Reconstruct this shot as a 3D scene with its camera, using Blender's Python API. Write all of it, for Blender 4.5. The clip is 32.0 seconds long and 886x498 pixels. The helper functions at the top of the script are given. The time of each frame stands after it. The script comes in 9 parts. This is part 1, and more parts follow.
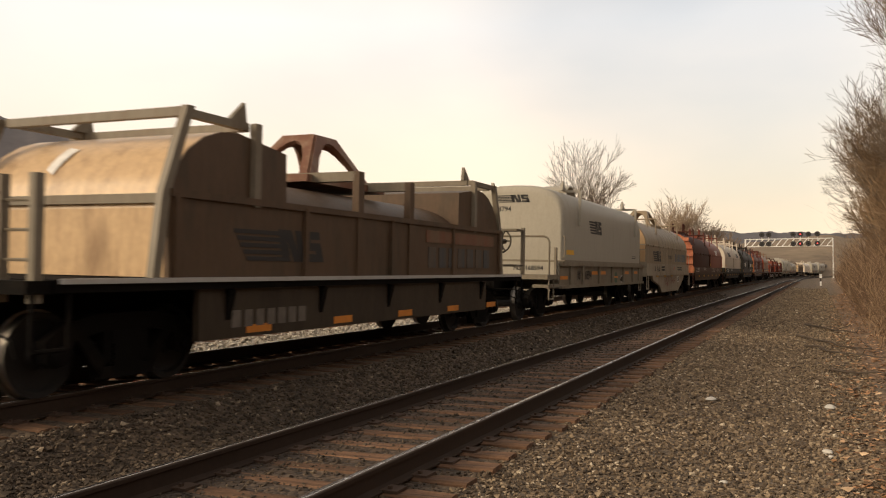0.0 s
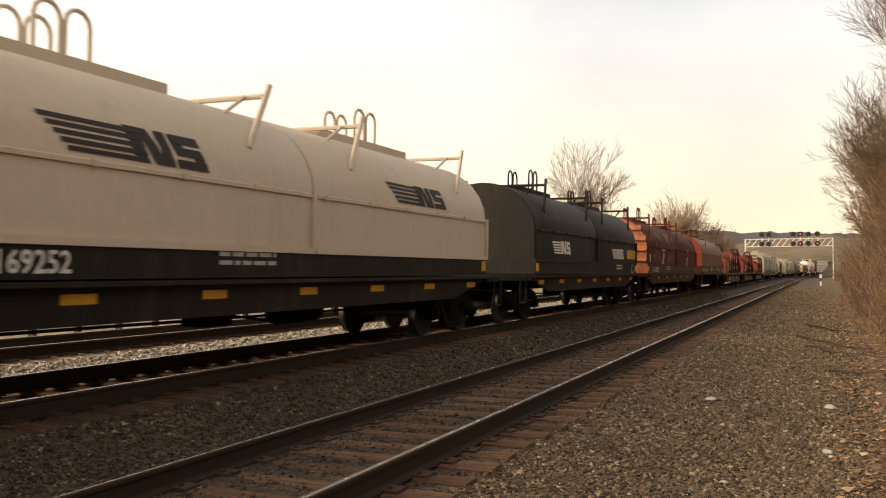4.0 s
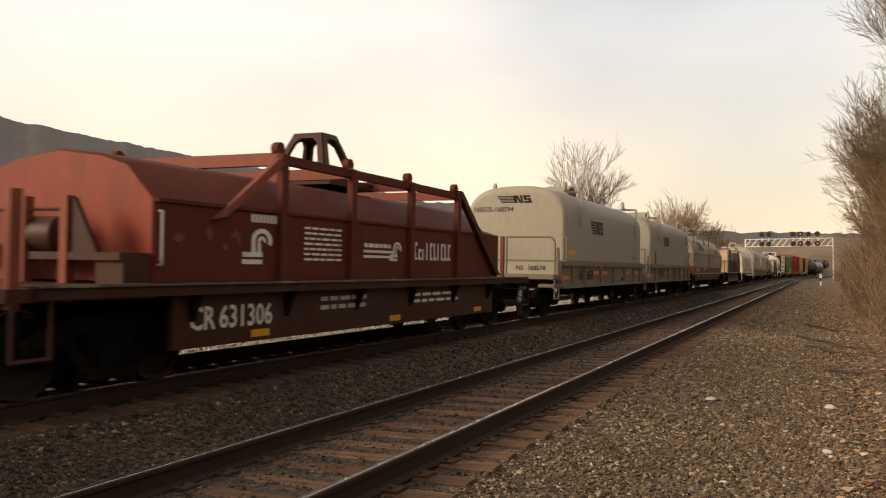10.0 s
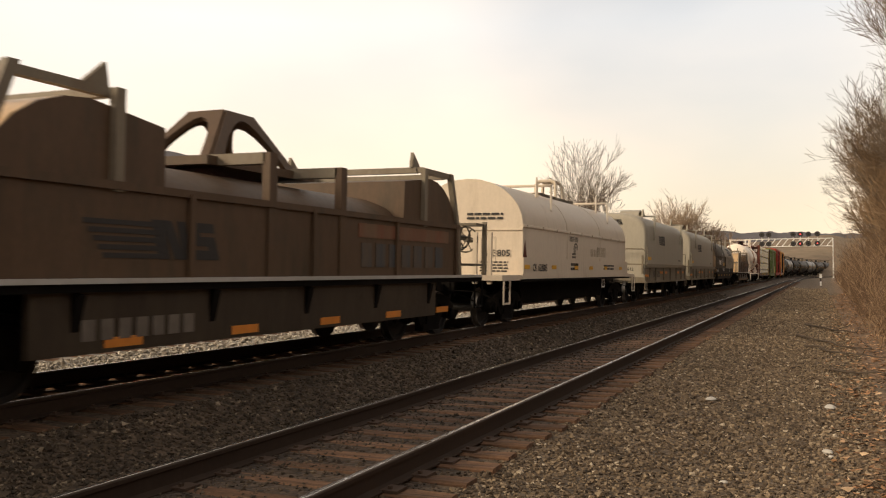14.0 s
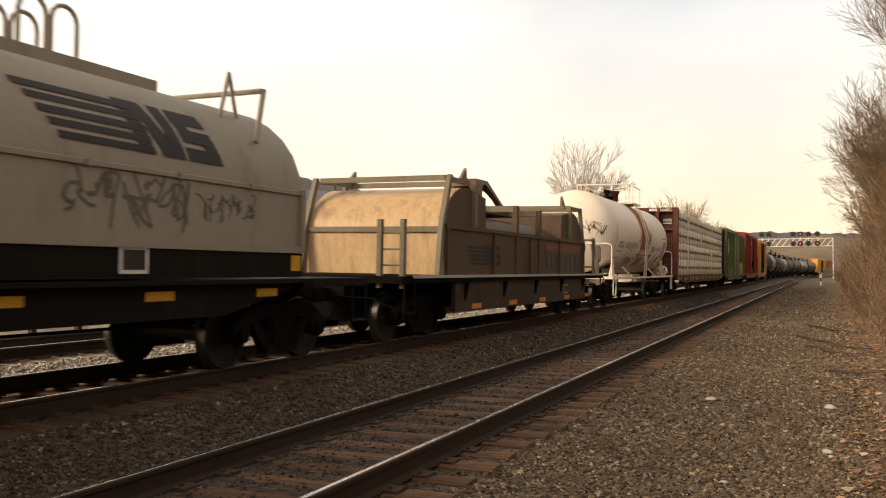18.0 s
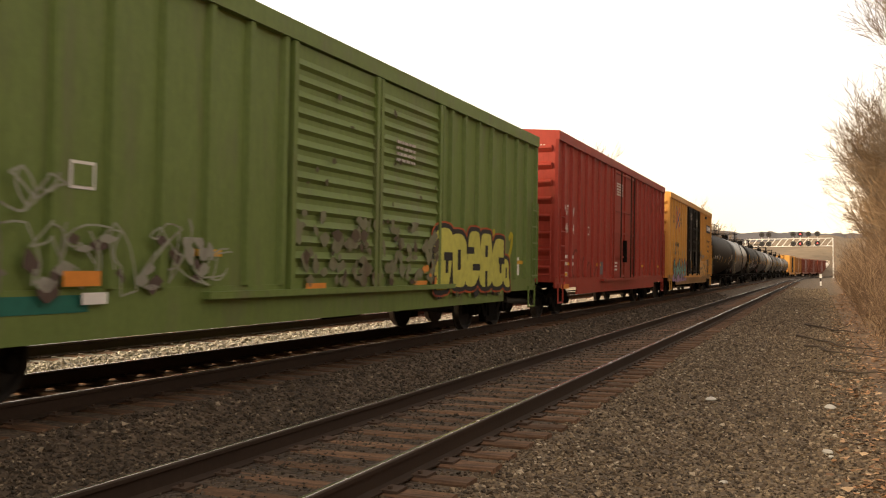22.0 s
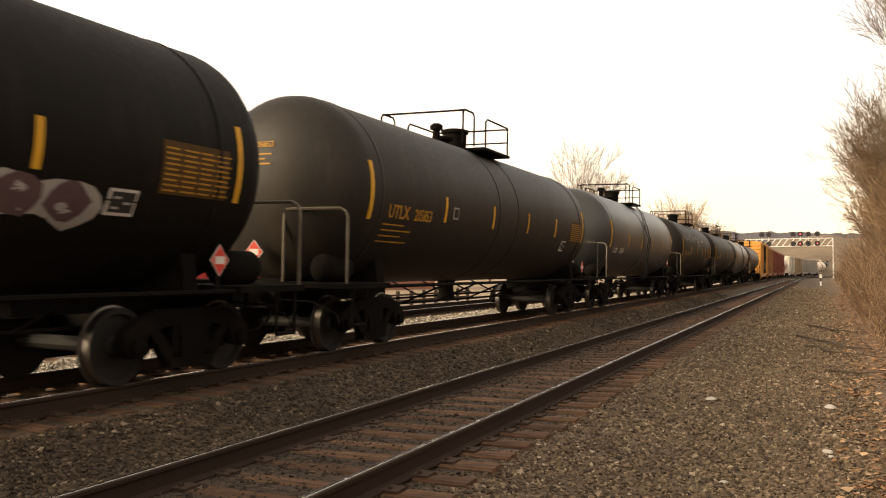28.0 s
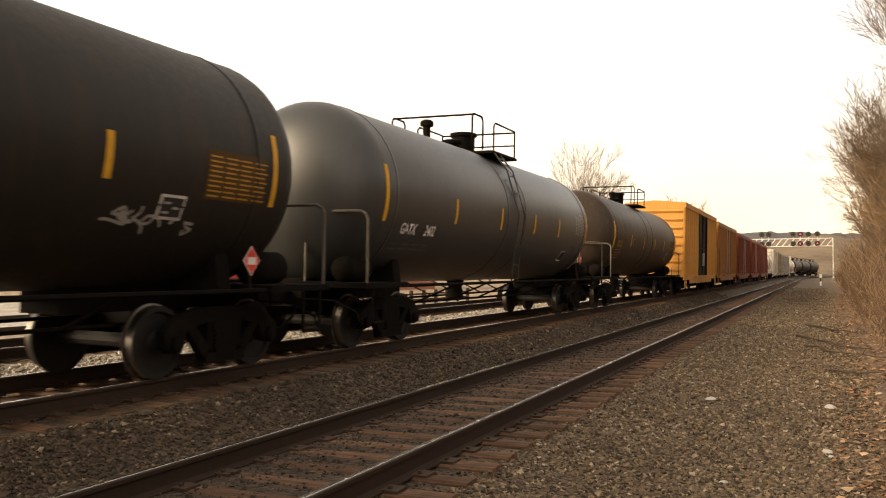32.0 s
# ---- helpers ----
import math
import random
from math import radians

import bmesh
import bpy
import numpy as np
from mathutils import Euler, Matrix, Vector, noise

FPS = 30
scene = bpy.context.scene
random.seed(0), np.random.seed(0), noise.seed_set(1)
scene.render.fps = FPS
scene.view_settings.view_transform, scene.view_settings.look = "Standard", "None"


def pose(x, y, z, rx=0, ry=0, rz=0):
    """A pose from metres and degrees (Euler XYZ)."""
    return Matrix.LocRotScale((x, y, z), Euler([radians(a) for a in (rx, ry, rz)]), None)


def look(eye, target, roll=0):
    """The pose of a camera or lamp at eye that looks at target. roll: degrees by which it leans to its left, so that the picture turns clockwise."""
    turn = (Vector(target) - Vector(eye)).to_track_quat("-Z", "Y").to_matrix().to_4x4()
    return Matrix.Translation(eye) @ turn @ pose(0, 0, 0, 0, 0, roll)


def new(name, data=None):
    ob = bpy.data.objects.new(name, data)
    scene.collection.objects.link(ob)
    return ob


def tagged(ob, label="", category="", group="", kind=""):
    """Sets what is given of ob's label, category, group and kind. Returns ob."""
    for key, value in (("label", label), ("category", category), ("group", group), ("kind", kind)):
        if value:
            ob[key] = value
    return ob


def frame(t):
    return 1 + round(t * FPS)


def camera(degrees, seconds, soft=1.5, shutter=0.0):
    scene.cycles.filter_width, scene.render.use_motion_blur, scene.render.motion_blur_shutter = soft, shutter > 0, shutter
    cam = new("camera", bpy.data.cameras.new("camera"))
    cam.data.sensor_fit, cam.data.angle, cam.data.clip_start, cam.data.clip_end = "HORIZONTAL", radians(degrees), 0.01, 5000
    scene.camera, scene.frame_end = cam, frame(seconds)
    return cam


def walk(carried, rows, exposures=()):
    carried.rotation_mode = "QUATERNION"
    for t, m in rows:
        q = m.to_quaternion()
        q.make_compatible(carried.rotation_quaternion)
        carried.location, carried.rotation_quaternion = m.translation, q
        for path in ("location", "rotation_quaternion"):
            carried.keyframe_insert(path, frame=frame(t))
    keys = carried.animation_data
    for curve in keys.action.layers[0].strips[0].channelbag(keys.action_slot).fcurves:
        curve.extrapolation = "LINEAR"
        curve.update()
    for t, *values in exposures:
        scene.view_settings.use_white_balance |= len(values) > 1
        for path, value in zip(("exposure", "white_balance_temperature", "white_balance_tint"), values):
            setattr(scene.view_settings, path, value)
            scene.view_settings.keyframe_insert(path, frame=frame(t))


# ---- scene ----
cam = camera(55.19, 32.0, soft=1.1, shutter=0.12)
EYE = (0.0, 0.0, 1.42)
VIEW = pose(*EYE, 91.52, 0, 23.85)
walk(cam, [(0, VIEW), (32, VIEW)],
     exposures=[(0, 0.2, 6600, 10), (1.2, 0.34, 6600, 10), (2, 0.44, 6820, 10), (3, 0.39, 6820, 10), (6, 0.42, 6820, 10), (7.2, 0.36, 6820, 10), (8, 0.26, 6680, 10), (9, 0.18, 6680, 10), (11, 0.2, 6680, 10), (12.4, 0.3, 6680, 10), (13.4, 0.3, 6680, 10), (14.2, 0.22, 6680, 10), (17, 0.4, 6800, 10), (18, 0.4, 6800, 10), (19, 0.33, 6800, 10), (20, 0.5, 6800, 10), (21, 0.66, 7050, 10), (22, 0.92, 7050, 10), (23, 1.05, 7050, 10), (24, 0.98, 7050, 10), (24.5, 0.86, 7050, 10), (25, 0.92, 7050, 10), (26.5, 0.88, 7050, 10), (28, 0.85, 7050, 10), (32, 0.79, 7050, 10)])

# ---- light: a thin bright overcast, low hazy sun behind and to the far side of the train ----
TO_SUN = Vector((-0.66, -0.62, 0.42)).normalized()
world = bpy.data.worlds.new("world")
scene.world = world
world.use_nodes = True


def world_sky():
    nt = world.node_tree
    nt.nodes.clear()
    N, L = nt.nodes.new, nt.links.new
    sky = N("ShaderNodeTexSky")
    sky.sky_type, sky.sun_disc = "NISHITA", False
    sky.sun_elevation = math.asin(TO_SUN.z)
    sky.sun_rotation = math.atan2(TO_SUN.x, TO_SUN.y)
    sky.dust_density, sky.air_density = 3.0, 1.2
    scale = N("ShaderNodeVectorMath")
    scale.operation = "SCALE"
    scale.inputs["Scale"].default_value = 0.14
    L(sky.outputs[0], scale.inputs[0])
    tc = N("ShaderNodeTexCoord")
    sep = N("ShaderNodeSeparateXYZ")
    L(tc.outputs["Generated"], sep.inputs[0])
    # veil of high cloud: warm white low down, cooler and thinner overhead
    ramp = N("ShaderNodeValToRGB")
    ramp.color_ramp.elements[0].position, ramp.color_ramp.elements[0].color = 0.0, (1.05, 0.84, 0.59, 1)
    ramp.color_ramp.elements[1].position, ramp.color_ramp.elements[1].color = 0.85, (0.51, 0.46, 0.415, 1)
    e = ramp.color_ramp.elements.new(0.14)
    e.color = (1.07, 0.89, 0.71, 1)
    e = ramp.color_ramp.elements.new(0.28)
    e.color = (0.96, 0.905, 0.85, 1)
    e = ramp.color_ramp.elements.new(0.46)
    e.color = (0.615, 0.555, 0.50, 1)
    L(sep.outputs["Z"], ramp.inputs[0])
    mp = N("ShaderNodeMapping")
    mp.inputs["Scale"].default_value = (1.6, 1.6, 4.0)
    L(tc.outputs["Generated"], mp.inputs[0])
    noi = N("ShaderNodeTexNoise")
    noi.inputs["Scale"].default_value, noi.inputs["Detail"].default_value = 1.6, 5
    noi.inputs["Roughness"].default_value = 0.45
    L(mp.outputs[0], noi.inputs["Vector"])
    cr = N("ShaderNodeMapRange")
    cr.inputs["From Min"].default_value, cr.inputs["From Max"].default_value = 0.32, 0.60
    cr.inputs["To Min"].default_value, cr.inputs["To Max"].default_value = 0.80, 1.0
    L(noi.outputs["Fac"], cr.inputs["Value"])
    mix = N("ShaderNodeMix")
    mix.data_type = "RGBA"
    # thinner veil to the north-north-west, where pale blue shows through
    gap = N("ShaderNodeVectorMath")
    gap.operation = "DOT_PRODUCT"
    gap.inputs[1].default_value = (-0.109, 0.956, 0.271)
    L(tc.outputs["Generated"], gap.inputs[0])
    thin = N("ShaderNodeMapRange")
    thin.interpolation_type = "SMOOTHSTEP"
    thin.inputs["From Min"].default_value, thin.inputs["From Max"].default_value = 0.955, 1.0
    thin.inputs["To Min"].default_value, thin.inputs["To Max"].default_value = 0.0, 0.34
    L(gap.outputs["Value"], thin.inputs["Value"])
    less = N("ShaderNodeMath")
    less.operation, less.use_clamp = "SUBTRACT", True
    L(cr.outputs[0], less.inputs[0])
    L(thin.outputs[0], less.inputs[1])
    L(less.outputs[0], mix.inputs["Factor"])
    L(scale.outputs[0], mix.inputs["A"])
    L(ramp.outputs[0], mix.inputs["B"])
    bg = N("ShaderNodeBackground")
    bg.inputs["Strength"].default_value = 1.0
    L(mix.outputs["Result"], bg.inputs["Color"])
    out = N("ShaderNodeOutputWorld")
    L(bg.outputs[0], out.inputs["Surface"])


world_sky()
sun_data = bpy.data.lights.new("sun", "SUN")
sun_data.energy, sun_data.angle, sun_data.color = 2.8, radians(25), (1.0, 0.80, 0.56)
sun = new("sun", sun_data)
sun.matrix_world = look((0, 0, 60), Vector((0, 0, 60)) - TO_SUN)

# ---- materials ----
MATS = {}


def material(name, rgb, rough=0.6, metal=0.0, vary=0.25, grain=8.0, big=0.5, bump=0.1, dirt=None, dirt_amt=0.0,
             dirt_scale=(1, 1, 1), spread=0.0, coat=0.0, gloss=0.2):
    """A worn surface: base colour varied at two scales, an optional second colour in patches, and fine relief."""
    if name in MATS:
        return MATS[name]
    m = bpy.data.materials.new(name)
    m.use_nodes = True
    nt = m.node_tree
    N, L = nt.nodes.new, nt.links.new
    b = nt.nodes["Principled BSDF"]
    tc = N("ShaderNodeTexCoord")
    n1 = N("ShaderNodeTexNoise")
    n1.inputs["Scale"].default_value, n1.inputs["Detail"].default_value = grain, 6
    n2 = N("ShaderNodeTexNoise")
    n2.inputs["Scale"].default_value, n2.inputs["Detail"].default_value = big, 4
    L(tc.outputs["Object"], n1.inputs["Vector"])
    L(tc.outputs["Object"], n2.inputs["Vector"])
    add = N("ShaderNodeMath")
    add.operation = "ADD"
    L(n1.outputs["Fac"], add.inputs[0])
    L(n2.outputs["Fac"], add.inputs[1])
    mr = N("ShaderNodeMapRange")
    mr.inputs["From Min"].default_value, mr.inputs["From Max"].default_value = 0.6, 1.4
    mr.inputs["To Min"].default_value, mr.inputs["To Max"].default_value = 1 - vary, 1 + vary
    L(add.outputs[0], mr.inputs["Value"])
    val = mr.outputs[0]
    if spread:
        oi = N("ShaderNodeObjectInfo")
        r2 = N("ShaderNodeMapRange")
        r2.inputs["To Min"].default_value, r2.inputs["To Max"].default_value = 1 - spread, 1 + spread
        L(oi.outputs["Random"], r2.inputs["Value"])
        mu = N("ShaderNodeMath")
        mu.operation = "MULTIPLY"
        L(val, mu.inputs[0])
        L(r2.outputs[0], mu.inputs[1])
        val = mu.outputs[0]
    col = N("ShaderNodeVectorMath")
    col.operation = "SCALE"
    col.inputs[0].default_value = rgb
    L(val, col.inputs["Scale"])
    src = col.outputs[0]
    if dirt:
        mp = N("ShaderNodeMapping")
        mp.inputs["Scale"].default_value = dirt_scale
        L(tc.outputs["Object"], mp.inputs[0])
        n3 = N("ShaderNodeTexNoise")
        n3.inputs["Scale"].default_value, n3.inputs["Detail"].default_value = 1.3, 7
        n3.inputs["Roughness"].default_value = 0.65
        L(mp.outputs[0], n3.inputs["Vector"])
        r3 = N("ShaderNodeMapRange")
        r3.inputs["From Min"].default_value, r3.inputs["From Max"].default_value = 0.62 - 0.35 * dirt_amt, 0.80 - 0.25 * dirt_amt
        L(n3.outputs["Fac"], r3.inputs["Value"])
        mx = N("ShaderNodeMix")
        mx.data_type = "RGBA"
        mx.inputs["B"].default_value = (*dirt, 1)
        L(r3.outputs[0], mx.inputs["Factor"])
        L(src, mx.inputs["A"])
        src = mx.outputs["Result"]
        m4 = N("ShaderNodeMapping")
        m4.inputs["Scale"].default_value = tuple(7.0 * q for q in dirt_scale)
        L(tc.outputs["Object"], m4.inputs[0])
        n4 = N("ShaderNodeTexNoise")
        n4.inputs["Scale"].default_value, n4.inputs["Detail"].default_value = 1.0, 5
        n4.inputs["Roughness"].default_value = 0.7
        L(m4.outputs[0], n4.inputs["Vector"])
        r4 = N("ShaderNodeMapRange")
        r4.inputs["From Min"].default_value, r4.inputs["From Max"].default_value = 0.30, 0.70
        r4.inputs["To Min"].default_value, r4.inputs["To Max"].default_value = 1 - 0.9 * vary, 1 + 0.6 * vary
        L(n4.outputs["Fac"], r4.inputs["Value"])
        s4 = N("ShaderNodeVectorMath")
        s4.operation = "SCALE"
        L(src, s4.inputs[0])
        L(r4.outputs[0], s4.inputs["Scale"])
        src = s4.outputs[0]
    L(src, b.inputs["Base Color"])
    rr = N("ShaderNodeMapRange")
    rr.inputs["To Min"].default_value, rr.inputs["To Max"].default_value = max(0.05, rough - 0.12), min(1, rough + 0.12)
    L(n1.outputs["Fac"], rr.inputs["Value"])
    L(rr.outputs[0], b.inputs["Roughness"])
    b.inputs["Metallic"].default_value = metal
    b.inputs["Specular IOR Level"].default_value = 0.5 if metal else gloss
    b.inputs["Coat Weight"].default_value = coat
    if bump:
        bp = N("ShaderNodeBump")
        bp.inputs["Strength"].default_value, bp.inputs["Distance"].default_value = min(1, bump), 0.02
        L(n1.outputs["Fac"], bp.inputs["Height"])
        L(bp.outputs[0], b.inputs["Normal"])
    MATS[name] = m
    return m


def paint(name, rgb, dirt=(0.10, 0.075, 0.05), amt=0.35, rough=0.5, vary=0.14, gloss=0.2):
    """Weathered freight-car paint with dust and runs that hang down."""
    return material(name, rgb, rough=rough, vary=vary, grain=14, big=0.35, bump=0.06, dirt=dirt, dirt_amt=amt,
                    dirt_scale=(1.6, 1.6, 0.35), gloss=gloss)


def stain(name, rgb, thick=0.75, streak=(1.0, 5.0, 0.5), soft=0.5, scale=2.2, axes=("Y", "Z")):
    """A thin deposit (rust, soot) that fades out at its own edges and breaks up in streaks."""
    if name in MATS:
        return MATS[name]
    m = bpy.data.materials.new(name)
    m.use_nodes = True
    nt = m.node_tree
    N, L = nt.nodes.new, nt.links.new
    b = nt.nodes["Principled BSDF"]
    b.inputs["Roughness"].default_value = 0.9
    b.inputs["Specular IOR Level"].default_value = 0.05
    tc = N("ShaderNodeTexCoord")
    sp = N("ShaderNodeSeparateXYZ")
    L(tc.outputs["Generated"], sp.inputs[0])

    def math_node(op, a, c):
        q = N("ShaderNodeMath")
        q.operation = op
        for i, v in enumerate((a, c)):
            if isinstance(v, (int, float)):
                q.inputs[i].default_value = v
            else:
                L(v, q.inputs[i])
        return q.outputs[0]
    edges = []
    for o in axes:
        t = math_node("PINGPONG", math_node("MULTIPLY", sp.outputs[o], 1.0), 0.5)
        r = N("ShaderNodeMapRange")
        r.interpolation_type = "SMOOTHSTEP"
        r.inputs["From Min"].default_value, r.inputs["From Max"].default_value = 0.0, 0.5 * soft
        L(t, r.inputs["Value"])
        edges.append(r.outputs[0])
    mp = N("ShaderNodeMapping")
    mp.inputs["Scale"].default_value = streak
    L(tc.outputs["Object"], mp.inputs[0])
    n = N("ShaderNodeTexNoise")
    n.inputs["Scale"].default_value, n.inputs["Detail"].default_value = scale, 6
    n.inputs["Roughness"].default_value = 0.65
    L(mp.outputs[0], n.inputs["Vector"])
    r = N("ShaderNodeMapRange")
    r.inputs["From Min"].default_value, r.inputs["From Max"].default_value = 0.26, 0.54
    L(n.outputs["Fac"], r.inputs["Value"])
    al = math_node("MULTIPLY", math_node("MULTIPLY", edges[0], edges[1]), math_node("MULTIPLY", r.outputs[0], thick))
    L(al, b.inputs["Alpha"])
    s = N("ShaderNodeVectorMath")
    s.operation = "SCALE"
    s.inputs[0].default_value = rgb
    L(math_node("ADD", n.outputs["Fac"], 0.5), s.inputs["Scale"])
    L(s.outputs[0], b.inputs["Base Color"])
    MATS[name] = m
    return m


def glow(name, rgb, strength):
    if name in MATS:
        return MATS[name]
    m = bpy.data.materials.new(name)
    m.use_nodes = True
    b = m.node_tree.nodes["Principled BSDF"]
    b.inputs["Base Color"].default_value = (*rgb, 1)
    b.inputs["Emission Color"].default_value = (*rgb, 1)
    b.inputs["Emission Strength"].default_value = strength
    MATS[name] = m
    return m


M_DARK = material("sooty_steel", (0.0065, 0.0055, 0.0047), rough=0.9, dirt=(0.017, 0.0125, 0.009), dirt_amt=0.3, vary=0.14, gloss=0.08)
M_WHEEL = material("wheel_steel", (0.0095, 0.008, 0.0068), rough=0.75, metal=0.1)
M_TREAD = material("polished_steel", (0.15, 0.138, 0.125), rough=0.38, metal=1.0, vary=0.1, bump=0)
M_RAIL = material("rail_side", (0.036, 0.023, 0.016), rough=0.8, vary=0.3, grain=20)
M_RAILDULL = material("rail_head_dull", (0.060, 0.042, 0.031), rough=0.7, metal=0.2, vary=0.2)
M_RAILTOP = material("rail_top", (0.80, 0.77, 0.73), rough=0.24, metal=1.0, vary=0.1, bump=0)
M_TIE = material("tie_wood", (0.175, 0.098, 0.058), rough=0.85, vary=0.35, grain=22, big=2.0, bump=0.5, dirt=(0.075, 0.046, 0.03),
                 dirt_amt=0.5, dirt_scale=(1, 8, 4), spread=0.3)
M_PLATE = material("tie_plate", (0.07, 0.045, 0.032), rough=0.8, vary=0.3)
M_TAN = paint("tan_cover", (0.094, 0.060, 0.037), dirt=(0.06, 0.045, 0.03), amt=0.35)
# brighter copy of the tan cover: sunlight put into the colour
M_TANLIT = paint("tan_cover_sunlit", (0.52, 0.36, 0.205), dirt=(0.24, 0.15, 0.085), amt=0.3, rough=0.35)
M_CREAM = paint("cream_hood", (0.34, 0.31, 0.25), dirt=(0.292, 0.26, 0.206), amt=0.2, rough=0.55, vary=0.07)
M_CREAMBODY = paint("cream_body", (0.190, 0.163, 0.122), dirt=(0.16, 0.125, 0.085), amt=0.5)
M_PALEFRAME = paint("pale_frame", (0.31, 0.265, 0.20), dirt=(0.20, 0.15, 0.10), amt=0.45)
# lit version of the khaki hood: sunlight is part of the colour
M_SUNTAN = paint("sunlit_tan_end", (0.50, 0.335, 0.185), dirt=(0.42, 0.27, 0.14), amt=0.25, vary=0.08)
# two browns lighter than the dark hood: sunlight on its end, painted in
M_DUSTSUNEND = paint("dusty_sunlit_end", (0.175, 0.120, 0.080), dirt=(0.12, 0.08, 0.05), amt=0.4)
M_DIMSUNEND = paint("dim_sunlit_end", (0.085, 0.065, 0.047), dirt=(0.13, 0.09, 0.06), amt=0.4)
M_SILLRUST = paint("rusty_sill", (0.115, 0.040, 0.019), dirt=(0.06, 0.024, 0.014), amt=0.4)
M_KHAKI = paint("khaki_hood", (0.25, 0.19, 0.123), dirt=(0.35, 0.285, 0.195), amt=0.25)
M_WHITEHOOD = paint("white_hood", (0.57, 0.49, 0.39), dirt=(0.46, 0.385, 0.295), amt=0.2, vary=0.06)
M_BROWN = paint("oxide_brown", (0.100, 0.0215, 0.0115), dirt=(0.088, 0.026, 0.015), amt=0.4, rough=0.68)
M_DULLBROWN = paint("dull_oxide", (0.060, 0.0185, 0.0110), dirt=(0.042, 0.022, 0.015), amt=0.4, rough=0.68)
M_ROAN = paint("faded_oxide", (0.215, 0.057, 0.034), dirt=(0.13, 0.05, 0.035), amt=0.35)
# brightened oxide for ends towards the sun, the sunlight in its colour
M_SUNORANGE = paint("orange_red_sunlit", (0.235, 0.044, 0.024), dirt=(0.18, 0.040, 0.024), amt=0.3)
M_MAROON = paint("maroon_frame", (0.050, 0.0165, 0.0095), dirt=(0.05, 0.03, 0.022), amt=0.45)
M_COPPER = paint("copper_brown", (0.175, 0.088, 0.045), dirt=(0.14, 0.070, 0.038), amt=0.3)
M_WARMHOOD = paint("warm_grey_hood", (0.305, 0.268, 0.20), dirt=(0.245, 0.21, 0.152), amt=0.3, vary=0.08)
M_BRACKET = paint("worn_bracket", (0.10, 0.085, 0.065), dirt=(0.30, 0.26, 0.2), amt=0.3)
M_BLACKHOOD = paint("black_hood", (0.0155, 0.0135, 0.011), dirt=(0.042, 0.031, 0.021), amt=0.35, rough=0.6)
M_SOOTHOOD = paint("sooty_khaki_hood", (0.060, 0.046, 0.032), dirt=(0.105, 0.080, 0.054), amt=0.35, rough=0.65)
M_GREYHOOD = paint("grey_hood", (0.28, 0.25, 0.20), dirt=(0.21, 0.18, 0.135), amt=0.3, vary=0.08)
M_BLACKTANK = paint("black_tank", (0.0195, 0.0168, 0.0136), dirt=(0.033, 0.025, 0.017), amt=0.35, rough=0.52, gloss=0.22)
M_SOOTTANK = paint("soot_black_tank", (0.0095, 0.0083, 0.0068), dirt=(0.020, 0.0155, 0.011), amt=0.3, rough=0.6, gloss=0.08)
M_BROWNTANK = paint("brown_tank", (0.050, 0.036, 0.026), dirt=(0.085, 0.06, 0.042), amt=0.4, rough=0.45)
M_GREYTANK = material("grey_tank", (0.029, 0.0305, 0.031), rough=0.46, vary=0.08, grain=14, big=0.35, bump=0.03, dirt=(0.020, 0.0195, 0.0185), dirt_amt=0.3, dirt_scale=(1.6, 1.6, 0.35), coat=0.55, gloss=0.4)
M_GREYTANK.node_tree.nodes["Principled BSDF"].inputs["Coat Roughness"].default_value = 0.38
M_WHITETANK = paint("white_tank", (0.86, 0.76, 0.64), dirt=(0.75, 0.64, 0.52), amt=0.12, rough=0.4, vary=0.06)
M_REDBOX = paint("box_red", (0.30, 0.040, 0.027), dirt=(0.21, 0.045, 0.028), amt=0.3)
M_GREENEND = paint("deep_green_end", (0.040, 0.125, 0.042), dirt=(0.05, 0.10, 0.04), amt=0.3)
M_GREENBOX = paint("box_green", (0.135, 0.185, 0.052), dirt=(0.14, 0.15, 0.07), amt=0.3)
M_YELLOWBOX = paint("box_yellow", (0.62, 0.315, 0.080), dirt=(0.50, 0.25, 0.070), amt=0.3, vary=0.08)
M_YELLOWSILL = paint("dirty_yellow_sill", (0.33, 0.175, 0.060), dirt=(0.19, 0.105, 0.045), amt=0.4)
M_BLACKDOOR = paint("black_door", (0.0125, 0.0110, 0.0095), dirt=(0.021, 0.017, 0.013), amt=0.3, rough=0.6, gloss=0.14)
M_BULKHEAD = paint("bulkhead_brown", (0.105, 0.032, 0.022), amt=0.3)
M_SILLBROWN = paint("sill_brown", (0.040, 0.018, 0.013), dirt=(0.03, 0.02, 0.014), amt=0.4)
M_WRAP = material("lumber_wrap", (0.90, 0.875, 0.82), rough=0.36, vary=0.10, grain=2.6, big=1.2, bump=0.35)


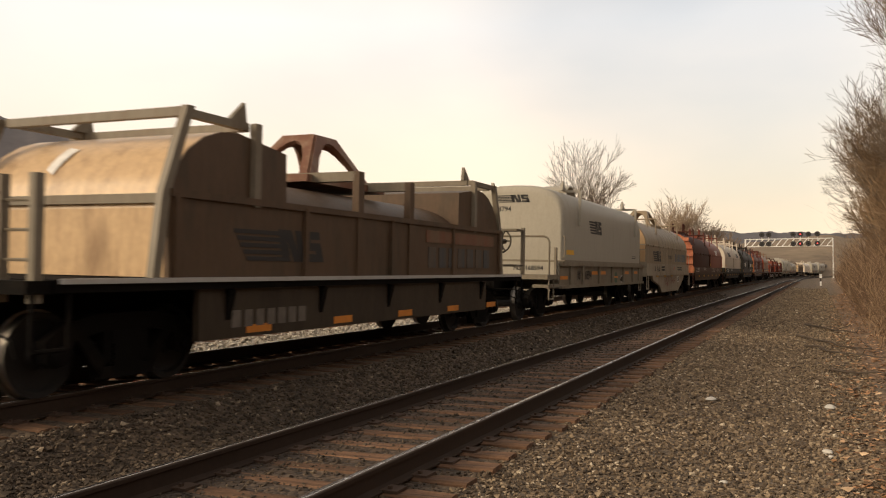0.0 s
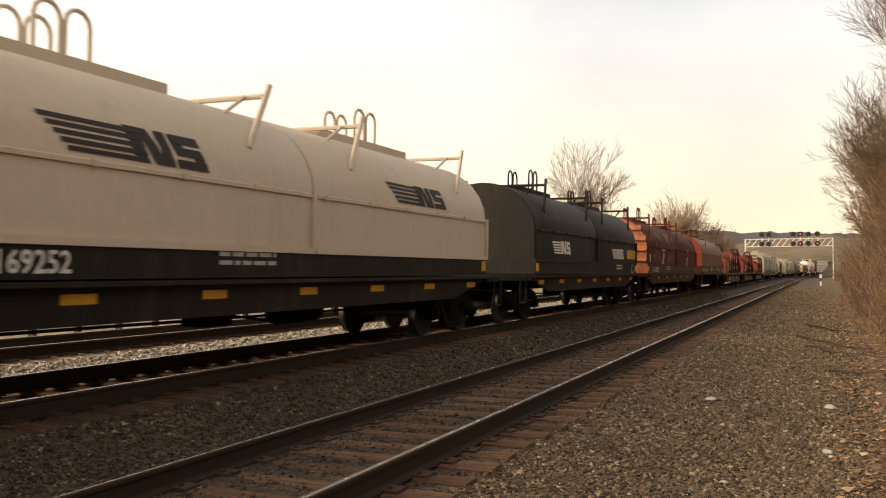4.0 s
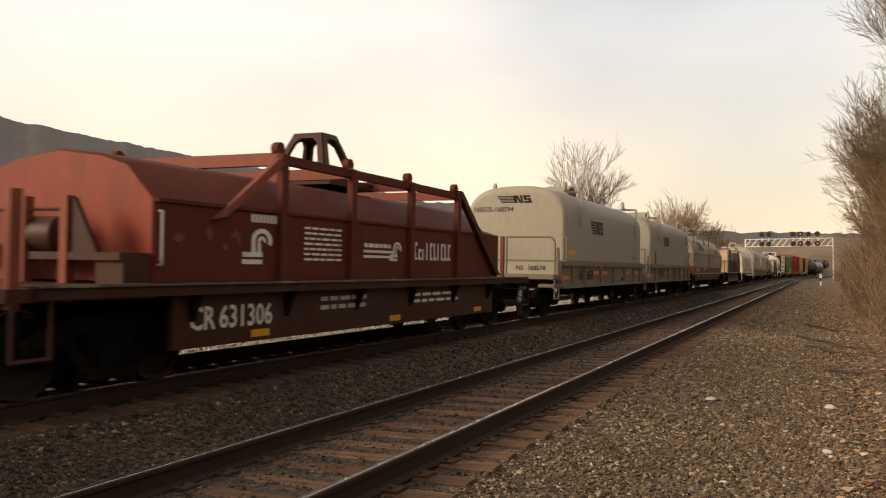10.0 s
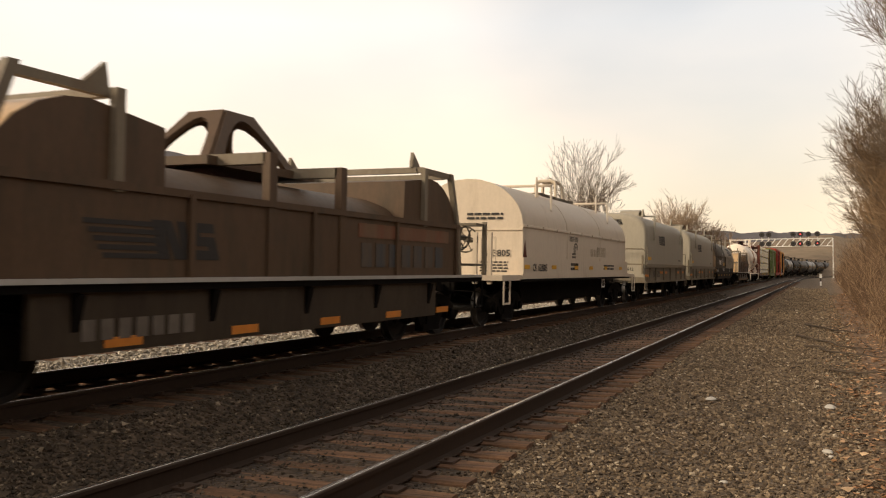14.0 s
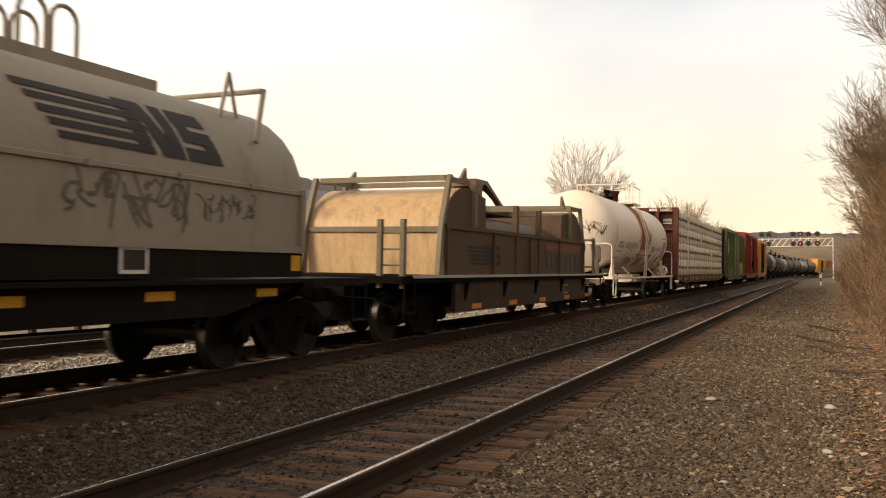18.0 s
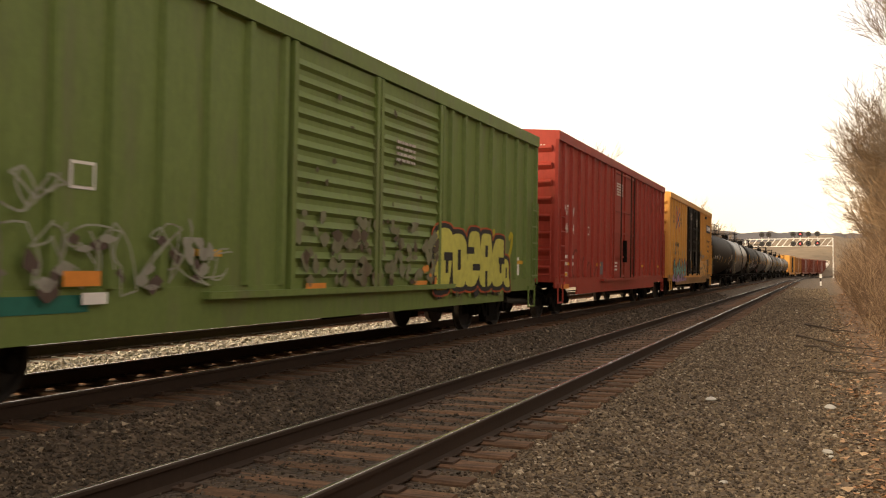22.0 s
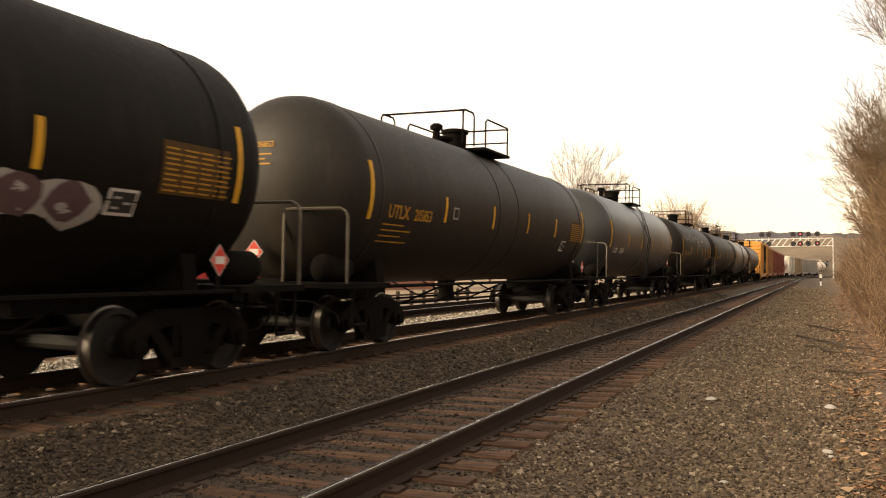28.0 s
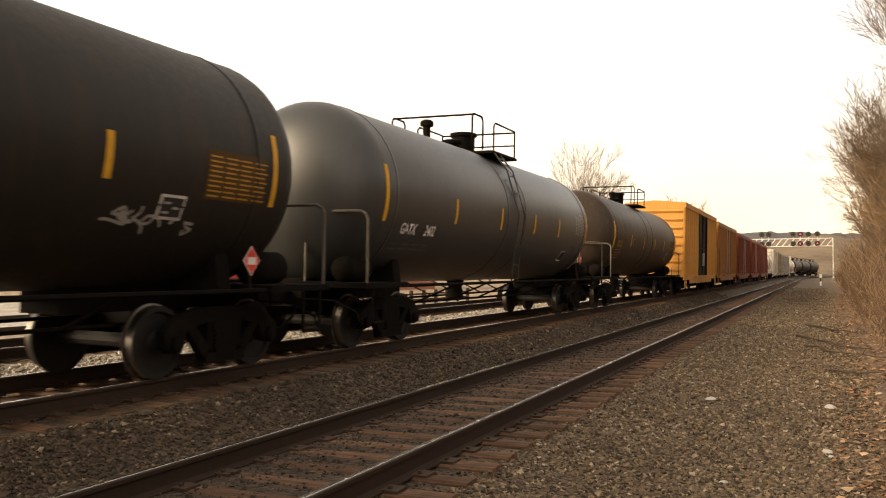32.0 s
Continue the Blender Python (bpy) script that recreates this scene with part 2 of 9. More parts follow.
def fold(m):
    """Long slanting creases in a taut plastic skin."""
    nt = m.node_tree
    N, L = nt.nodes.new, nt.links.new
    b = nt.nodes["Principled BSDF"]
    tc = N("ShaderNodeTexCoord")
    mp = N("ShaderNodeMapping")
    mp.inputs["Rotation"].default_value = (0.6, 0, 0)
    mp.inputs["Scale"].default_value = (1.0, 0.9, 3.6)
    L(tc.outputs["Object"], mp.inputs[0])
    n = N("ShaderNodeTexNoise")
    n.noise_type = "RIDGED_MULTIFRACTAL"
    n.inputs["Scale"].default_value, n.inputs["Detail"].default_value = 1.1, 3
    L(mp.outputs[0], n.inputs["Vector"])
    bp = N("ShaderNodeBump")
    bp.inputs["Strength"].default_value, bp.inputs["Distance"].default_value = 1.0, 0.11
    L(n.outputs["Fac"], bp.inputs["Height"])
    for l in list(b.inputs["Normal"].links):
        L(l.from_socket, bp.inputs["Normal"])
    L(bp.outputs[0], b.inputs["Normal"])


fold(M_WRAP)
M_STRAP = material("yellow_strap", (0.70, 0.52, 0.05), rough=0.5, vary=0.12)
M_PRINT = material("wrap_printing", (0.16, 0.16, 0.17), rough=0.5, vary=0.2, bump=0)
M_WHITE = material("white_lettering", (0.66, 0.64, 0.60), rough=0.6, vary=0.2, bump=0)
M_INK = material("dark_lettering", (0.035, 0.033, 0.032), rough=0.6, vary=0.2, bump=0)
M_YELLOWMARK = material("yellow_marking", (0.62, 0.33, 0.03), rough=0.5, vary=0.2, bump=0)
M_ORANGEMARK = material("orange_marking", (0.60, 0.22, 0.04), rough=0.5, vary=0.2, bump=0)
M_OCHRE = material("faded_yellow_lettering", (0.40, 0.21, 0.03), rough=0.6, vary=0.25, bump=0)
M_REDMARK = material("red_marking", (0.60, 0.06, 0.045), rough=0.5, vary=0.2, bump=0)
M_GALV = material("galvanised_steel", (0.42, 0.41, 0.39), rough=0.5, metal=0.3, vary=0.15)
# grimy tan, darkened further: shade under the deck put into the paint
M_GRIMYSHADE = paint("grimy_shaded_tan", (0.050, 0.038, 0.026), dirt=(0.034, 0.025, 0.018), amt=0.5)
# worn oxide of the ribbed ends, brightened by sunlight in the colour
M_ENDREDSUN = paint("worn_red_end_sunlit", (0.40, 0.15, 0.075), dirt=(0.24, 0.07, 0.04), amt=0.5, vary=0.25)
M_RUSTY = paint("rusty_brown", (0.16, 0.075, 0.045), dirt=(0.30, 0.22, 0.15), amt=0.5)
M_GREYMARK = material("faded_lettering", (0.14, 0.12, 0.10), rough=0.7, vary=0.3, bump=0)
M_CHALK = material("chalk_white", (0.42, 0.38, 0.34), rough=0.8, vary=0.3, bump=0)
M_SIGNALWHITE = material("white_painted_steel", (0.70, 0.69, 0.66), rough=0.5, vary=0.1)


def ground_material():
    m = bpy.data.materials.new("ground_surface")
    m.use_nodes = True
    nt = m.node_tree
    N, L = nt.nodes.new, nt.links.new
    b = nt.nodes["Principled BSDF"]
    geo = N("ShaderNodeNewGeometry")
    at = N("ShaderNodeVertexColor")
    at.layer_name = "ground"
    vo = N("ShaderNodeTexVoronoi")
    vo.inputs["Scale"].default_value = 17.0
    L(geo.outputs["Position"], vo.inputs["Vector"])
    hsv = N("ShaderNodeSeparateColor")
    L(vo.outputs["Color"], hsv.inputs[0])
    mr = N("ShaderNodeMapRange")
    mr.inputs["To Min"].default_value, mr.inputs["To Max"].default_value = 0.55, 1.35
    L(hsv.outputs[0], mr.inputs["Value"])
    no = N("ShaderNodeTexNoise")
    no.inputs["Scale"].default_value, no.inputs["Detail"].default_value = 0.9, 7
    L(geo.outputs["Position"], no.inputs["Vector"])
    m2 = N("ShaderNodeMapRange")
    m2.inputs["From Min"].default_value, m2.inputs["From Max"].default_value = 0.3, 0.7
    m2.inputs["To Min"].default_value, m2.inputs["To Max"].default_value = 0.72, 1.25
    L(no.outputs["Fac"], m2.inputs["Value"])
    mu = N("ShaderNodeMath")
    mu.operation = "MULTIPLY"
    L(mr.outputs[0], mu.inputs[0])
    L(m2.outputs[0], mu.inputs[1])
    sc = N("ShaderNodeVectorMath")
    sc.operation = "SCALE"
    L(at.outputs["Color"], sc.inputs[0])
    L(mu.outputs[0], sc.inputs["Scale"])
    L(sc.outputs[0], b.inputs["Base Color"])
    b.inputs["Roughness"].default_value = 0.92
    bp = N("ShaderNodeBump")
    bp.inputs["Strength"].default_value, bp.inputs["Distance"].default_value = 0.9, 0.035
    bp.invert = True
    L(vo.outputs["Distance"], bp.inputs["Height"])
    L(bp.outputs[0], b.inputs["Normal"])
    return m


# ---- mesh building ----
class Shape:
    """Vertices and faces of one part."""

    def __init__(self):
        self.v, self.f = [], []

    def add(self, vs, fs):
        o = len(self.v)
        self.v += [tuple(p) for p in vs]
        self.f += [tuple(i + o for i in q) for q in fs]
        return self

    def box(self, x0, x1, y0, y1, z0, z1):
        return self.add([(x0, y0, z0), (x1, y0, z0), (x1, y1, z0), (x0, y1, z0), (x0, y0, z1), (x1, y0, z1), (x1, y1, z1), (x0, y1, z1)],
                        [(0, 3, 2, 1), (4, 5, 6, 7), (0, 1, 5, 4), (1, 2, 6, 5), (2, 3, 7, 6), (3, 0, 4, 7)])

    def prism(self, prof, y0, y1, axis="y"):
        """A closed outline of (a, b) pairs pushed along an axis: y: (x, z); x: (y, z); z: (x, y)."""
        n = len(prof)

        def at(a, b, c):
            return (a, c, b) if axis == "y" else (c, a, b) if axis == "x" else (a, b, c)
        vs = [at(a, b, y0) for a, b in prof] + [at(a, b, y1) for a, b in prof]
        fs = [(i, (i + 1) % n, n + (i + 1) % n, n + i) for i in range(n)]
        return self.add(vs, fs + [tuple(range(n))[::-1], tuple(range(n, 2 * n))])

    def tube(self, p, q, r, n=7, r2=None, cap=True):
        p, q = Vector(p), Vector(q)
        d = (q - p).normalized()
        a = d.orthogonal().normalized()
        c = d.cross(a)
        r2 = r if r2 is None else r2
        vs = [p + (a * math.cos(k * math.tau / n) + c * math.sin(k * math.tau / n)) * r for k in range(n)]
        vs += [q + (a * math.cos(k * math.tau / n) + c * math.sin(k * math.tau / n)) * r2 for k in range(n)]
        fs = [(k, (k + 1) % n, n + (k + 1) % n, n + k) for k in range(n)]
        if cap:
            fs += [tuple(range(n))[::-1], tuple(range(n, 2 * n))]
        return self.add(vs, fs)

    def path(self, pts, r, n=7):
        for p, q in zip(pts, pts[1:]):
            self.tube(p, q, r, n)
        return self

    def lathe(self, prof, c=(0, 0, 0), axis="y", n=28):
        """A profile of (along, radius) turned round an axis through c."""
        vs, fs = [], []
        for h, r in prof:
            for k in range(n):
                a, b = r * math.cos(k * math.tau / n), r * math.sin(k * math.tau / n)
                p = (a, h, b) if axis == "y" else (h, a, b) if axis == "x" else (a, b, h)
                vs.append((p[0] + c[0], p[1] + c[1], p[2] + c[2]))
        for i in range(len(prof) - 1):
            for k in range(n):
                j = (k + 1) % n
                fs.append((i * n + k, i * n + j, (i + 1) * n + j, (i + 1) * n + k))
        m = len(prof) - 1
        fs += [tuple(range(n))[::-1], tuple(range(m * n, m * n + n))]
        return self.add(vs, fs)

    def loft(self, rings, cap=True):
        """Rings of equally many points joined to a skin."""
        n = len(rings[0])
        vs = [p for r in rings for p in r]
        fs = [(i * n + k, i * n + (k + 1) % n, (i + 1) * n + (k + 1) % n, (i + 1) * n + k) for i in range(len(rings) - 1) for k in range(n)]
        if cap:
            m = (len(rings) - 1) * n
            fs += [tuple(range(n))[::-1], tuple(range(m, m + n))]
        return self.add(vs, fs)

    def pieces(self):
        """The pieces that touch nowhere, each a Shape of its own."""
        key, root = {}, list(range(len(self.f)))

        def find(i):
            while root[i] != i:
                root[i] = root[root[i]]
                i = root[i]
            return i
        for i, q in enumerate(self.f):
            for v in q:
                p = self.v[v]
                k = (round(p[0], 4), round(p[1], 4), round(p[2], 4))
                if k in key:
                    root[find(i)] = find(key[k])
                else:
                    key[k] = i
        sets = {}
        for i, q in enumerate(self.f):
            sets.setdefault(find(i), []).append(q)
        out = []
        for fs in sets.values():
            ids = sorted({v for q in fs for v in q})
            at = {v: n for n, v in enumerate(ids)}
            s = Shape()
            s.v, s.f = [self.v[v] for v in ids], [tuple(at[v] for v in q) for q in fs]
            out.append(s)
        return out

    def mesh(self, name, mat, angle=35):
        me = bpy.data.meshes.new(name)
        me.from_pydata(self.v, [], self.f)
        bm = bmesh.new()
        bm.from_mesh(me)
        bmesh.ops.recalc_face_normals(bm, faces=bm.faces)
        bm.to_mesh(me)
        bm.free()
        me.materials.append(mat)
        me.shade_smooth()
        me.set_sharp_from_angle(angle=radians(angle))
        return me


LOOSE = {"side_sill", "side_plate", "side_sheet", "side_rail", "girder", "ladder", "graffiti_outline", "reporting_mark", "road_name", "slogan_line", "old_lettering",
         "name_block", "seam", "foot_flange", "door_frame", "product_lettering", "emblem_figure", "overspray", "rust_run", "stencil_line", "old_letter", "notice", "emblem", "web_address"}


def part(name, shape, mat, parent, label="", at=None):
    """One mesh object under a thing or a part. shape: a Shape or a ready mesh."""
    if name in LOOSE and isinstance(shape, Shape):
        pieces = shape.pieces()
        if len(pieces) > 1:
            first = part(name, pieces[0], mat, parent, label, at)
            for p in pieces[1:]:
                part("rung", p, mat, first) if name == "ladder" else part(name, p, mat, parent, label, at)
            return first
    me = shape if isinstance(shape, bpy.types.Mesh) else shape.mesh(name, mat)
    ob = new(name, me)
    ob.parent = parent
    if at is not None:
        ob.matrix_basis = at
    if label:
        ob["label"] = label
    return ob


def thing(name, label, category, group="", kind="", at=None):
    ob = new(name)
    ob.empty_display_size = 0.3
    if at is not None:
        ob.matrix_basis = at
    return tagged(ob, label, category, group, kind)


def solid(name, shape, mat, label, category="", group="", kind="", at=None):
    ob = new(name, shape.mesh(name, mat))
    if at is not None:
        ob.matrix_basis = at
    return tagged(ob, label, category, group, kind)


# ---- the lie of the line ----
NEAR_X, TRAIN_X, FAR_X = -3.73, -7.68, -11.45
BEND, RADIUS = 175.0, 620.0


def along(s, off):
    """A place on the line: s metres along, off metres to the right of the eye's line; and the heading, in degrees to the right."""
    if s <= BEND:
        return off, s, 0.0
    r = RADIUS
    a = (s - BEND) / r
    return r - (r - off) * math.cos(a), BEND + (r - off) * math.sin(a), math.degrees(a)

# ---- ground ----
# beyond x = 13 the rise is an added hillside that blocks low sky
PROFILE = [(-900, -2.0), (-300, -1.0), (-60, -0.2), (-34, -0.1), (-15, 0.0), (-13.3, 0.02), (-13.0, 0.10), (-12.9, 0.11), (-10.0, 0.11), (-9.75, 0.06), (-9.3, -0.01),
           (-9.0, 0.0), (-6.35, -0.02), (-6.2, -0.06), (-5.55, -0.30), (-5.1, -0.31), (-4.95, -0.23), (-4.5, -0.215), (-2.9, -0.215), (-2.46, -0.222), (-2.2, -0.262),
           (-1.2, -0.37), (-0.2, -0.40), (0.6, -0.32), (2.0, -0.05), (4.0, 0.25), (7, 0.6), (13, 1.2), (20, 5.0), (32, 13.0), (60, 22.0), (300, 30.0), (900, 30.0)]
# sunlight put into PALE beyond the train, its shade into DARKBALLAST
BALLAST, DARKBALLAST, PALE, DIRT = (0.135, 0.096, 0.060), (0.088, 0.060, 0.038), (0.44, 0.39, 0.32), (0.33, 0.25, 0.165)
LEAF, LOT, MEADOW = (0.165, 0.105, 0.062), (0.40, 0.37, 0.325), (0.17, 0.13, 0.075)


def ground_z(x):
    for (a, za), (b, zb) in zip(PROFILE, PROFILE[1:]):
        if a <= x <= b:
            return za + (zb - za) * (x - a) / (b - a)
    return 0.0


def ground_tint(x, y):
    n = noise.noise((x * 0.8, y * 0.25, 3.1))
    if x < -60 or y > 420 or y < -120:
        return MEADOW
    if x < -34:
        return DIRT
    if x < -17:
        return LOT if y < 31 + n else DIRT
    if x < -13.2:
        return DIRT
    if x < -9.2:
        return PALE
    if x < -4.9:
        return DARKBALLAST
    if x < -2.5:
        return (0.070, 0.047, 0.031)
    if x + 0.5 * n < 0.35 + 0.012 * y:
        return BALLAST
    if x < 60:
        return LEAF
    return MEADOW


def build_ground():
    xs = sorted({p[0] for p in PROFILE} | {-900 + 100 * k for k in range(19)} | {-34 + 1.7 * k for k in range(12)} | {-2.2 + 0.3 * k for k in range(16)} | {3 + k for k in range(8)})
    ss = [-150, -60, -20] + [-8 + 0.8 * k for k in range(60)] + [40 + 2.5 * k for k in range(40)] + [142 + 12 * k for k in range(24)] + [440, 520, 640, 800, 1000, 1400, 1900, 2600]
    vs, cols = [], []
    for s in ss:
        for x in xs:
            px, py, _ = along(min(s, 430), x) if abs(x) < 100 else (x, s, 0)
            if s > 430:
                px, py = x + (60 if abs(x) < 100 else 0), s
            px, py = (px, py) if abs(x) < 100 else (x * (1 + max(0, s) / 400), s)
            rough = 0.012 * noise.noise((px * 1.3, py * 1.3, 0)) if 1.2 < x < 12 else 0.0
            # added bank out of view, right of the eye, shading the cars' near sides
            shade_bank = max(0.0, min(1.0, (16 - s) / 8)) * max(0.0, min(7.5, (x - 2.6) * 1.25)) if x > 2.6 else -9.0
            vs.append((px, py, max(ground_z(x), shade_bank) + rough))
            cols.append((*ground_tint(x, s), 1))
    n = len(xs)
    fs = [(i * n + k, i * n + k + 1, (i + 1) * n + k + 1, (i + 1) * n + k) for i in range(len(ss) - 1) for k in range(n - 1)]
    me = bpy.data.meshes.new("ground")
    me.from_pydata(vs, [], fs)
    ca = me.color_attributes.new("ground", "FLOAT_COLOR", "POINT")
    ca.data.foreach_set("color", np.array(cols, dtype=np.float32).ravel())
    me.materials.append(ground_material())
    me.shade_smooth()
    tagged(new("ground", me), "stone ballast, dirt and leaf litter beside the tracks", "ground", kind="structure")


build_ground()


# ---- tracks ----
RAIL_PROF = [(-0.07, -0.19), (0.07, -0.19), (0.07, -0.178), (0.012, -0.155), (0.010, -0.05), (0.036, -0.038), (0.036, -0.012),
             (-0.036, -0.012), (-0.036, -0.038), (-0.010, -0.05), (-0.012, -0.155), (-0.07, -0.178)]


def rail(x, z, s0=-40, s1=420):
    body, crown, top = Shape(), Shape(), Shape()
    stations = [s0 + k * (BEND - s0) / 6 for k in range(7)] + [BEND + 7 * k for k in range(1, int((s1 - BEND) / 7))]

    def ring(prof, s):
        out = []
        for a, b in prof:
            p = along(s, x + a)
            out.append((p[0], p[1], z + b))
        return out
    body.loft([ring(RAIL_PROF, s) for s in stations])
    crown.loft([ring([(-0.036, -0.0125), (0.036, -0.0125), (0.034, -0.002), (0.02, 0.0), (-0.02, 0.0), (-0.034, -0.002)], s) for s in stations])
    top.loft([ring([(-0.017, -0.002), (0.017, -0.002), (0.015, 0.0015), (-0.015, 0.0015)], s) for s in stations])
    return body, crown, top




def tie_mesh(k):
    """A sleeper with rounded, split and slightly uneven edges; the origin lies at its top."""
    rnd = random.Random(k)
    s = Shape()
    L, w, h = 1.295, 0.112, 0.17
    st = []
    for x in (-L, -L * 0.6, -0.2, L * 0.35, L * 0.75, L):
        j = lambda a: a + rnd.uniform(-0.006, 0.006)
        st.append([(x, j(-w), -h), (x, j(-w), j(-0.016)), (x, j(-w + 0.02), j(0)), (x, j(0), j(-0.002)), (x, j(w - 0.02), j(0)), (x, j(w), j(-0.016)), (x, j(w), -h)])
    s.loft(st)
    return s.mesh("tie", M_TIE)


def build_track(name, x, z, cant, label, ties_from, ties_near, spacing=0.51):
    tr = thing(name, label, "railway track", kind="structure")
    for dx, dz in ((0.7525, 0.0), (-0.7525, cant)):
        b, c, t = rail(x + dx, z + dz)
        r = part("rail", b, M_RAIL, tr, "rusty brown steel rail")
        part("rail_crown", c, M_RAILDULL, r)
        part("running_band", t, M_RAILTOP, r, "bright worn running band")
    rnd = random.Random(int(-x * 10))
    meshes = [tie_mesh(k) for k in range(6)]
    far = Shape()
    plates = Shape()
    tilt = math.degrees(math.atan2(cant, 1.505))
    s, i = ties_from, 0
    while s < 300:
        px, py, a = along(s, x)
        zz = z + cant / 2 - 0.19
        if i < ties_near:
            ob = part("tie", meshes[rnd.randrange(6)], M_TIE, tr,
                      at=pose(px + rnd.uniform(-0.03, 0.03), py + rnd.uniform(-0.015, 0.015), zz + rnd.uniform(-0.008, 0.003), 0, tilt, -a + rnd.uniform(-0.8, 0.8)))
        elif s < 140:
            far.box(px - 1.29, px + 1.29, py - 0.11, py + 0.11, zz - 0.17, zz)
        if s < 60:
            for dx in (0.7525, -0.7525):
                zp = zz + (cant / 2 if dx < 0 else -cant / 2)
                plates.box(px + dx - 0.18, px + dx + 0.18, py - 0.09, py + 0.09, zp + 0.001, zp + 0.022)
                for e in (-0.10, 0.10):
                    plates.box(px + dx + e - 0.014, px + dx + e + 0.014, py - 0.05, py - 0.022, zp + 0.02, zp + 0.045)
        s += spacing + rnd.uniform(-0.03, 0.03)
        i += 1
    if far.v:
        part("far_ties", far, M_TIE, tr)["kind"] = "stuff"
    part("tie_plates", plates, M_PLATE, tr)["kind"] = "stuff"
    return tr


# ---- freight cars: shared running gear ----
SHARED = {}
PLAIN = [False]     # far cars get simpler running gear


def shared(name, make, mat):
    if name not in SHARED:
        SHARED[name] = make().mesh(name, mat)
        if name == "wheel":
            me = SHARED[name]
            me.materials.append(M_TREAD)
            for p in me.polygons:
                c = p.center
                if math.hypot(c.y, c.z) > 0.405 and -0.05 < c.x < 0.07:
                    p.material_index = 1
    return SHARED[name]


def side_frame_shape():
    s = Shape()
    s.prism([(-1.02, 0.36), (-0.92, 0.30), (-0.76, 0.34), (-0.68, 0.56), (-0.34, 0.62), (0.34, 0.62), (0.68, 0.56), (0.76, 0.34), (0.92, 0.30), (1.02, 0.36),
             (1.05, 0.56), (0.80, 0.72), (0.42, 0.80), (-0.42, 0.80), (-0.80, 0.72), (-1.05, 0.56)], -0.07, 0.07, "x")
    s.prism([(-0.70, 0.60), (-0.55, 0.62), (-0.22, 0.26), (-0.34, 0.16)], -0.06, 0.06, "x")
    s.prism([(0.70, 0.60), (0.55, 0.62), (0.22, 0.26), (0.34, 0.16)], -0.06, 0.06, "x")
    s.box(-0.08, 0.08, -0.36, 0.36, 0.14, 0.26)
    for y in (-0.26, 0.26):
        s.box(-0.06, 0.06, y - 0.05, y + 0.05, 0.24, 0.66)
    return s


def spring_shape():
    s = Shape()
    zig = [(0.25, 0.10)]
    for k in range(5):
        zig += [(0.26 + k * 0.045, 0.20), (0.285 + k * 0.045, 0.20), (0.295 + k * 0.045, 0.17)]
    zig += [(0.50, 0.23), (0.62, 0.23)]
    s.loft([[(0.07, h, z), (0.07, -h, z), (-0.07, -h, z), (-0.07, h, z)] for z, h in zig])
    return s


def wheel_shape():
    return Shape().lathe([(-0.07, 0.10), (-0.07, 0.34), (-0.075, 0.36), (-0.075, 0.44), (-0.045, 0.445), (-0.04, 0.42), (0.065, 0.415), (0.065, 0.355), (0.02, 0.33), (0.02, 0.14), (0.07, 0.11)], axis="x", n=28)


def bearing_shape():
    s = Shape().lathe([(-0.12, 0.085), (0.06, 0.095), (0.10, 0.09), (0.115, 0.05)], (0, 0, 0.44), "x", 14)
    return s


def truck(car, y):
    tr = part("truck", shared("truck_bolster", lambda: Shape().box(-1.0, 1.0, -0.17, 0.17, 0.50, 0.72).box(-0.25, 0.25, -0.25, 0.25, 0.60, 0.84), M_DARK), M_DARK, car, at=pose(0, y, 0))
    for sx in (1, -1):
        part("side_frame", shared("side_frame", side_frame_shape, M_DARK), M_DARK, tr, at=pose(sx * 0.99, 0, 0))
        if not PLAIN[0]:
            part("spring_nest", shared("spring_nest", spring_shape, M_DARK), M_DARK, tr, at=pose(sx * 1.0, 0, 0))
        for wy in (-0.88, 0.88):
            turn = 0 if sx > 0 else 180
            w = part("wheel", shared("wheel", wheel_shape, M_WHEEL), M_WHEEL, tr, at=pose(sx * 0.7525, wy, 0.415, 0, 0, turn))
            if not PLAIN[0]:
                part("bearing", shared("bearing", bearing_shape, M_DARK), M_DARK, tr, at=pose(sx * 1.02, wy, -0.02, 0, 0, turn))
    if PLAIN[0]:
        return tr
    for wy in (-0.88, 0.88):
        part("axle", shared("axle", lambda: Shape().tube((-0.72, 0, 0.415), (0.72, 0, 0.415), 0.085, 10), M_WHEEL), M_WHEEL, tr, at=pose(0, wy, 0))
    return tr


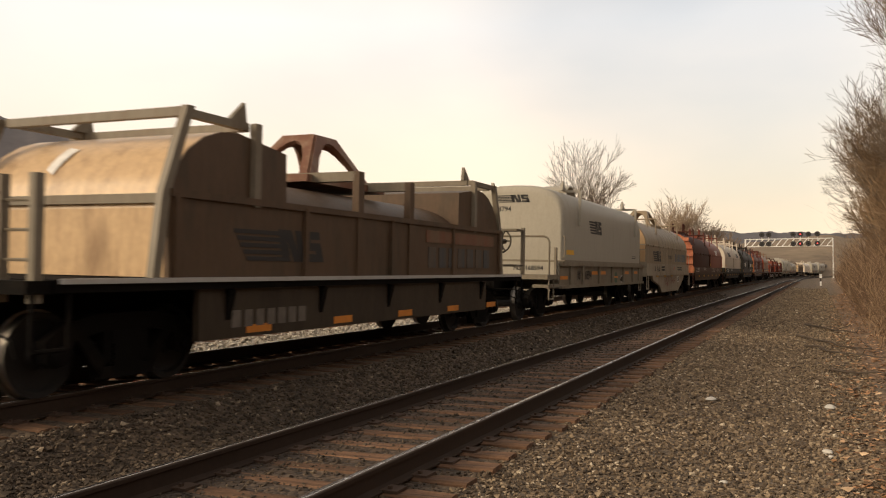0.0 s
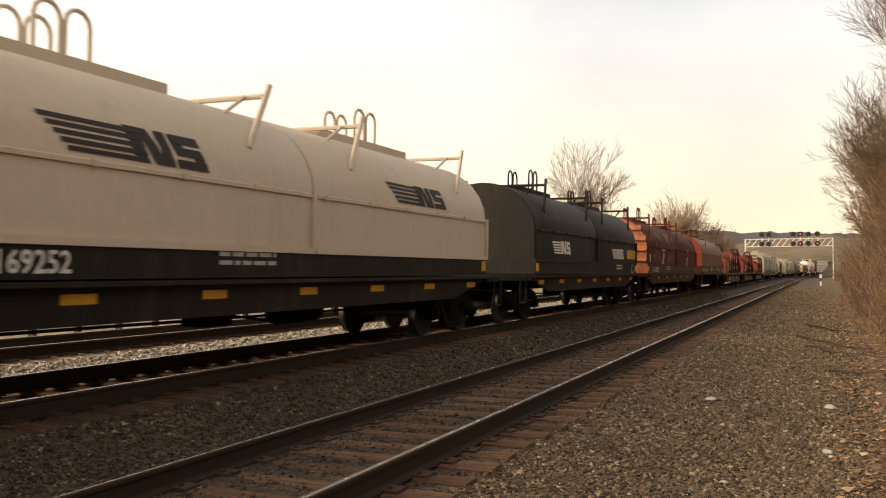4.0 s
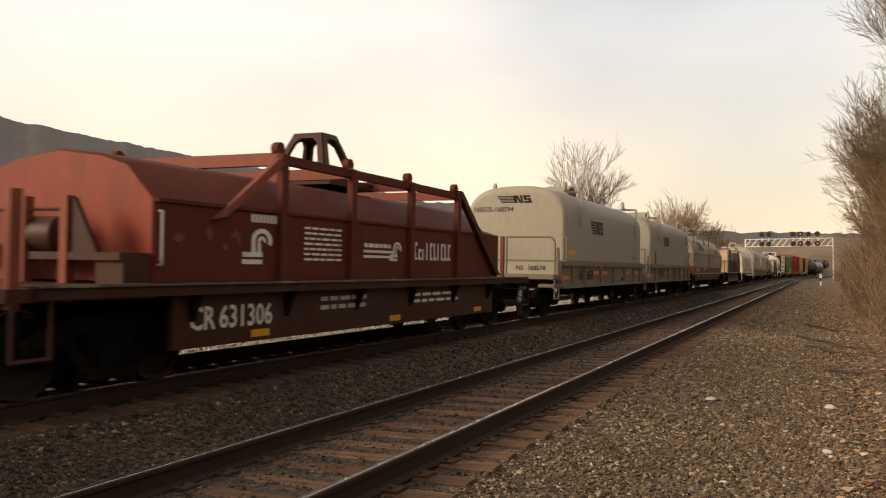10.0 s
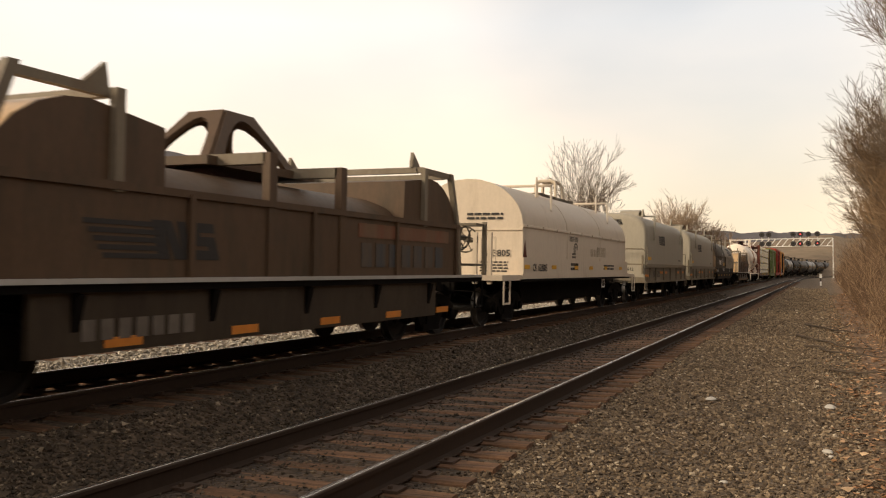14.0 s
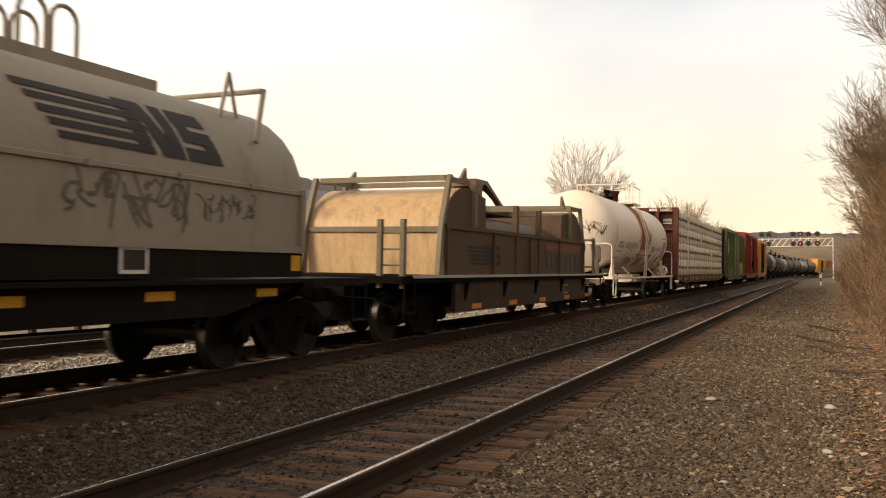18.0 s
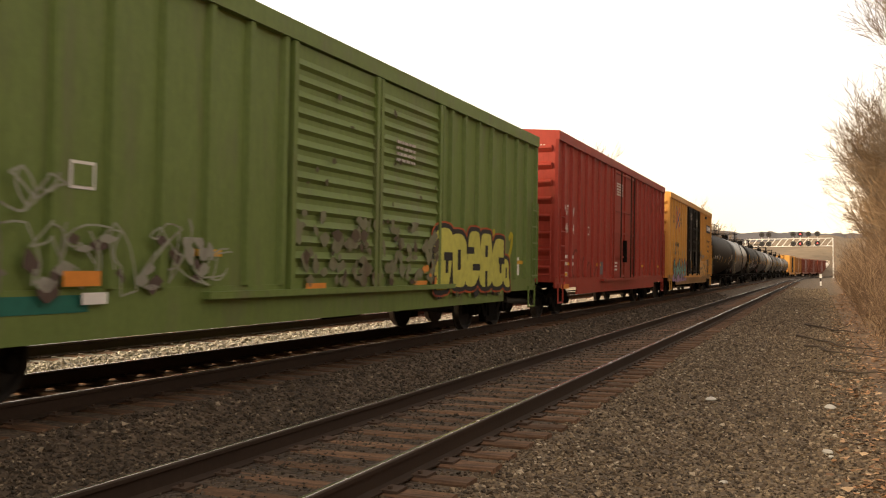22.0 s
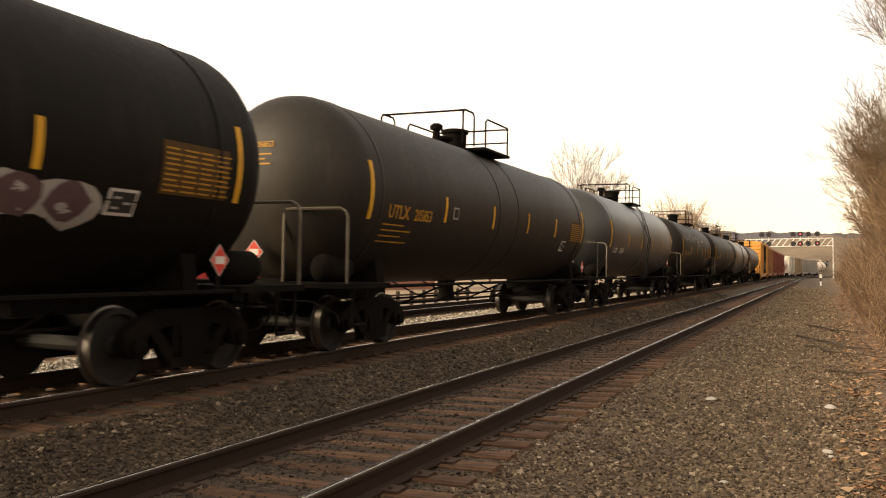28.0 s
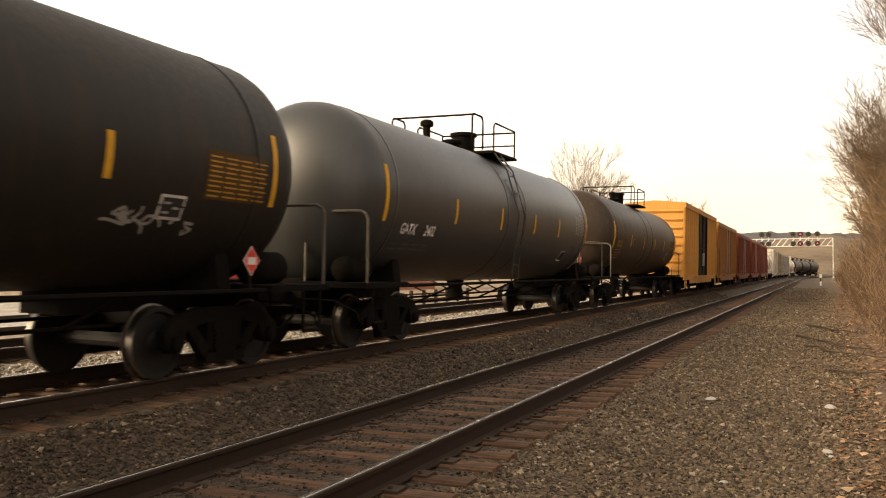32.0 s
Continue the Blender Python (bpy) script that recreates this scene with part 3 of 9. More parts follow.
def coupler(car, y, d):
    """d: 1 towards +y, -1 towards -y; the knuckle reaches y."""
    s = Shape().box(-0.07, 0.07, min(y, y - d * 0.7), max(y, y - d * 0.7), 0.77, 0.93)
    s.box(-0.17, 0.15, min(y - d * 0.04, y - d * 0.30), max(y - d * 0.04, y - d * 0.30), 0.70, 0.99)
    s.box(-0.32, 0.32, min(y - d * 0.62, y - d * 0.75), max(y - d * 0.62, y - d * 0.75), 0.66, 1.05)
    part("coupler", s, M_DARK, car)
    h = Shape().path([(0.25, y - d * 0.6, 0.74), (0.30, y - d * 0.35, 0.52), (0.26, y - d * 0.12, 0.36), (0.12, y, 0.33), (0.02, y + d * 0.02, 0.36)], 0.022, 6)
    part("air_hose", h, M_DARK, car)
    part("cut_lever", Shape().path([(0.2, y - d * 0.55, 0.80), (0.9, y - d * 0.58, 0.78), (1.3, y - d * 0.6, 0.62), (1.35, y - d * 0.6, 0.48)], 0.014, 5), M_DARK, car)


def running_gear(car, f, r, trucks, sill=True):
    truck(car, trucks[0])
    truck(car, trucks[1])
    coupler(car, f, -1)
    coupler(car, r, 1)
    if sill:
        part("center_sill", Shape().box(-0.22, 0.22, f + 0.6, r - 0.6, 0.72, 1.0), M_DARK, car)
        m = (f + r) / 2
        part("air_tank", Shape().lathe([(-0.55, 0.05), (-0.5, 0.2), (0.5, 0.2), (0.55, 0.05)], (0.55, m + 0.9, 0.66), "y", 12), M_DARK, car)
        part("brake_rigging", Shape().tube((0.3, f + 2.2, 0.6), (0.3, r - 2.2, 0.55), 0.02, 5).box(0.15, 0.5, m - 1.1, m - 0.5, 0.5, 0.75).tube((0.32, m - 0.4, 0.62), (0.9, m - 0.1, 0.55), 0.02, 5), M_DARK, car)


def rod(car, pts, r=0.017, mat=None, name="grab_iron"):
    return part(name, Shape().path(pts, r, 6), mat or M_DARK, car)


def ladder(car, x, y0, y1, z0, z1, n, mat, along_x=False):
    """Stirrups and rungs on a side (x fixed) or on an end (along_x: y0, y1 are x's and x is the y)."""
    s = Shape()
    P = (lambda a, z: (a, x, z)) if along_x else (lambda a, z: (x, a, z))
    s.tube(P(y0, z0), P(y0, z1), 0.02, 6).tube(P(y1, z0), P(y1, z1), 0.02, 6)
    for k in range(n):
        z = z0 + (z1 - z0) * (k + 0.5) / n
        s.tube(P(y0, z), P(y1, z), 0.016, 6)
    return part("ladder", s, mat, car)


def brake_wheel(car, x, y, z, mat):
    s = Shape()
    pts = [(x + 0.28 * math.cos(a * math.tau / 16), y, z + 0.28 * math.sin(a * math.tau / 16)) for a in range(17)]
    s.path(pts, 0.02, 6)
    for k in range(6):
        a = k * math.tau / 6
        s.tube((x, y + 0.06, z), (x + 0.28 * math.cos(a), y, z + 0.28 * math.sin(a)), 0.014, 5)
    s.tube((x, y - 0.02, z), (x, y + 0.35, z), 0.06, 10)
    part("brake_wheel", s, mat, car)


def arch(w, z0, z1, zs, n=10, power=2.0):
    """Outline of a hood across the car: straight to zs, then an arch up to z1. Half width w."""
    pts = [(w, z0), (w, zs)]
    for k in range(1, n):
        a = k / n * math.pi
        c, s = math.cos(a), math.sin(a)
        pts.append((w * math.copysign(abs(c) ** (2 / power), c), zs + (z1 - zs) * abs(s) ** (2 / power)))
    return pts + [(-w, zs), (-w, z0)]


def plate(x, y0, y1, z0, z1, t=0.006):
    """A thin marking proud of a side at x."""
    return Shape().box(x - 0.01, x + t, y0, y1, z0, z1)


def words(car, text, x, y, z, size, mat, end=False, squeeze=1.0, label="", lift=0.004):
    """Lettering on the side that faces +x (x: a number or the surface x(z)), from -y to +y; or on the end that faces -y (x, y: its place)."""
    cu = bpy.data.curves.new("lettering", "FONT")
    cu.body, cu.size, cu.resolution_u, cu.offset = text, size, 2, size * 0.018
    tmp = bpy.data.objects.new("tmp", cu)
    me = bpy.data.meshes.new_from_object(tmp)
    bpy.data.objects.remove(tmp)
    bpy.data.curves.remove(cu)
    me.name = "lettering"
    xf = x if callable(x) else (lambda q: x)
    for v in me.vertices:
        u, w = v.co.x * squeeze, v.co.y
        v.co = (x + u, (y(x + u, z + w) if callable(y) else y) - lift, z + w) if end else (xf(z + w) + lift, y + u, z + w)
    me.materials.clear()
    me.materials.append(mat)
    return part("lettering", me, mat, car, label)


def bars(car, x, y, z, rows, mat, w=0.5, h=0.05, gap=0.05, seed=1, end=False, name="small_print"):
    """Small print that cannot be read: short bars in lines."""
    rnd = random.Random(seed)
    s = Shape()
    for k in range(rows):
        zz = z - k * (h + gap)
        a = 0.0
        while a < w:
            l = rnd.uniform(0.08, 0.22) * max(0.5, w)
            l = min(l, w - a)
            if end:
                s.box(x + a, x + a + l, y - 0.006, y + 0.01, zz - h, zz)
            else:
                s.box(x - 0.01, x + 0.006, y + a, y + a + l, zz - h, zz)
            a += l + 0.05 * max(0.5, w)
    ob = part(name, s, mat, car)
    ob["kind"] = "stuff"
    return ob


# ---- the train: where each coupling lies along the train, and its bodies ----
COUPLINGS = [4.6, 19.1, 33.3, 46.8, 64.2, 80.1, 95.6, 113.0, 127.9, 144.3, 160.4, 175.6, 190.4, 202.8, 220.8, 235.0, 250.5, 263.9, 276.7, 292.6,
             307.95, 321.7, 345.1, 363.4, 381.6, 399.4, 415.4, 431.0, 446.8, 463.2, 479.3, 494.2, 509.8, 526.2, 542.3, 558.0, 573.3, 589.0, 604.5, 620.0,
             635.5, 651.5, 667.0, 683.0, 699.0, 715.5, 732.0, 748.5, 765.0, 781.5, 798.0]
SPEED = 15.6
TRAIN = []          # (car, train coordinate of its middle)


def stage(n, name, label, category, bf, br, group=""):
    """Starts car n (from 1): its Empty, and its ends and body in its own space."""
    a, b = COUPLINGS[n - 1], COUPLINGS[n]
    mid = {20: 299.65, 21: 314.0, 22: 333.2, 25: 390.8, 26: 407.7}.get(n, (a + b) / 2)
    car = thing(name, label, category, group)
    TRAIN.append((car, mid))
    return car, a - mid, b - mid, bf - mid, br - mid


def decal(car, name, quads, xf, mat, lift=0.005, label="", rows=4, shift=(0, 0)):
    """Paint laid on a side: quads in (y, z), carried on to the surface x = xf(z)."""
    s = Shape()
    for q in quads:
        a, b, c, d = q
        hi = max(p[1] for p in q) - min(p[1] for p in q)
        k = max(1, min(rows, int(hi / 0.12)))
        vs = []
        for i in range(k + 1):
            t = i / k
            for e, g in ((a, d), (b, c)):
                y, z = e[0] + (g[0] - e[0]) * t + shift[0], e[1] + (g[1] - e[1]) * t + shift[1]
                vs.append((xf(z) + lift, y, z))
        s.add(vs, [(2 * i, 2 * i + 1, 2 * i + 3, 2 * i + 2) for i in range(k)])
    return part(name, s, mat, car, label)


def head_decal(car, name, quads, y0, zc, radius, mat, lift=0.012, label=""):
    """Paint laid on the dished head that faces -y: quads in (x, z)."""
    s = Shape()
    for q in quads:
        s.add([(x, y0 - 0.75 * math.sqrt(max(0.0, 1 - (x * x + (z - zc) ** 2) / (radius * radius))) - lift, z) for x, z in q], [(0, 1, 2, 3)])
    return part(name, s, mat, car, label)


def tag_strokes(y0, y1, z0, z1, seed, strokes, width):
    """Quads of looping sprayed strokes that cannot be read."""
    rnd = random.Random(seed)
    q = []
    for k in range(strokes):
        c, span = y0 + (y1 - y0) * (k + 0.5) / strokes, (y1 - y0) / strokes
        pts = [(c + span * rnd.uniform(-0.9, 0.9), z0 + (z1 - z0) * rnd.random()) for _ in range(rnd.randint(4, 6))]
        for p, r in zip(pts, pts[1:]):
            for j in range(3):
                a = (p[0] + (r[0] - p[0]) * j / 3, p[1] + (r[1] - p[1]) * j / 3)
                b = (p[0] + (r[0] - p[0]) * (j + 1) / 3, p[1] + (r[1] - p[1]) * (j + 1) / 3)
                dy, dz = b[0] - a[0], b[1] - a[1]
                l = math.hypot(dy, dz) or 1
                ny, nz = -dz / l * width / 2, dy / l * width / 2
                q.append(((a[0] - ny, a[1] - nz), (b[0] - ny, b[1] - nz), (b[0] + ny, b[1] + nz), (a[0] + ny, a[1] + nz)))
    return q


def block(y0, y1, z0, z1):
    return ((y0, z0), (y1, z0), (y1, z1), (y0, z1))


def flat(x):
    return lambda z: x


def arched(w, zs, z1):
    return lambda z: w if z <= zs else w * math.sqrt(max(0.02, 1 - ((z - zs) / (z1 - zs)) ** 2))


def emblem_quads(y, z, w, h):
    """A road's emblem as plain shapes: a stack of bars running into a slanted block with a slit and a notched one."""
    q = []
    P = lambda u, v: (y + w * (u + 0.06 * (1 - v)), z + h * v)
    for k in range(5):
        v = k / 5 + 0.01
        q.append((P(0.035 * (4 - k) * 0.6, v), P(0.56, v), P(0.56, v + 0.125), P(0.035 * (4 - k) * 0.6, v + 0.125)))
    for u0, u1, v0, v1 in ((0.47, 0.555, 0.0, 1.0), (0.665, 0.735, 0.0, 1.0)):
        q.append((P(u0, v0), P(u1, v0), P(u1, v1), P(u0, v1)))
    q.append((P(0.60, 0.0), P(0.68, 0.0), P(0.62, 1.0), P(0.54, 1.0)))
    for u0, u1, v0, v1 in ((0.755, 0.975, 0.0, 0.26), (0.765, 0.965, 0.37, 0.63), (0.76, 0.97, 0.74, 1.0), (0.76, 0.84, 0.5, 1.0), (0.89, 0.97, 0.0, 0.5)):
        q.append((P(u0, v0), P(u1, v0), P(u1, v1), P(u0, v1)))
    return q


def striped_emblem(car, xf, y, z, w, h, mat):
    return decal(car, "emblem", emblem_quads(y, z, w, h), xf, mat)


def end_emblem(car, y, x, z, w, h, mat):
    """The same emblem on an end that faces -y."""
    s = Shape()
    for q in emblem_quads(x, z, w, h):
        s.add([(a, y, b) for a, b in q], [(0, 1, 2, 3)])
    return part("end_emblem", s, mat, car)


def wheel_emblem(car, xf, y, z, w, mat):
    """A wheel-on-rail emblem as plain arcs over two bars."""
    q = []
    cy, cz = y + w * 0.64, z + w * 0.64
    for r0, r1, a0, a1 in ((0.22, 0.35, -0.12, 1.10), (0.05, 0.14, -0.12, 1.10)):
        n = 12
        for k in range(n):
            b0, b1 = math.pi * (a0 + (a1 - a0) * k / n), math.pi * (a0 + (a1 - a0) * (k + 1) / n)
            q.append(tuple((cy + w * r * math.cos(a), cz + w * r * math.sin(a)) for r, a in ((r0, b0), (r1, b0), (r1, b1), (r0, b1))))
    q.append(block(cy - w * 0.345, cy - w * 0.215, z + w * 0.30, z + w * 0.60))
    q.append(((cy - w * 0.14, z + w * 0.30), (cy - w * 0.02, z + w * 0.30), (cy - w * 0.05, z + w * 0.60), (cy - w * 0.14, z + w * 0.60)))
    q.append(block(y, y + w * 0.66, z + w * 0.20, z + w * 0.33))
    q.append(((y - w * 0.01, z), (y + w * 0.66, z), (y + w * 0.66, z + w * 0.13), (y, z + w * 0.13)))
    q = [tuple((a, z + (b - z) * 0.74) for a, b in quad) for quad in q]
    return decal(car, "emblem", q, xf, mat)


def flakes(car, xf, y0, y1, z0, z1, count, mat, seed, size=0.22):
    """Ragged patches where old paint shows, laid on a side."""
    rnd = random.Random(seed)
    q = []
    for _ in range(count):
        c, b = rnd.uniform(y0, y1), rnd.uniform(z0, z1)
        h, w = size * rnd.uniform(0.5, 2.0), size * rnd.uniform(0.3, 1.1)
        n = max(3, int(h / 0.06))
        lean = rnd.uniform(-0.5, 0.5) * h
        row = []
        for i in range(n + 1):
            t = i / n
            e = w * math.sqrt(max(0.02, 1 - (2 * t - 1) ** 2))
            row.append((c + lean * t - e * rnd.uniform(0.5, 1.1), c + lean * t + e * rnd.uniform(0.5, 1.1), min(b + h * t, z1 + 0.1)))
        q += [((a[0], a[2]), (a[1], a[2]), (d[1], d[2]), (d[0], d[2])) for a, d in zip(row, row[1:])]
    ob = decal(car, "peeled_paint", q, xf, mat, 0.005, rows=1)
    ob["kind"] = "stuff"
    return ob


def scribble(car, xf, y0, y1, z0, z1, mat, seed, strokes=14, width=0.03, lift=0.006, name="graffiti_tag"):
    """A sprayed tag that cannot be read: looping strokes side by side."""
    rnd = random.Random(seed)
    q = []
    for k in range(strokes):
        cy = y0 + (y1 - y0) * (k + 0.5) / strokes
        span = (y1 - y0) / strokes
        pts = []
        n = rnd.randint(4, 7)
        a = rnd.uniform(0, math.tau)
        for i in range(n):
            pts.append((cy + span * rnd.uniform(-0.9, 0.9), z0 + (z1 - z0) * rnd.uniform(0.0, 1.0)))
        dense = []
        for i in range(n - 1):
            p, r = pts[i], pts[i + 1]
            bend = (rnd.uniform(-0.3, 0.3) * span, rnd.uniform(-0.15, 0.15) * (z1 - z0))
            for j in range(4):
                t = j / 4
                dense.append((p[0] + (r[0] - p[0]) * t + bend[0] * math.sin(math.pi * t), p[1] + (r[1] - p[1]) * t + bend[1] * math.sin(math.pi * t)))
        dense.append(pts[-1])
        for p, r in zip(dense, dense[1:]):
            dy, dz = r[0] - p[0], r[1] - p[1]
            l = math.hypot(dy, dz) or 1
            ny, nz = -dz / l * width / 2, dy / l * width / 2
            q.append(((p[0] - ny, p[1] - nz), (r[0] - ny, r[1] - nz), (r[0] + ny, r[1] + nz), (p[0] + ny, p[1] + nz)))
    ob = decal(car, name, q, xf, mat, lift, rows=1)
    ob["kind"] = "stuff"
    return ob


def painted_piece(car, xf, y0, y1, z0, z1, letters, fills, edge, seed):
    """A large sprayed piece as plain swelling shapes with outlines and inner patches."""
    rnd = random.Random(seed)

    def blob(cy, cz, ry, rz, n=11, jag=0.18):
        return [(cy + ry * math.cos(a * math.tau / n) * rnd.uniform(1 - jag, 1 + jag), cz + rz * math.sin(a * math.tau / n) * rnd.uniform(1 - jag, 1 + jag)) for a in range(n)]

    def fan(ring):
        cy, cz = sum(p[0] for p in ring) / len(ring), sum(p[1] for p in ring) / len(ring)
        return [((cy, cz), ring[i], ring[(i + 1) % len(ring)], (cy, cz)) for i in range(len(ring))]
    w = (y1 - y0) / letters
    base = []
    for k in range(letters * 2):
        base += fan(blob(y0 + w * (k + 0.5) / 2, z0 + (z1 - z0) * rnd.uniform(0.3, 0.55), w * 0.62, (z1 - z0) * rnd.uniform(0.35, 0.5)))
    decal(car, "graffiti_outline", base, xf, edge, 0.006, rows=1)
    for k in range(letters):
        cy, cz = y0 + w * (k + 0.5), (z0 + z1) / 2
        ring = blob(cy, cz, w * 0.46, (z1 - z0) * 0.42)
        decal(car, "graffiti_letter", fan(ring), xf, fills[k % len(fills)], 0.009, rows=1)
        for j in range(2):
            r2 = blob(cy + w * rnd.uniform(-0.15, 0.15), cz + (z1 - z0) * rnd.uniform(-0.2, 0.2), w * 0.14, (z1 - z0) * 0.10, 7)
            decal(car, "graffiti_patch", fan(r2), xf, fills[(k + j + 1) % len(fills)] if j else edge, 0.012, rows=1)


def bubble_piece(car, xf, shapes, layers, core, power=1.0):
    """Rounded sprayed letters that cannot be read: each (y, z, half width, half height, lean) in layers of (growth, material, lift)."""
    bend = lambda v: math.copysign(abs(v) ** power, v)
    for k, (cy, cz, ry, rz, lean) in enumerate(shapes):
        for more, mm, li in layers:
            ring = []
            for a in range(21):
                u = a * math.tau / 20
                ring.append((cy + (ry + more) * bend(math.cos(u)) * (1 + 0.12 * math.sin(3 * u + k)) + lean * math.sin(u), cz + (rz + more) * bend(math.sin(u))))
            decal(car, "graffiti_outline" if more else "graffiti_letter", [((cy, cz), ring[a], ring[a + 1], (cy, cz)) for a in range(20)], xf, mm, li, rows=1)
        cuts = (((0.05, 1.05, -0.05, 0.22), (0.25, 0.55, -0.45, -0.05)), ((-0.22, 0.18, -0.35, 0.40),), ((-1.05, 0.10, 0.18, 0.42), (-0.10, 1.05, -0.42, -0.18)), ((-0.20, 0.22, 0.12, 0.55), (-0.14, 0.20, -1.05, -0.40)))
        decal(car, "graffiti_core", [block(cy + ry * a, cy + ry * b, cz + rz * c, cz + rz * d) for a, b, c, d in cuts[k % 4]], xf, core, 0.014)


def ribbon(pts, width, taper=0.0):
    """Quads of a brushed stroke along pts, its joints shared."""
    out, n = [], len(pts)
    side = []
    for i in range(n):
        p, q = pts[max(0, i - 1)], pts[min(n - 1, i + 1)]
        dy, dz = q[0] - p[0], q[1] - p[1]
        l = math.hypot(dy, dz) or 1
        w = width / 2 * (1 - taper * abs(2 * i / (n - 1) - 1))
        side.append(((pts[i][0] + dz / l * w, pts[i][1] - dy / l * w), (pts[i][0] - dz / l * w, pts[i][1] + dy / l * w)))
    for (a, b), (c, d) in zip(side, side[1:]):
        out.append((a, c, d, b))
    return out


def wild_piece(car, xf, y0, y1, z0, z1, letters, fills, edge, shade, seed):
    """A large sprayed piece that cannot be read: pointed, interlocking strokes with dark outlines over a pale cloud."""
    rnd = random.Random(seed)
    w, h = (y1 - y0) / letters, z1 - z0
    for k in range(letters):
        c = y0 + w * (k + 0.5)
        lean = rnd.uniform(-0.25, 0.25) * w
        low = [(c - w * 0.75, z0 + h * rnd.uniform(-0.05, 0.1)), (c - w * 0.2, z0 + h * 0.12), (c + w * 0.3, z0 + h * rnd.uniform(0.05, 0.2)), (c + w * 0.8, z0 + h * rnd.uniform(-0.1, 0.1))]
        decal(car, "graffiti_shade", ribbon(low, h * 0.55, 0.6), xf, shade, 0.004, rows=1)
        for j in range(2):
            s = 1 if j else -1
            amp, ph, lo, hi = rnd.uniform(0.15, 0.45), rnd.uniform(-0.4, 0.3), rnd.uniform(-0.05, 0.15), rnd.uniform(0.75, 1.12)
            pts = []
            n = 9
            for i in range(n):
                t = i / (n - 1)
                pts.append((c + s * w * amp * math.sin(math.pi * (t * 1.2 + ph)) + lean * (t - 0.5) * 2 + w * 0.12 * math.sin(8 * t + ph * 9), z0 + h * (lo + (hi - lo) * t)))
            decal(car, "graffiti_outline", ribbon(pts, w * 0.50, 0.5), xf, edge, 0.006 + 0.001 * j, rows=1)
            decal(car, "graffiti_letter", ribbon(pts, w * 0.27, 0.85), xf, fills[(k + j) % len(fills)], 0.009 + 0.001 * j, rows=1)
        bar = [(c - w * 0.5, z0 + h * rnd.uniform(0.35, 0.6)), (c, z0 + h * rnd.uniform(0.4, 0.6)), (c + w * 0.62, z0 + h * rnd.uniform(0.45, 0.75))]
        decal(car, "graffiti_outline", ribbon(bar, h * 0.20, 0.7), xf, edge, 0.008, rows=1)
        decal(car, "graffiti_letter", ribbon(bar, h * 0.09, 0.9), xf, fills[(k + 1) % len(fills)], 0.012, rows=1)


def hood(car, y0, y1, w, z0, zs, z1, mat, power=2.0, round_end=0.0, label="", name="hood", seams=0, studs=True, band_mat=None):
    """A coil hood; round_end draws the skin in at both ends."""
    s = Shape()
    rings = []
    for y, k in ((y0, round_end), (y0 + round_end * 0.35, round_end * 0.35), (y0 + round_end, 0), (y1 - round_end, 0), (y1 - round_end * 0.35, round_end * 0.35), (y1, round_end)) if round_end else ((y0, 0), (y1, 0)):
        prof = arch(w - k * 0.35, z0, z1 - k * 0.6, zs, 14, power)
        rings.append([(x, y, z) for x, z in prof])
    s.loft(rings)
    h = part(name, s, mat, car, label)
    if not studs:
        return h
    rim = Shape()
    rim.prism([(w, zs - 0.035), (w + 0.03, zs - 0.03), (w + 0.03, zs + 0.015), (w, zs + 0.03)], y0 + 0.03, y1 - 0.03)
    rim.prism([(-w, zs - 0.035), (-w - 0.03, zs - 0.03), (-w - 0.03, zs + 0.015), (-w, zs + 0.03)], y0 + 0.03, y1 - 0.03)
    part("seam", rim, mat, h)
    ft = Shape().box(w - 0.02, w + 0.05, y0, y1, z0 - 0.05, z0 + 0.03).box(-w - 0.05, -w + 0.02, y0, y1, z0 - 0.05, z0 + 0.03)
    part("foot_flange", ft, mat, h)
    for k in range(int((y1 - y0) / 1.25) + 1):
        y = y0 + 0.25 + k * 1.25
        if y < y1 - 0.1:
            part("stud", shared("stud_" + mat.name, lambda: Shape().box(0, 0.055, -0.035, 0.035, -0.02, 0.045), mat), mat, h, at=pose(w, y, zs - 0.02))
    for k in range(seams if isinstance(seams, int) else len(seams)):
        y = y0 + (y1 - y0) * (k + 1) / (seams + 1) if isinstance(seams, int) else seams[k]
        pr = arch(w + 0.012, z0, z1 + 0.012, zs, 14, power)
        part("band", Shape().loft([[(x, y - 0.025, z) for x, z in pr], [(x, y + 0.025, z) for x, z in pr]]), band_mat or mat, h)
    return h


def slant_bracket(h, y, w, z1, mat):
    """Stacking bracket: bars that lean back from the shoulders, joined by a bar across the crown."""
    for sx in (1, -1):
        part("stacking_bracket", Shape().tube((sx * w * 0.90, y, z1 - 0.64), (sx * w * 0.80, y + 0.60, z1 + 0.26), 0.04, 6), mat, h)
        part("bracket_brace", Shape().tube((sx * w * 0.50, y + 0.1, z1 - 0.22), (sx * w * 0.62, y + 0.42, z1 + 0.10), 0.025, 6), mat, h)
    part("cross_bar", Shape().tube((-w * 0.80, y + 0.48, z1 + 0.10), (w * 0.80, y + 0.48, z1 + 0.10), 0.035, 6), mat, h)


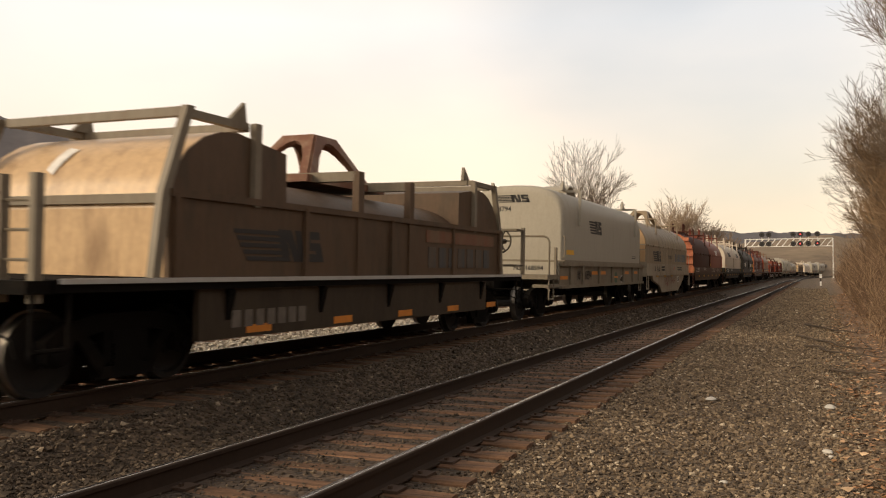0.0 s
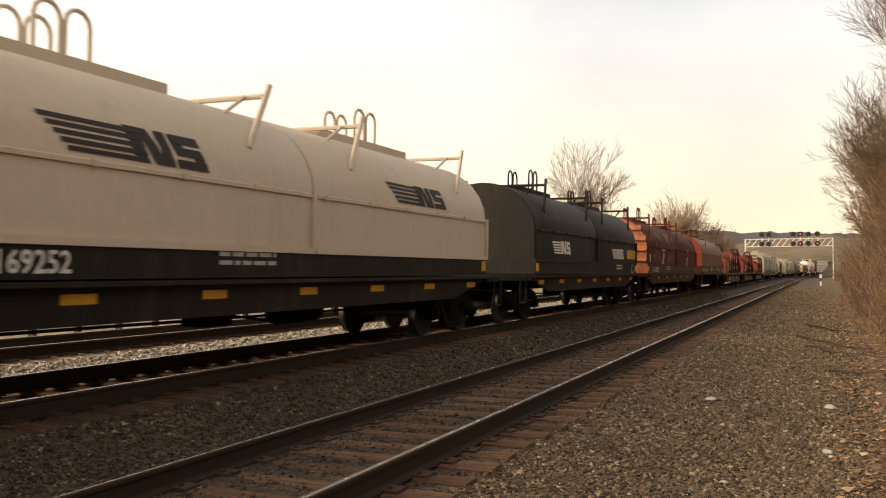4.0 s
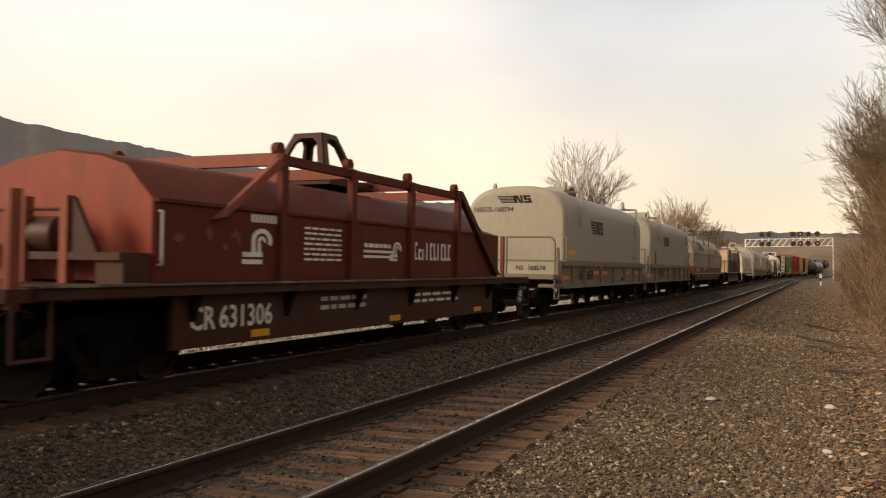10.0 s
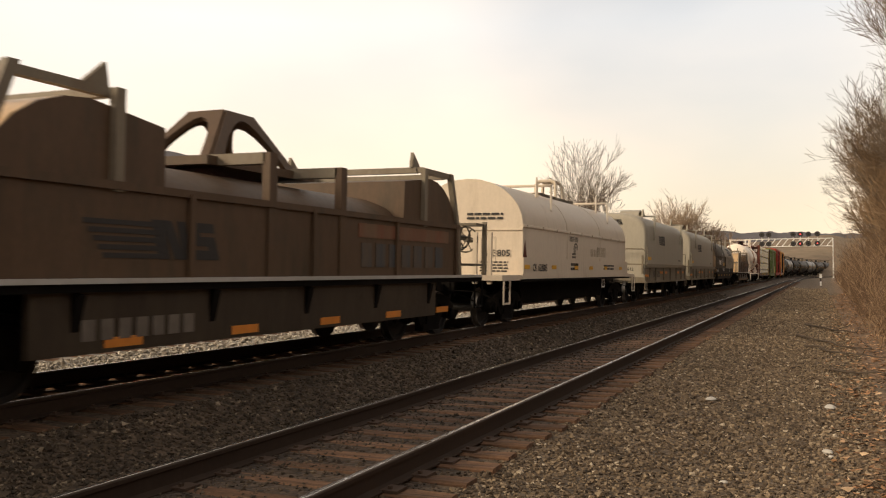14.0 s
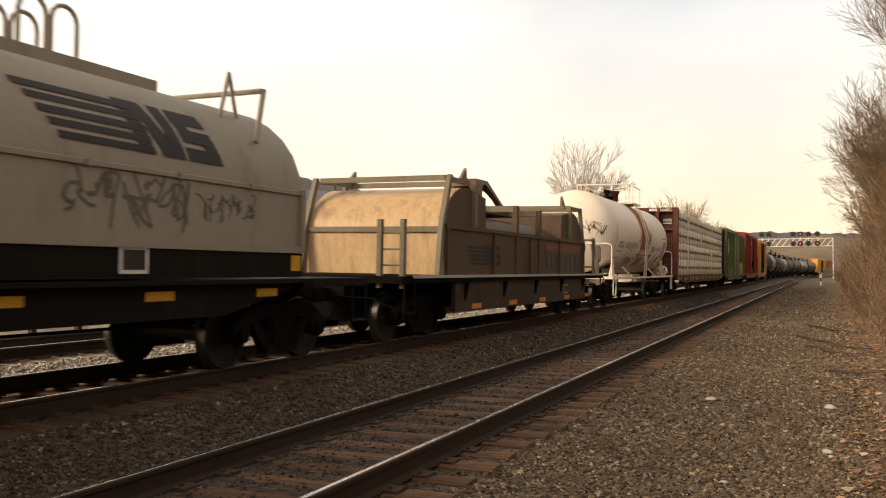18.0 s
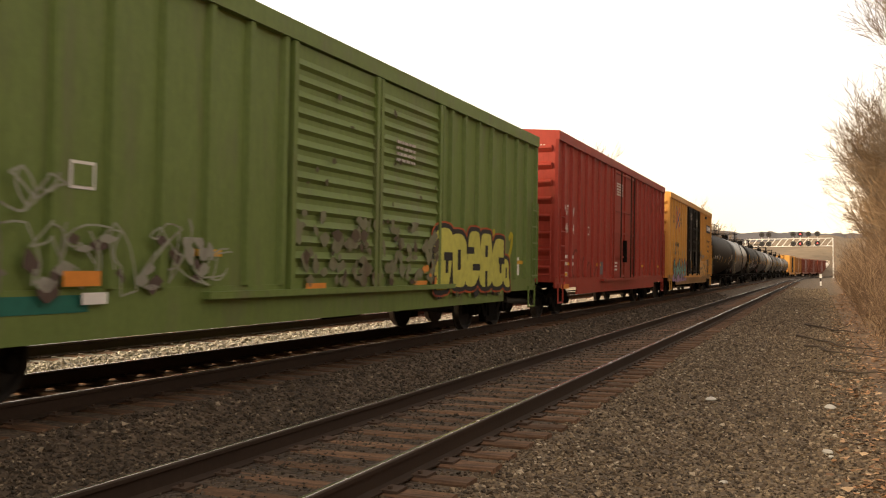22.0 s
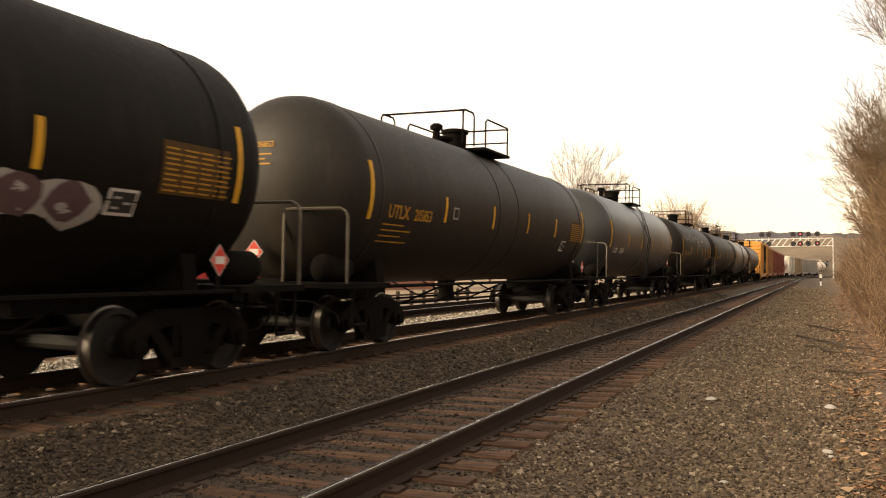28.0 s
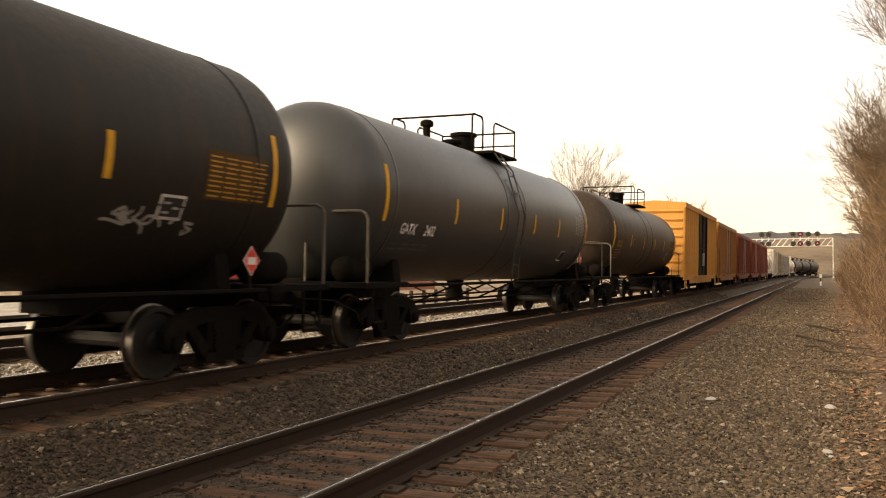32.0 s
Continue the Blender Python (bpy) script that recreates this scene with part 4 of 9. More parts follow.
def vee_bracket(h, y, w, z1, mat):
    """Stacking bracket: a bar across the crown on a leg and a bent vee at each side."""
    for sx in (1, -1):
        part("stacking_bracket", Shape().tube((sx * w * 0.90, y, z1 - 0.55), (sx * w * 0.84, y + 0.26, z1 + 0.16), 0.035, 6), mat, h)
        part("bracket_vee", Shape().path([(sx * w * 0.66, y - 0.30, z1 - 0.32), (sx * w * 0.62, y - 0.05, z1 + 0.34), (sx * w * 0.60, y + 0.16, z1 - 0.25)], 0.026, 6), mat, h)
    part("cross_bar", Shape().tube((-w * 0.84, y + 0.22, z1 + 0.14), (w * 0.84, y + 0.22, z1 + 0.14), 0.035, 6), mat, h)


def roof_walk_loops(h, y, z1, mat, w=0.34, tall=0.55):
    """Lifting eye: a base plate on the crown with bent bails."""
    part("lifting_base", Shape().box(-0.35, 0.35, y - 1.55, y + 1.55, z1 - 0.06, z1 + 0.09), mat, h)
    for sx in (0.30, -0.30):
        for dy in (-0.20, 0.20):
            pts = [(sx + w * 0.0, y + dy - 0.17, z1 + 0.05)]
            for k in range(7):
                a = math.pi * (1 - k / 6)
                pts.append((sx, y + dy + 0.17 * math.cos(a), z1 + tall - 0.17 + 0.17 * math.sin(a)))
            pts.append((sx, y + dy + 0.17, z1 + 0.05))
            part("bail", Shape().path(pts, 0.026, 6), mat, h)


def portal(h, y, z1, mat, tall=0.75, half=0.75, slim=False):
    """A heavy lifting stand across the crown: plated faces with round-headed openings leaning in to a small top."""
    W, w, t = (0.56, 0.26, 0.20) if slim else (0.62, 0.30, 0.30)
    top = z1 + tall

    def face(a, b, c, d, name):
        """A plate between foot a and b and top c (over b) and d (over a), with an opening."""
        a, b, c, d = Vector(a), Vector(b), Vector(c), Vector(d)
        n = (b - a).cross(d - a).normalized() * 0.035
        P = lambda u, v: (a + (b - a) * u) * (1 - v) + (d + (c - d) * u) * v
        rim = [(0.0, 0.0), (0.0, 0.5), (0.0, 1.0), (0.25, 1.0), (0.5, 1.0), (0.75, 1.0), (1.0, 1.0), (1.0, 0.5), (1.0, 0.0)]
        hole = [(0.12, 0.0), (0.15, 0.5), (0.24, 0.72), (0.35, 0.83), (0.5, 0.87), (0.65, 0.83), (0.76, 0.72), (0.85, 0.5), (0.88, 0.0)]
        if slim:
            hole = [(0.11, 0.0), (0.13, 0.5), (0.16, 0.80), (0.28, 0.89), (0.5, 0.90), (0.72, 0.89), (0.84, 0.80), (0.87, 0.5), (0.89, 0.0)]
        s = Shape()
        s.loft([[tuple(P(*r) - n), tuple(P(*q) - n), tuple(P(*q) + n), tuple(P(*r) + n)] for r, q in zip(rim, hole)])
        part(name, s, mat, h)
    for sy in (-1, 1):
        face((-W, y + sy * half, z1 - 0.12), (W, y + sy * half, z1 - 0.12), (w, y + sy * t, top), (-w, y + sy * t, top), "lifting_face")
    for sx in (-1, 1):
        face((sx * W, y - half, z1 - 0.12), (sx * W, y + half, z1 - 0.12), (sx * w, y + t, top), (sx * w, y - t, top), "lifting_side")
    part("lifting_top", Shape().box(-w, w, y - t, y + t, top - 0.05, top + 0.02), mat, h)
    part("lifting_base", Shape().box(-0.72, 0.72, y - half - 0.15, y + half + 0.3, z1 - 0.16, z1 - 0.05), mat, h)


def end_platform(car, y0, y1, z, mat, rails=True, d=-1):
    """The open platform at an end, with handrails and a stirrup step. y1 is the outer edge."""
    a, b = min(y0, y1), max(y0, y1)
    part("end_platform", Shape().box(-1.45, 1.45, a, b, z - 0.12, z), mat, car)
    if rails:
        yo = y1 - d * 0.08
        rod(car, [(1.42, yo, z), (1.42, yo, z + 0.95), (1.05, yo, z + 0.95), (1.05, yo, z)], 0.02, mat, "handrail")
        rod(car, [(-1.42, yo, z), (-1.42, yo, z + 0.95), (-0.9, yo, z + 0.95), (-0.9, yo, z)], 0.02, mat, "handrail")
    rod(car, [(1.47, y1 - d * 0.45, z - 0.1), (1.47, y1 - d * 0.45, z - 0.62), (1.47, y1 - d * 0.05, z - 0.62), (1.47, y1 - d * 0.05, z - 0.1)], 0.022, mat, "stirrup_step")


def hood_car(n, bf, br, mat, label, number=None):
    """Tall smooth hood over a ribbed gondola body."""
    car, f, r, y0, y1 = stage(n, "coil_car", label, "coil car", bf, br, "covered coil cars")
    running_gear(car, f, r, (f + 2.1, r - 2.1))
    part("gondola_body", Shape().box(-1.47, 1.47, y0 - 0.45, y1 + 0.35, 0.82, 1.44), M_CREAMBODY, car)
    part("top_rail", Shape().box(-1.55, 1.55, y0 - 0.45, y1 + 0.35, 1.38, 1.50), M_CREAMBODY, car)
    part("bottom_rail", Shape().box(-1.53, 1.53, y0 - 0.45, y1 + 0.35, 0.78, 0.86), M_CREAMBODY, car)
    n_ribs = 7
    for k in range(n_ribs):
        y = y0 + (0.57, 1.90, 3.87, 5.65, 7.4, 9.0, 10.2)[k]
        for sx in (1, -1):
            part("rib", shared("gon_rib", lambda: Shape().prism([(-0.08, 0.85), (0.08, 0.85), (0.11, 1.40), (-0.11, 1.40)], -0.035, 0.045, "x"), M_CREAMBODY), M_CREAMBODY, car, at=pose(sx * 1.48, y, 0))
        if k in (1, 2, 4, 5):
            part("reflector", plate(1.475, y + (1.12 if k == 1 else 0.25), y + (1.80 if k == 1 else 0.95), 1.14, 1.24), M_ORANGEMARK, car)
    skin, rings = [], []
    for k in range(9):
        t = k / 8 * math.pi / 2
        rings.append((y0 + 0.24 * (1 - math.cos(t)), 0.24 * (1 - math.sin(t))))
    ends = [(y, e) for y, e in rings] + [(y1 - (y - y0), e) for y, e in reversed(rings)]
    ends.insert(len(rings), ((y0 + y1) / 2, 0.0))
    for y, e in sorted(ends):
        e2 = e * 0.9
        pr = arch(1.45 - e2 * 0.55, 1.49, 3.59 - e2, 2.66 - e2 * 0.5, 16, 2.7)
        skin.append([(x, y, z) for x, z in pr])
    h = part("hood", Shape().loft(skin), mat, car)
    part("hood_foot", Shape().box(-1.49, 1.49, y0 - 0.02, y1 + 0.02, 1.46, 1.54), M_CREAMBODY, h)
    part("reflector", plate(1.475, y0 - 0.39, y0 + 0.31, 1.02, 1.11), M_ORANGEMARK, car)
    for y in (y0 + 1.45, y1 - 1.3):
        part("cross_bar", Shape().box(-1.45, 1.45, y - 0.035, y + 0.035, 3.47, 3.54), mat, h)
        for sx in (1, -1):
            part("stacking_bracket", Shape().box(sx * 1.49 - 0.035, sx * 1.49 + 0.035, y - 0.045, y + 0.045, 2.52, 3.52), mat, h)
            part("guide_fin", Shape().prism([(y - 0.40, 3.50), (y + 0.06, 3.50), (y + 0.04, 3.58), (y - 0.12, 3.60), (y - 0.20, 3.76), (y - 0.28, 3.78)], sx * 1.05 - 0.035, sx * 1.05 + 0.035, "x"), mat, h)
    m = (y0 + y1) / 2 - 0.95
    for dx in (0.0,):
        pts = []
        for k in range(9):
            a = math.pi * k / 8
            pts.append((m - 0.60 * math.cos(a), 3.53 + 0.42 * math.sin(a)))
        inner = [(m - 0.54 * math.cos(math.pi * k / 8), 3.53 + 0.36 * math.sin(math.pi * k / 8)) for k in range(9)]
        part("lifting_arch", Shape().loft([[(dx - 0.42, *o), (dx + 0.42, *o), (dx + 0.42, *n_), (dx - 0.42, *n_)] for o, n_ in zip(pts, inner)]), mat, h)
    end_platform(car, y0 - 0.45, f + 1.45, 1.15, M_CREAMBODY, rails=False, d=-1)
    end_platform(car, y1 + 0.35, r - 0.55, 1.15, M_CREAMBODY, d=1)
    rod(car, [(1.47, f + 1.5, 1.15), (1.47, f + 1.5, 1.98), (1.42, f + 1.5, 2.08), (1.33, f + 1.5, 2.12), (0.15, f + 1.5, 2.12), (0.15, f + 1.5, 1.15)], 0.028, M_CREAMBODY, "handrail")
    part("corner_post", Shape().box(1.36, 1.42, y0 - 0.60, y0 - 0.50, 1.14, 1.86), M_CREAMBODY, car)
    part("end_step", Shape().box(1.05, 1.47, f + 1.46, y0 - 0.46, 0.82, 0.90), M_CREAMBODY, car)
    part("end_sheet", Shape().box(-1.46, 1.46, y0 - 0.47, y0 - 0.44, 1.0, 1.48), M_CREAM, car)
    brake_wheel(car, -1.25, f + 1.4, 2.3, M_DARK)
    striped_emblem(car, flat(1.45), y0 + 2.66, 2.36, 1.58, 0.40, M_INK)
    decal(car, "notice", [block(y0 + 0.24, y0 + 1.0, 1.69, 1.82)], flat(1.45), M_YELLOWMARK)
    if number:
        words(car, number, 1.476, y0 + 2.20, 1.0, 0.37, M_INK, squeeze=0.80)
        words(car, "NS", 1.476, y0 + 1.32, 1.0, 0.37, M_INK, squeeze=0.74)
        words(car, "1" + number, 0.52, y0 - 0.474, 1.26, 0.17, M_INK, end=True)
        words(car, "NS", 0.20, y0 - 0.474, 1.26, 0.17, M_INK, end=True)
    words(car, "168575-168794", -1.25, y0, 2.86, 0.19, M_INK, end=True)
    end_emblem(car, y0 - 0.006, -0.55, 3.10, 1.0, 0.21, M_INK)
    if n == 2:
        ring = [(0.21 * math.cos(a * math.tau / 24), 0.21 * math.sin(a * math.tau / 24)) for a in range(25)]
        decal(car, "round_badge", [((2.115, 1.01), (2.115 + p[0], 1.01 + p[1]), (2.115 + q[0], 1.01 + q[1]), (2.115, 1.01)) for p, q in zip(ring, ring[1:])], flat(1.471), paint("badge_green", (0.045, 0.10, 0.06)), 0.004, rows=1)
        decal(car, "badge_bar", [block(1.87, 2.38, 1.02, 1.08)], flat(1.471), M_ORANGEMARK, 0.008)
    rear = y1 - 3.70
    if n != 17:
        decal(car, "inspection_outline", [block(rear, rear + 0.37, 0.86, 0.885), block(rear, rear + 0.37, 1.065, 1.09), block(rear, rear + 0.02, 0.885, 1.065), block(rear + 0.35, rear + 0.37, 0.885, 1.065), block(rear + 0.13, rear + 0.145, 0.885, 1.065)], flat(1.472), M_WHITE, rows=1)
        decal(car, "inspection_panel", [block(rear + 0.02, rear + 0.35, 0.885, 1.065)], flat(1.471), M_DARK, 0.003)
    bars(car, 1.452, y1 - 1.7, 1.78, 2, M_INK, 0.7, 0.02, 0.04, n)
    rod(car, [(1.44, y0 - 0.1, 1.60), (1.50, y0 - 0.1, 1.62), (1.50, y0 - 0.1, 2.15), (1.42, y0 + 0.03, 2.18)], 0.018, M_CREAMBODY)
    return car


def round_hood_car(n, bf, br, hood_mat, body_mat, label, number=None, belly=True, seams=5, big=None):
    """One long round hood over a fish-belly frame."""
    car, f, r, y0, y1 = stage(n, "coil_car", label, "coil car", bf, br, "covered coil cars")
    running_gear(car, f, r, (f + 2.0, r - 2.0))
    part("side_sill", Shape().box(1.30, 1.46, y0 - 0.1, y1 + 0.1, 1.16, 1.56).box(-1.46, -1.30, y0 - 0.1, y1 + 0.1, 1.16, 1.56), body_mat, car)
    part("deck", Shape().box(-1.48, 1.48, y0 - 0.2, y1 + 0.2, 1.06, 1.18), body_mat, car)
    if belly:
        yl, yr = -2.3, 2.45
        for sx in (1, -1):
            part("fish_belly", Shape().prism([(yl - 2.3, 1.08), (yr + 1.9, 1.08), (yr + 1.6, 0.85), (yr, 0.32), (yl, 0.32), (yl - 0.5, 0.62), (yl - 2.1, 0.85)], sx * 1.38 - 0.05, sx * 1.38 + 0.05, "x"), body_mat, car)
        for k in range(3):
            part("reflector", plate(1.435, -3.65 + k * 1.95, -3.22 + k * 1.95, 1.00, 1.10), M_YELLOWMARK, car)
    else:
        for k in range(6):
            part("reflector", plate(1.465, y0 - 0.03 + (0, 2.2, 4.4, 6.1, 8.0, 10.2)[k], y0 + 0.35 + (0, 2.2, 4.4, 6.1, 8.0, 10.2)[k], 1.29, 1.39), M_YELLOWMARK, car)
        part("walkway", Shape().box(-1.5, 1.5, y0 - 0.3, y1 + 0.3, 1.0, 1.05), M_DARK, car)
        part("deep_sill", Shape().prism([(f + 3.3, 1.0), (r - 3.3, 1.0), (r - 3.6, 0.42), (f + 3.6, 0.42)], -0.9, 0.9, "x"), M_DARK, car)
    h = hood(car, y0, y1, 1.40, 1.52, 2.30, 3.42, hood_mat, seams=seams, band_mat=M_CREAM if n == 3 else None)
    vee_bracket(h, y0 + 3.08 if n == 3 else y0 + 2.7, 1.40, 3.36, hood_mat)
    vee_bracket(h, y1 - 2.3 if n == 3 else y1 - 2.2, 1.40, 3.36, hood_mat)
    skin = arched(1.40, 2.30, 3.42)
    part("end_sheet", Shape().box(-1.38, 1.38, y0 - 0.02, y0 + 0.03, 1.16, 1.56), body_mat, car)
    if n == 3:
        # end towards the sun, its brightness painted rather than lit
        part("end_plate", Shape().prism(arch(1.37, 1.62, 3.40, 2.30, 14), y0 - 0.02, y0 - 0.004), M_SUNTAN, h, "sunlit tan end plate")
        part("end_ledge", Shape().box(-1.39, 1.39, y0 - 0.05, y0 - 0.004, 2.29, 2.325), M_CREAM, h)
        part("number_plate", Shape().box(-1.38, 1.38, y0 - 0.035, y0 - 0.02, 1.46, 1.62), M_PALEFRAME, car)
        words(car, "NS", 0.50, y0 - 0.037, 1.485, 0.15, M_INK, end=True)
        words(car, "166162", 0.74, y0 - 0.037, 1.485, 0.15, M_INK, end=True)
        for x in (-0.9, 0.62):
            part("end_catch", Shape().box(x - 0.03, x + 0.03, y0 - 0.08, y0 - 0.02, 2.24, 2.34), M_DARK, h)
        striped_emblem(car, skin, -4.42, 1.66, 1.92, 0.44, M_INK)
        decal(car, "old_lettering", [block(1.58 + k * 0.43, 1.58 + k * 0.43 + 0.28, 1.70, 2.06) for k in range(8)], skin, paint("faded_blue", (0.07, 0.12, 0.17)))
        decal(car, "old_patch", [block(-0.5, 0.7, 1.80, 1.97)], skin, paint("faded_ochre", (0.10, 0.085, 0.05)))
        scribble(car, flat(1.43), -1.55, -0.55, 0.55, 1.0, material("dull_red_spray", (0.20, 0.055, 0.04)), 31, 6, 0.03)
        scribble(car, flat(1.43), 0.15, 1.4, 0.62, 1.0, material("dull_red_spray", (0.20, 0.055, 0.04)), 32, 7, 0.028)
        part("rust_triangle", Shape().prism([(-0.35 + 1.2, 1.32), (-0.2 + 1.2, 1.32), (-0.28 + 1.2, 1.46)], 1.455, 1.468, "x"), M_REDMARK, car)
    if n == 16:
        wheel_emblem(car, skin, -1.35, 1.60, 0.60, M_GREYMARK)
        decal(car, "road_name", [block(-1.6 + 0.13 * k, -1.52 + 0.13 * k, 2.06, 2.20) for k in range(7)], skin, M_GREYMARK)
        decal(car, "slogan_line", [block(0.75 + 0.2 * k, 0.88 + 0.2 * k, 1.68, 1.98 if k > 3 else 1.90) for k in range(10)], skin, paint("pale_lettering", (0.36, 0.30, 0.22)))
        bars(car, 0.0, y0 - 0.02, 2.60, 2, M_INK, 0.9, 0.05, 0.05, 5, end=True)
        words(car, "623805", 0.45, y0 - 0.03, 1.58, 0.22, M_INK, end=True)
        bars(car, 0.35, y0 - 0.03, 1.46, 4, M_INK, 0.7, 0.035, 0.035, 6, end=True)
    if belly or n == 16:
        if n == 16:
            for sy in (-0.42, 0.42):
                part("lifting_arch", Shape().path([(-0.34, 1.0 + sy, 3.36), (-0.30, 1.0 + sy * 0.8, 3.90), (-0.2, 1.0 + sy * 0.75, 3.98), (0.2, 1.0 + sy * 0.75, 3.98), (0.30, 1.0 + sy * 0.8, 3.90), (0.34, 1.0 + sy, 3.36)], 0.055, 6), hood_mat, h)
            part("lifting_top", Shape().box(-0.24, 0.24, 0.66, 1.34, 3.95, 4.01), hood_mat, h)
            part("lifting_base", Shape().box(-0.4, 0.4, -1.2, 2.4, 3.33, 3.46), M_BRACKET, h)
        else:
            portal(h, 0.25, 3.42, hood_mat, 0.60, 1.15)
    else:
        part("lifting_base", Shape().box(-0.45, 0.45, -3.45, 2.65, 3.32, 3.44), M_MAROON, h)
        for sx in (1, -1):
            oy, oz = 0.46, 0.50
            ring = [(-0.35 - oy * math.cos(math.pi * k / 8), 3.42 + oz * math.sin(math.pi * k / 8)) for k in range(9)]
            ins = [(-0.35 - (oy - 0.1) * math.cos(math.pi * k / 8), 3.42 + (oz - 0.08) * math.sin(math.pi * k / 8)) for k in range(9)]
            part("lifting_arch", Shape().loft([[(sx * 0.38 - 0.08, *o), (sx * 0.38 + 0.08, *o), (sx * 0.38 + 0.08, *i), (sx * 0.38 - 0.08, *i)] for o, i in zip(ring, ins)]), M_MAROON, h)
        part("lifting_bar", Shape().box(-0.4, 0.4, -0.50, -0.20, 3.84, 3.92), M_MAROON, h)
        # end plate lighter than the hood: sunlight put into the colour
        part("end_plate", Shape().prism(arch(1.37, 1.52, 3.40, 2.30, 14), y0 - 0.02, y0 - 0.004), M_SUNORANGE, h, "sunlit orange-red end plate")
    end_platform(car, y0, f + 0.6, 1.15, body_mat, rails=n == 3, d=-1)
    end_platform(car, y1, r - 0.6, 1.15, body_mat, rails=n == 3, d=1)
    brake_wheel(car, 0.55 if n == 16 else -0.4, f + 0.68, 1.92, M_BRACKET if n == 16 else M_DARK)
    if n == 8:
        part("end_reflector", plate(1.465, y1 - 0.50, y1 - 0.08, 1.22, 1.46), M_YELLOWMARK, car)
        for x in (0.72, 1.24):
            part("end_post", Shape().box(x - 0.032, x + 0.032, r - 0.84, r - 0.74, 0.95, 1.90), M_MAROON, car)
            rod(car, [(x + 0.06, r - 0.8, 1.30), (x + 0.13, r - 0.8, 1.30), (x + 0.13, r - 0.8, 1.82), (x + 0.06, r - 0.8, 1.82)], 0.012, M_DARK)
    if n == 16:
        for x in (0.78, 1.12):
            part("end_post", Shape().box(x - 0.045, x + 0.045, f + 0.66, f + 0.74, 0.95, 2.08), M_WHITEHOOD, car)
            rod(car, [(x + 0.05, f + 0.7, 1.45), (x + 0.13, f + 0.7, 1.45), (x + 0.13, f + 0.7, 1.98), (x + 0.05, f + 0.7, 1.98)], 0.012, M_WHITEHOOD)
        part("end_ledge", Shape().box(-1.40, 1.40, y0 - 0.035, y0 + 0.02, 2.19, 2.225), M_WHITEHOOD, car)
        part("rust_patch", Shape().prism([(y0 + 0.03, 1.56), (y0 + 0.30, 1.56), (y0 + 0.16, 1.98)], 1.398, 1.404, "x"), M_BROWN, car, "dark rust patch at the corner")
    if number:
        ink = M_INK if body_mat in (M_PALEFRAME, M_WHITEHOOD) else M_WHITE
        words(car, number, 1.465, -3.76 if n == 3 else y0 + 1.0, 1.24, 0.30 if n == 3 else 0.25, ink, squeeze=0.82 if n == 3 else 1.0)
        if n == 3:
            words(car, "NS", 1.465, -4.36, 1.24, 0.30, ink, squeeze=0.9)
        else:
            words(car, "NS" if n == 8 else "CR", 1.465, y0 + 0.58, 1.24, 0.25, ink, squeeze=0.9)
        bars(car, 1.462, -2.53 if n == 3 else y0 + 4.0, 1.46, 2, ink, 0.75, 0.07, 0.05, n)
        bars(car, 1.462, y1 - 3.5, 1.44, 2, ink, 1.4, 0.05, 0.05, n + 1)
    part("inspection_board", plate(1.435, 2.10, 2.48, 0.73, 0.99), M_WHITE, car)
    part("inspection_panel", plate(1.437, 2.14, 2.44, 0.77, 0.95), M_INK, car)
    return car


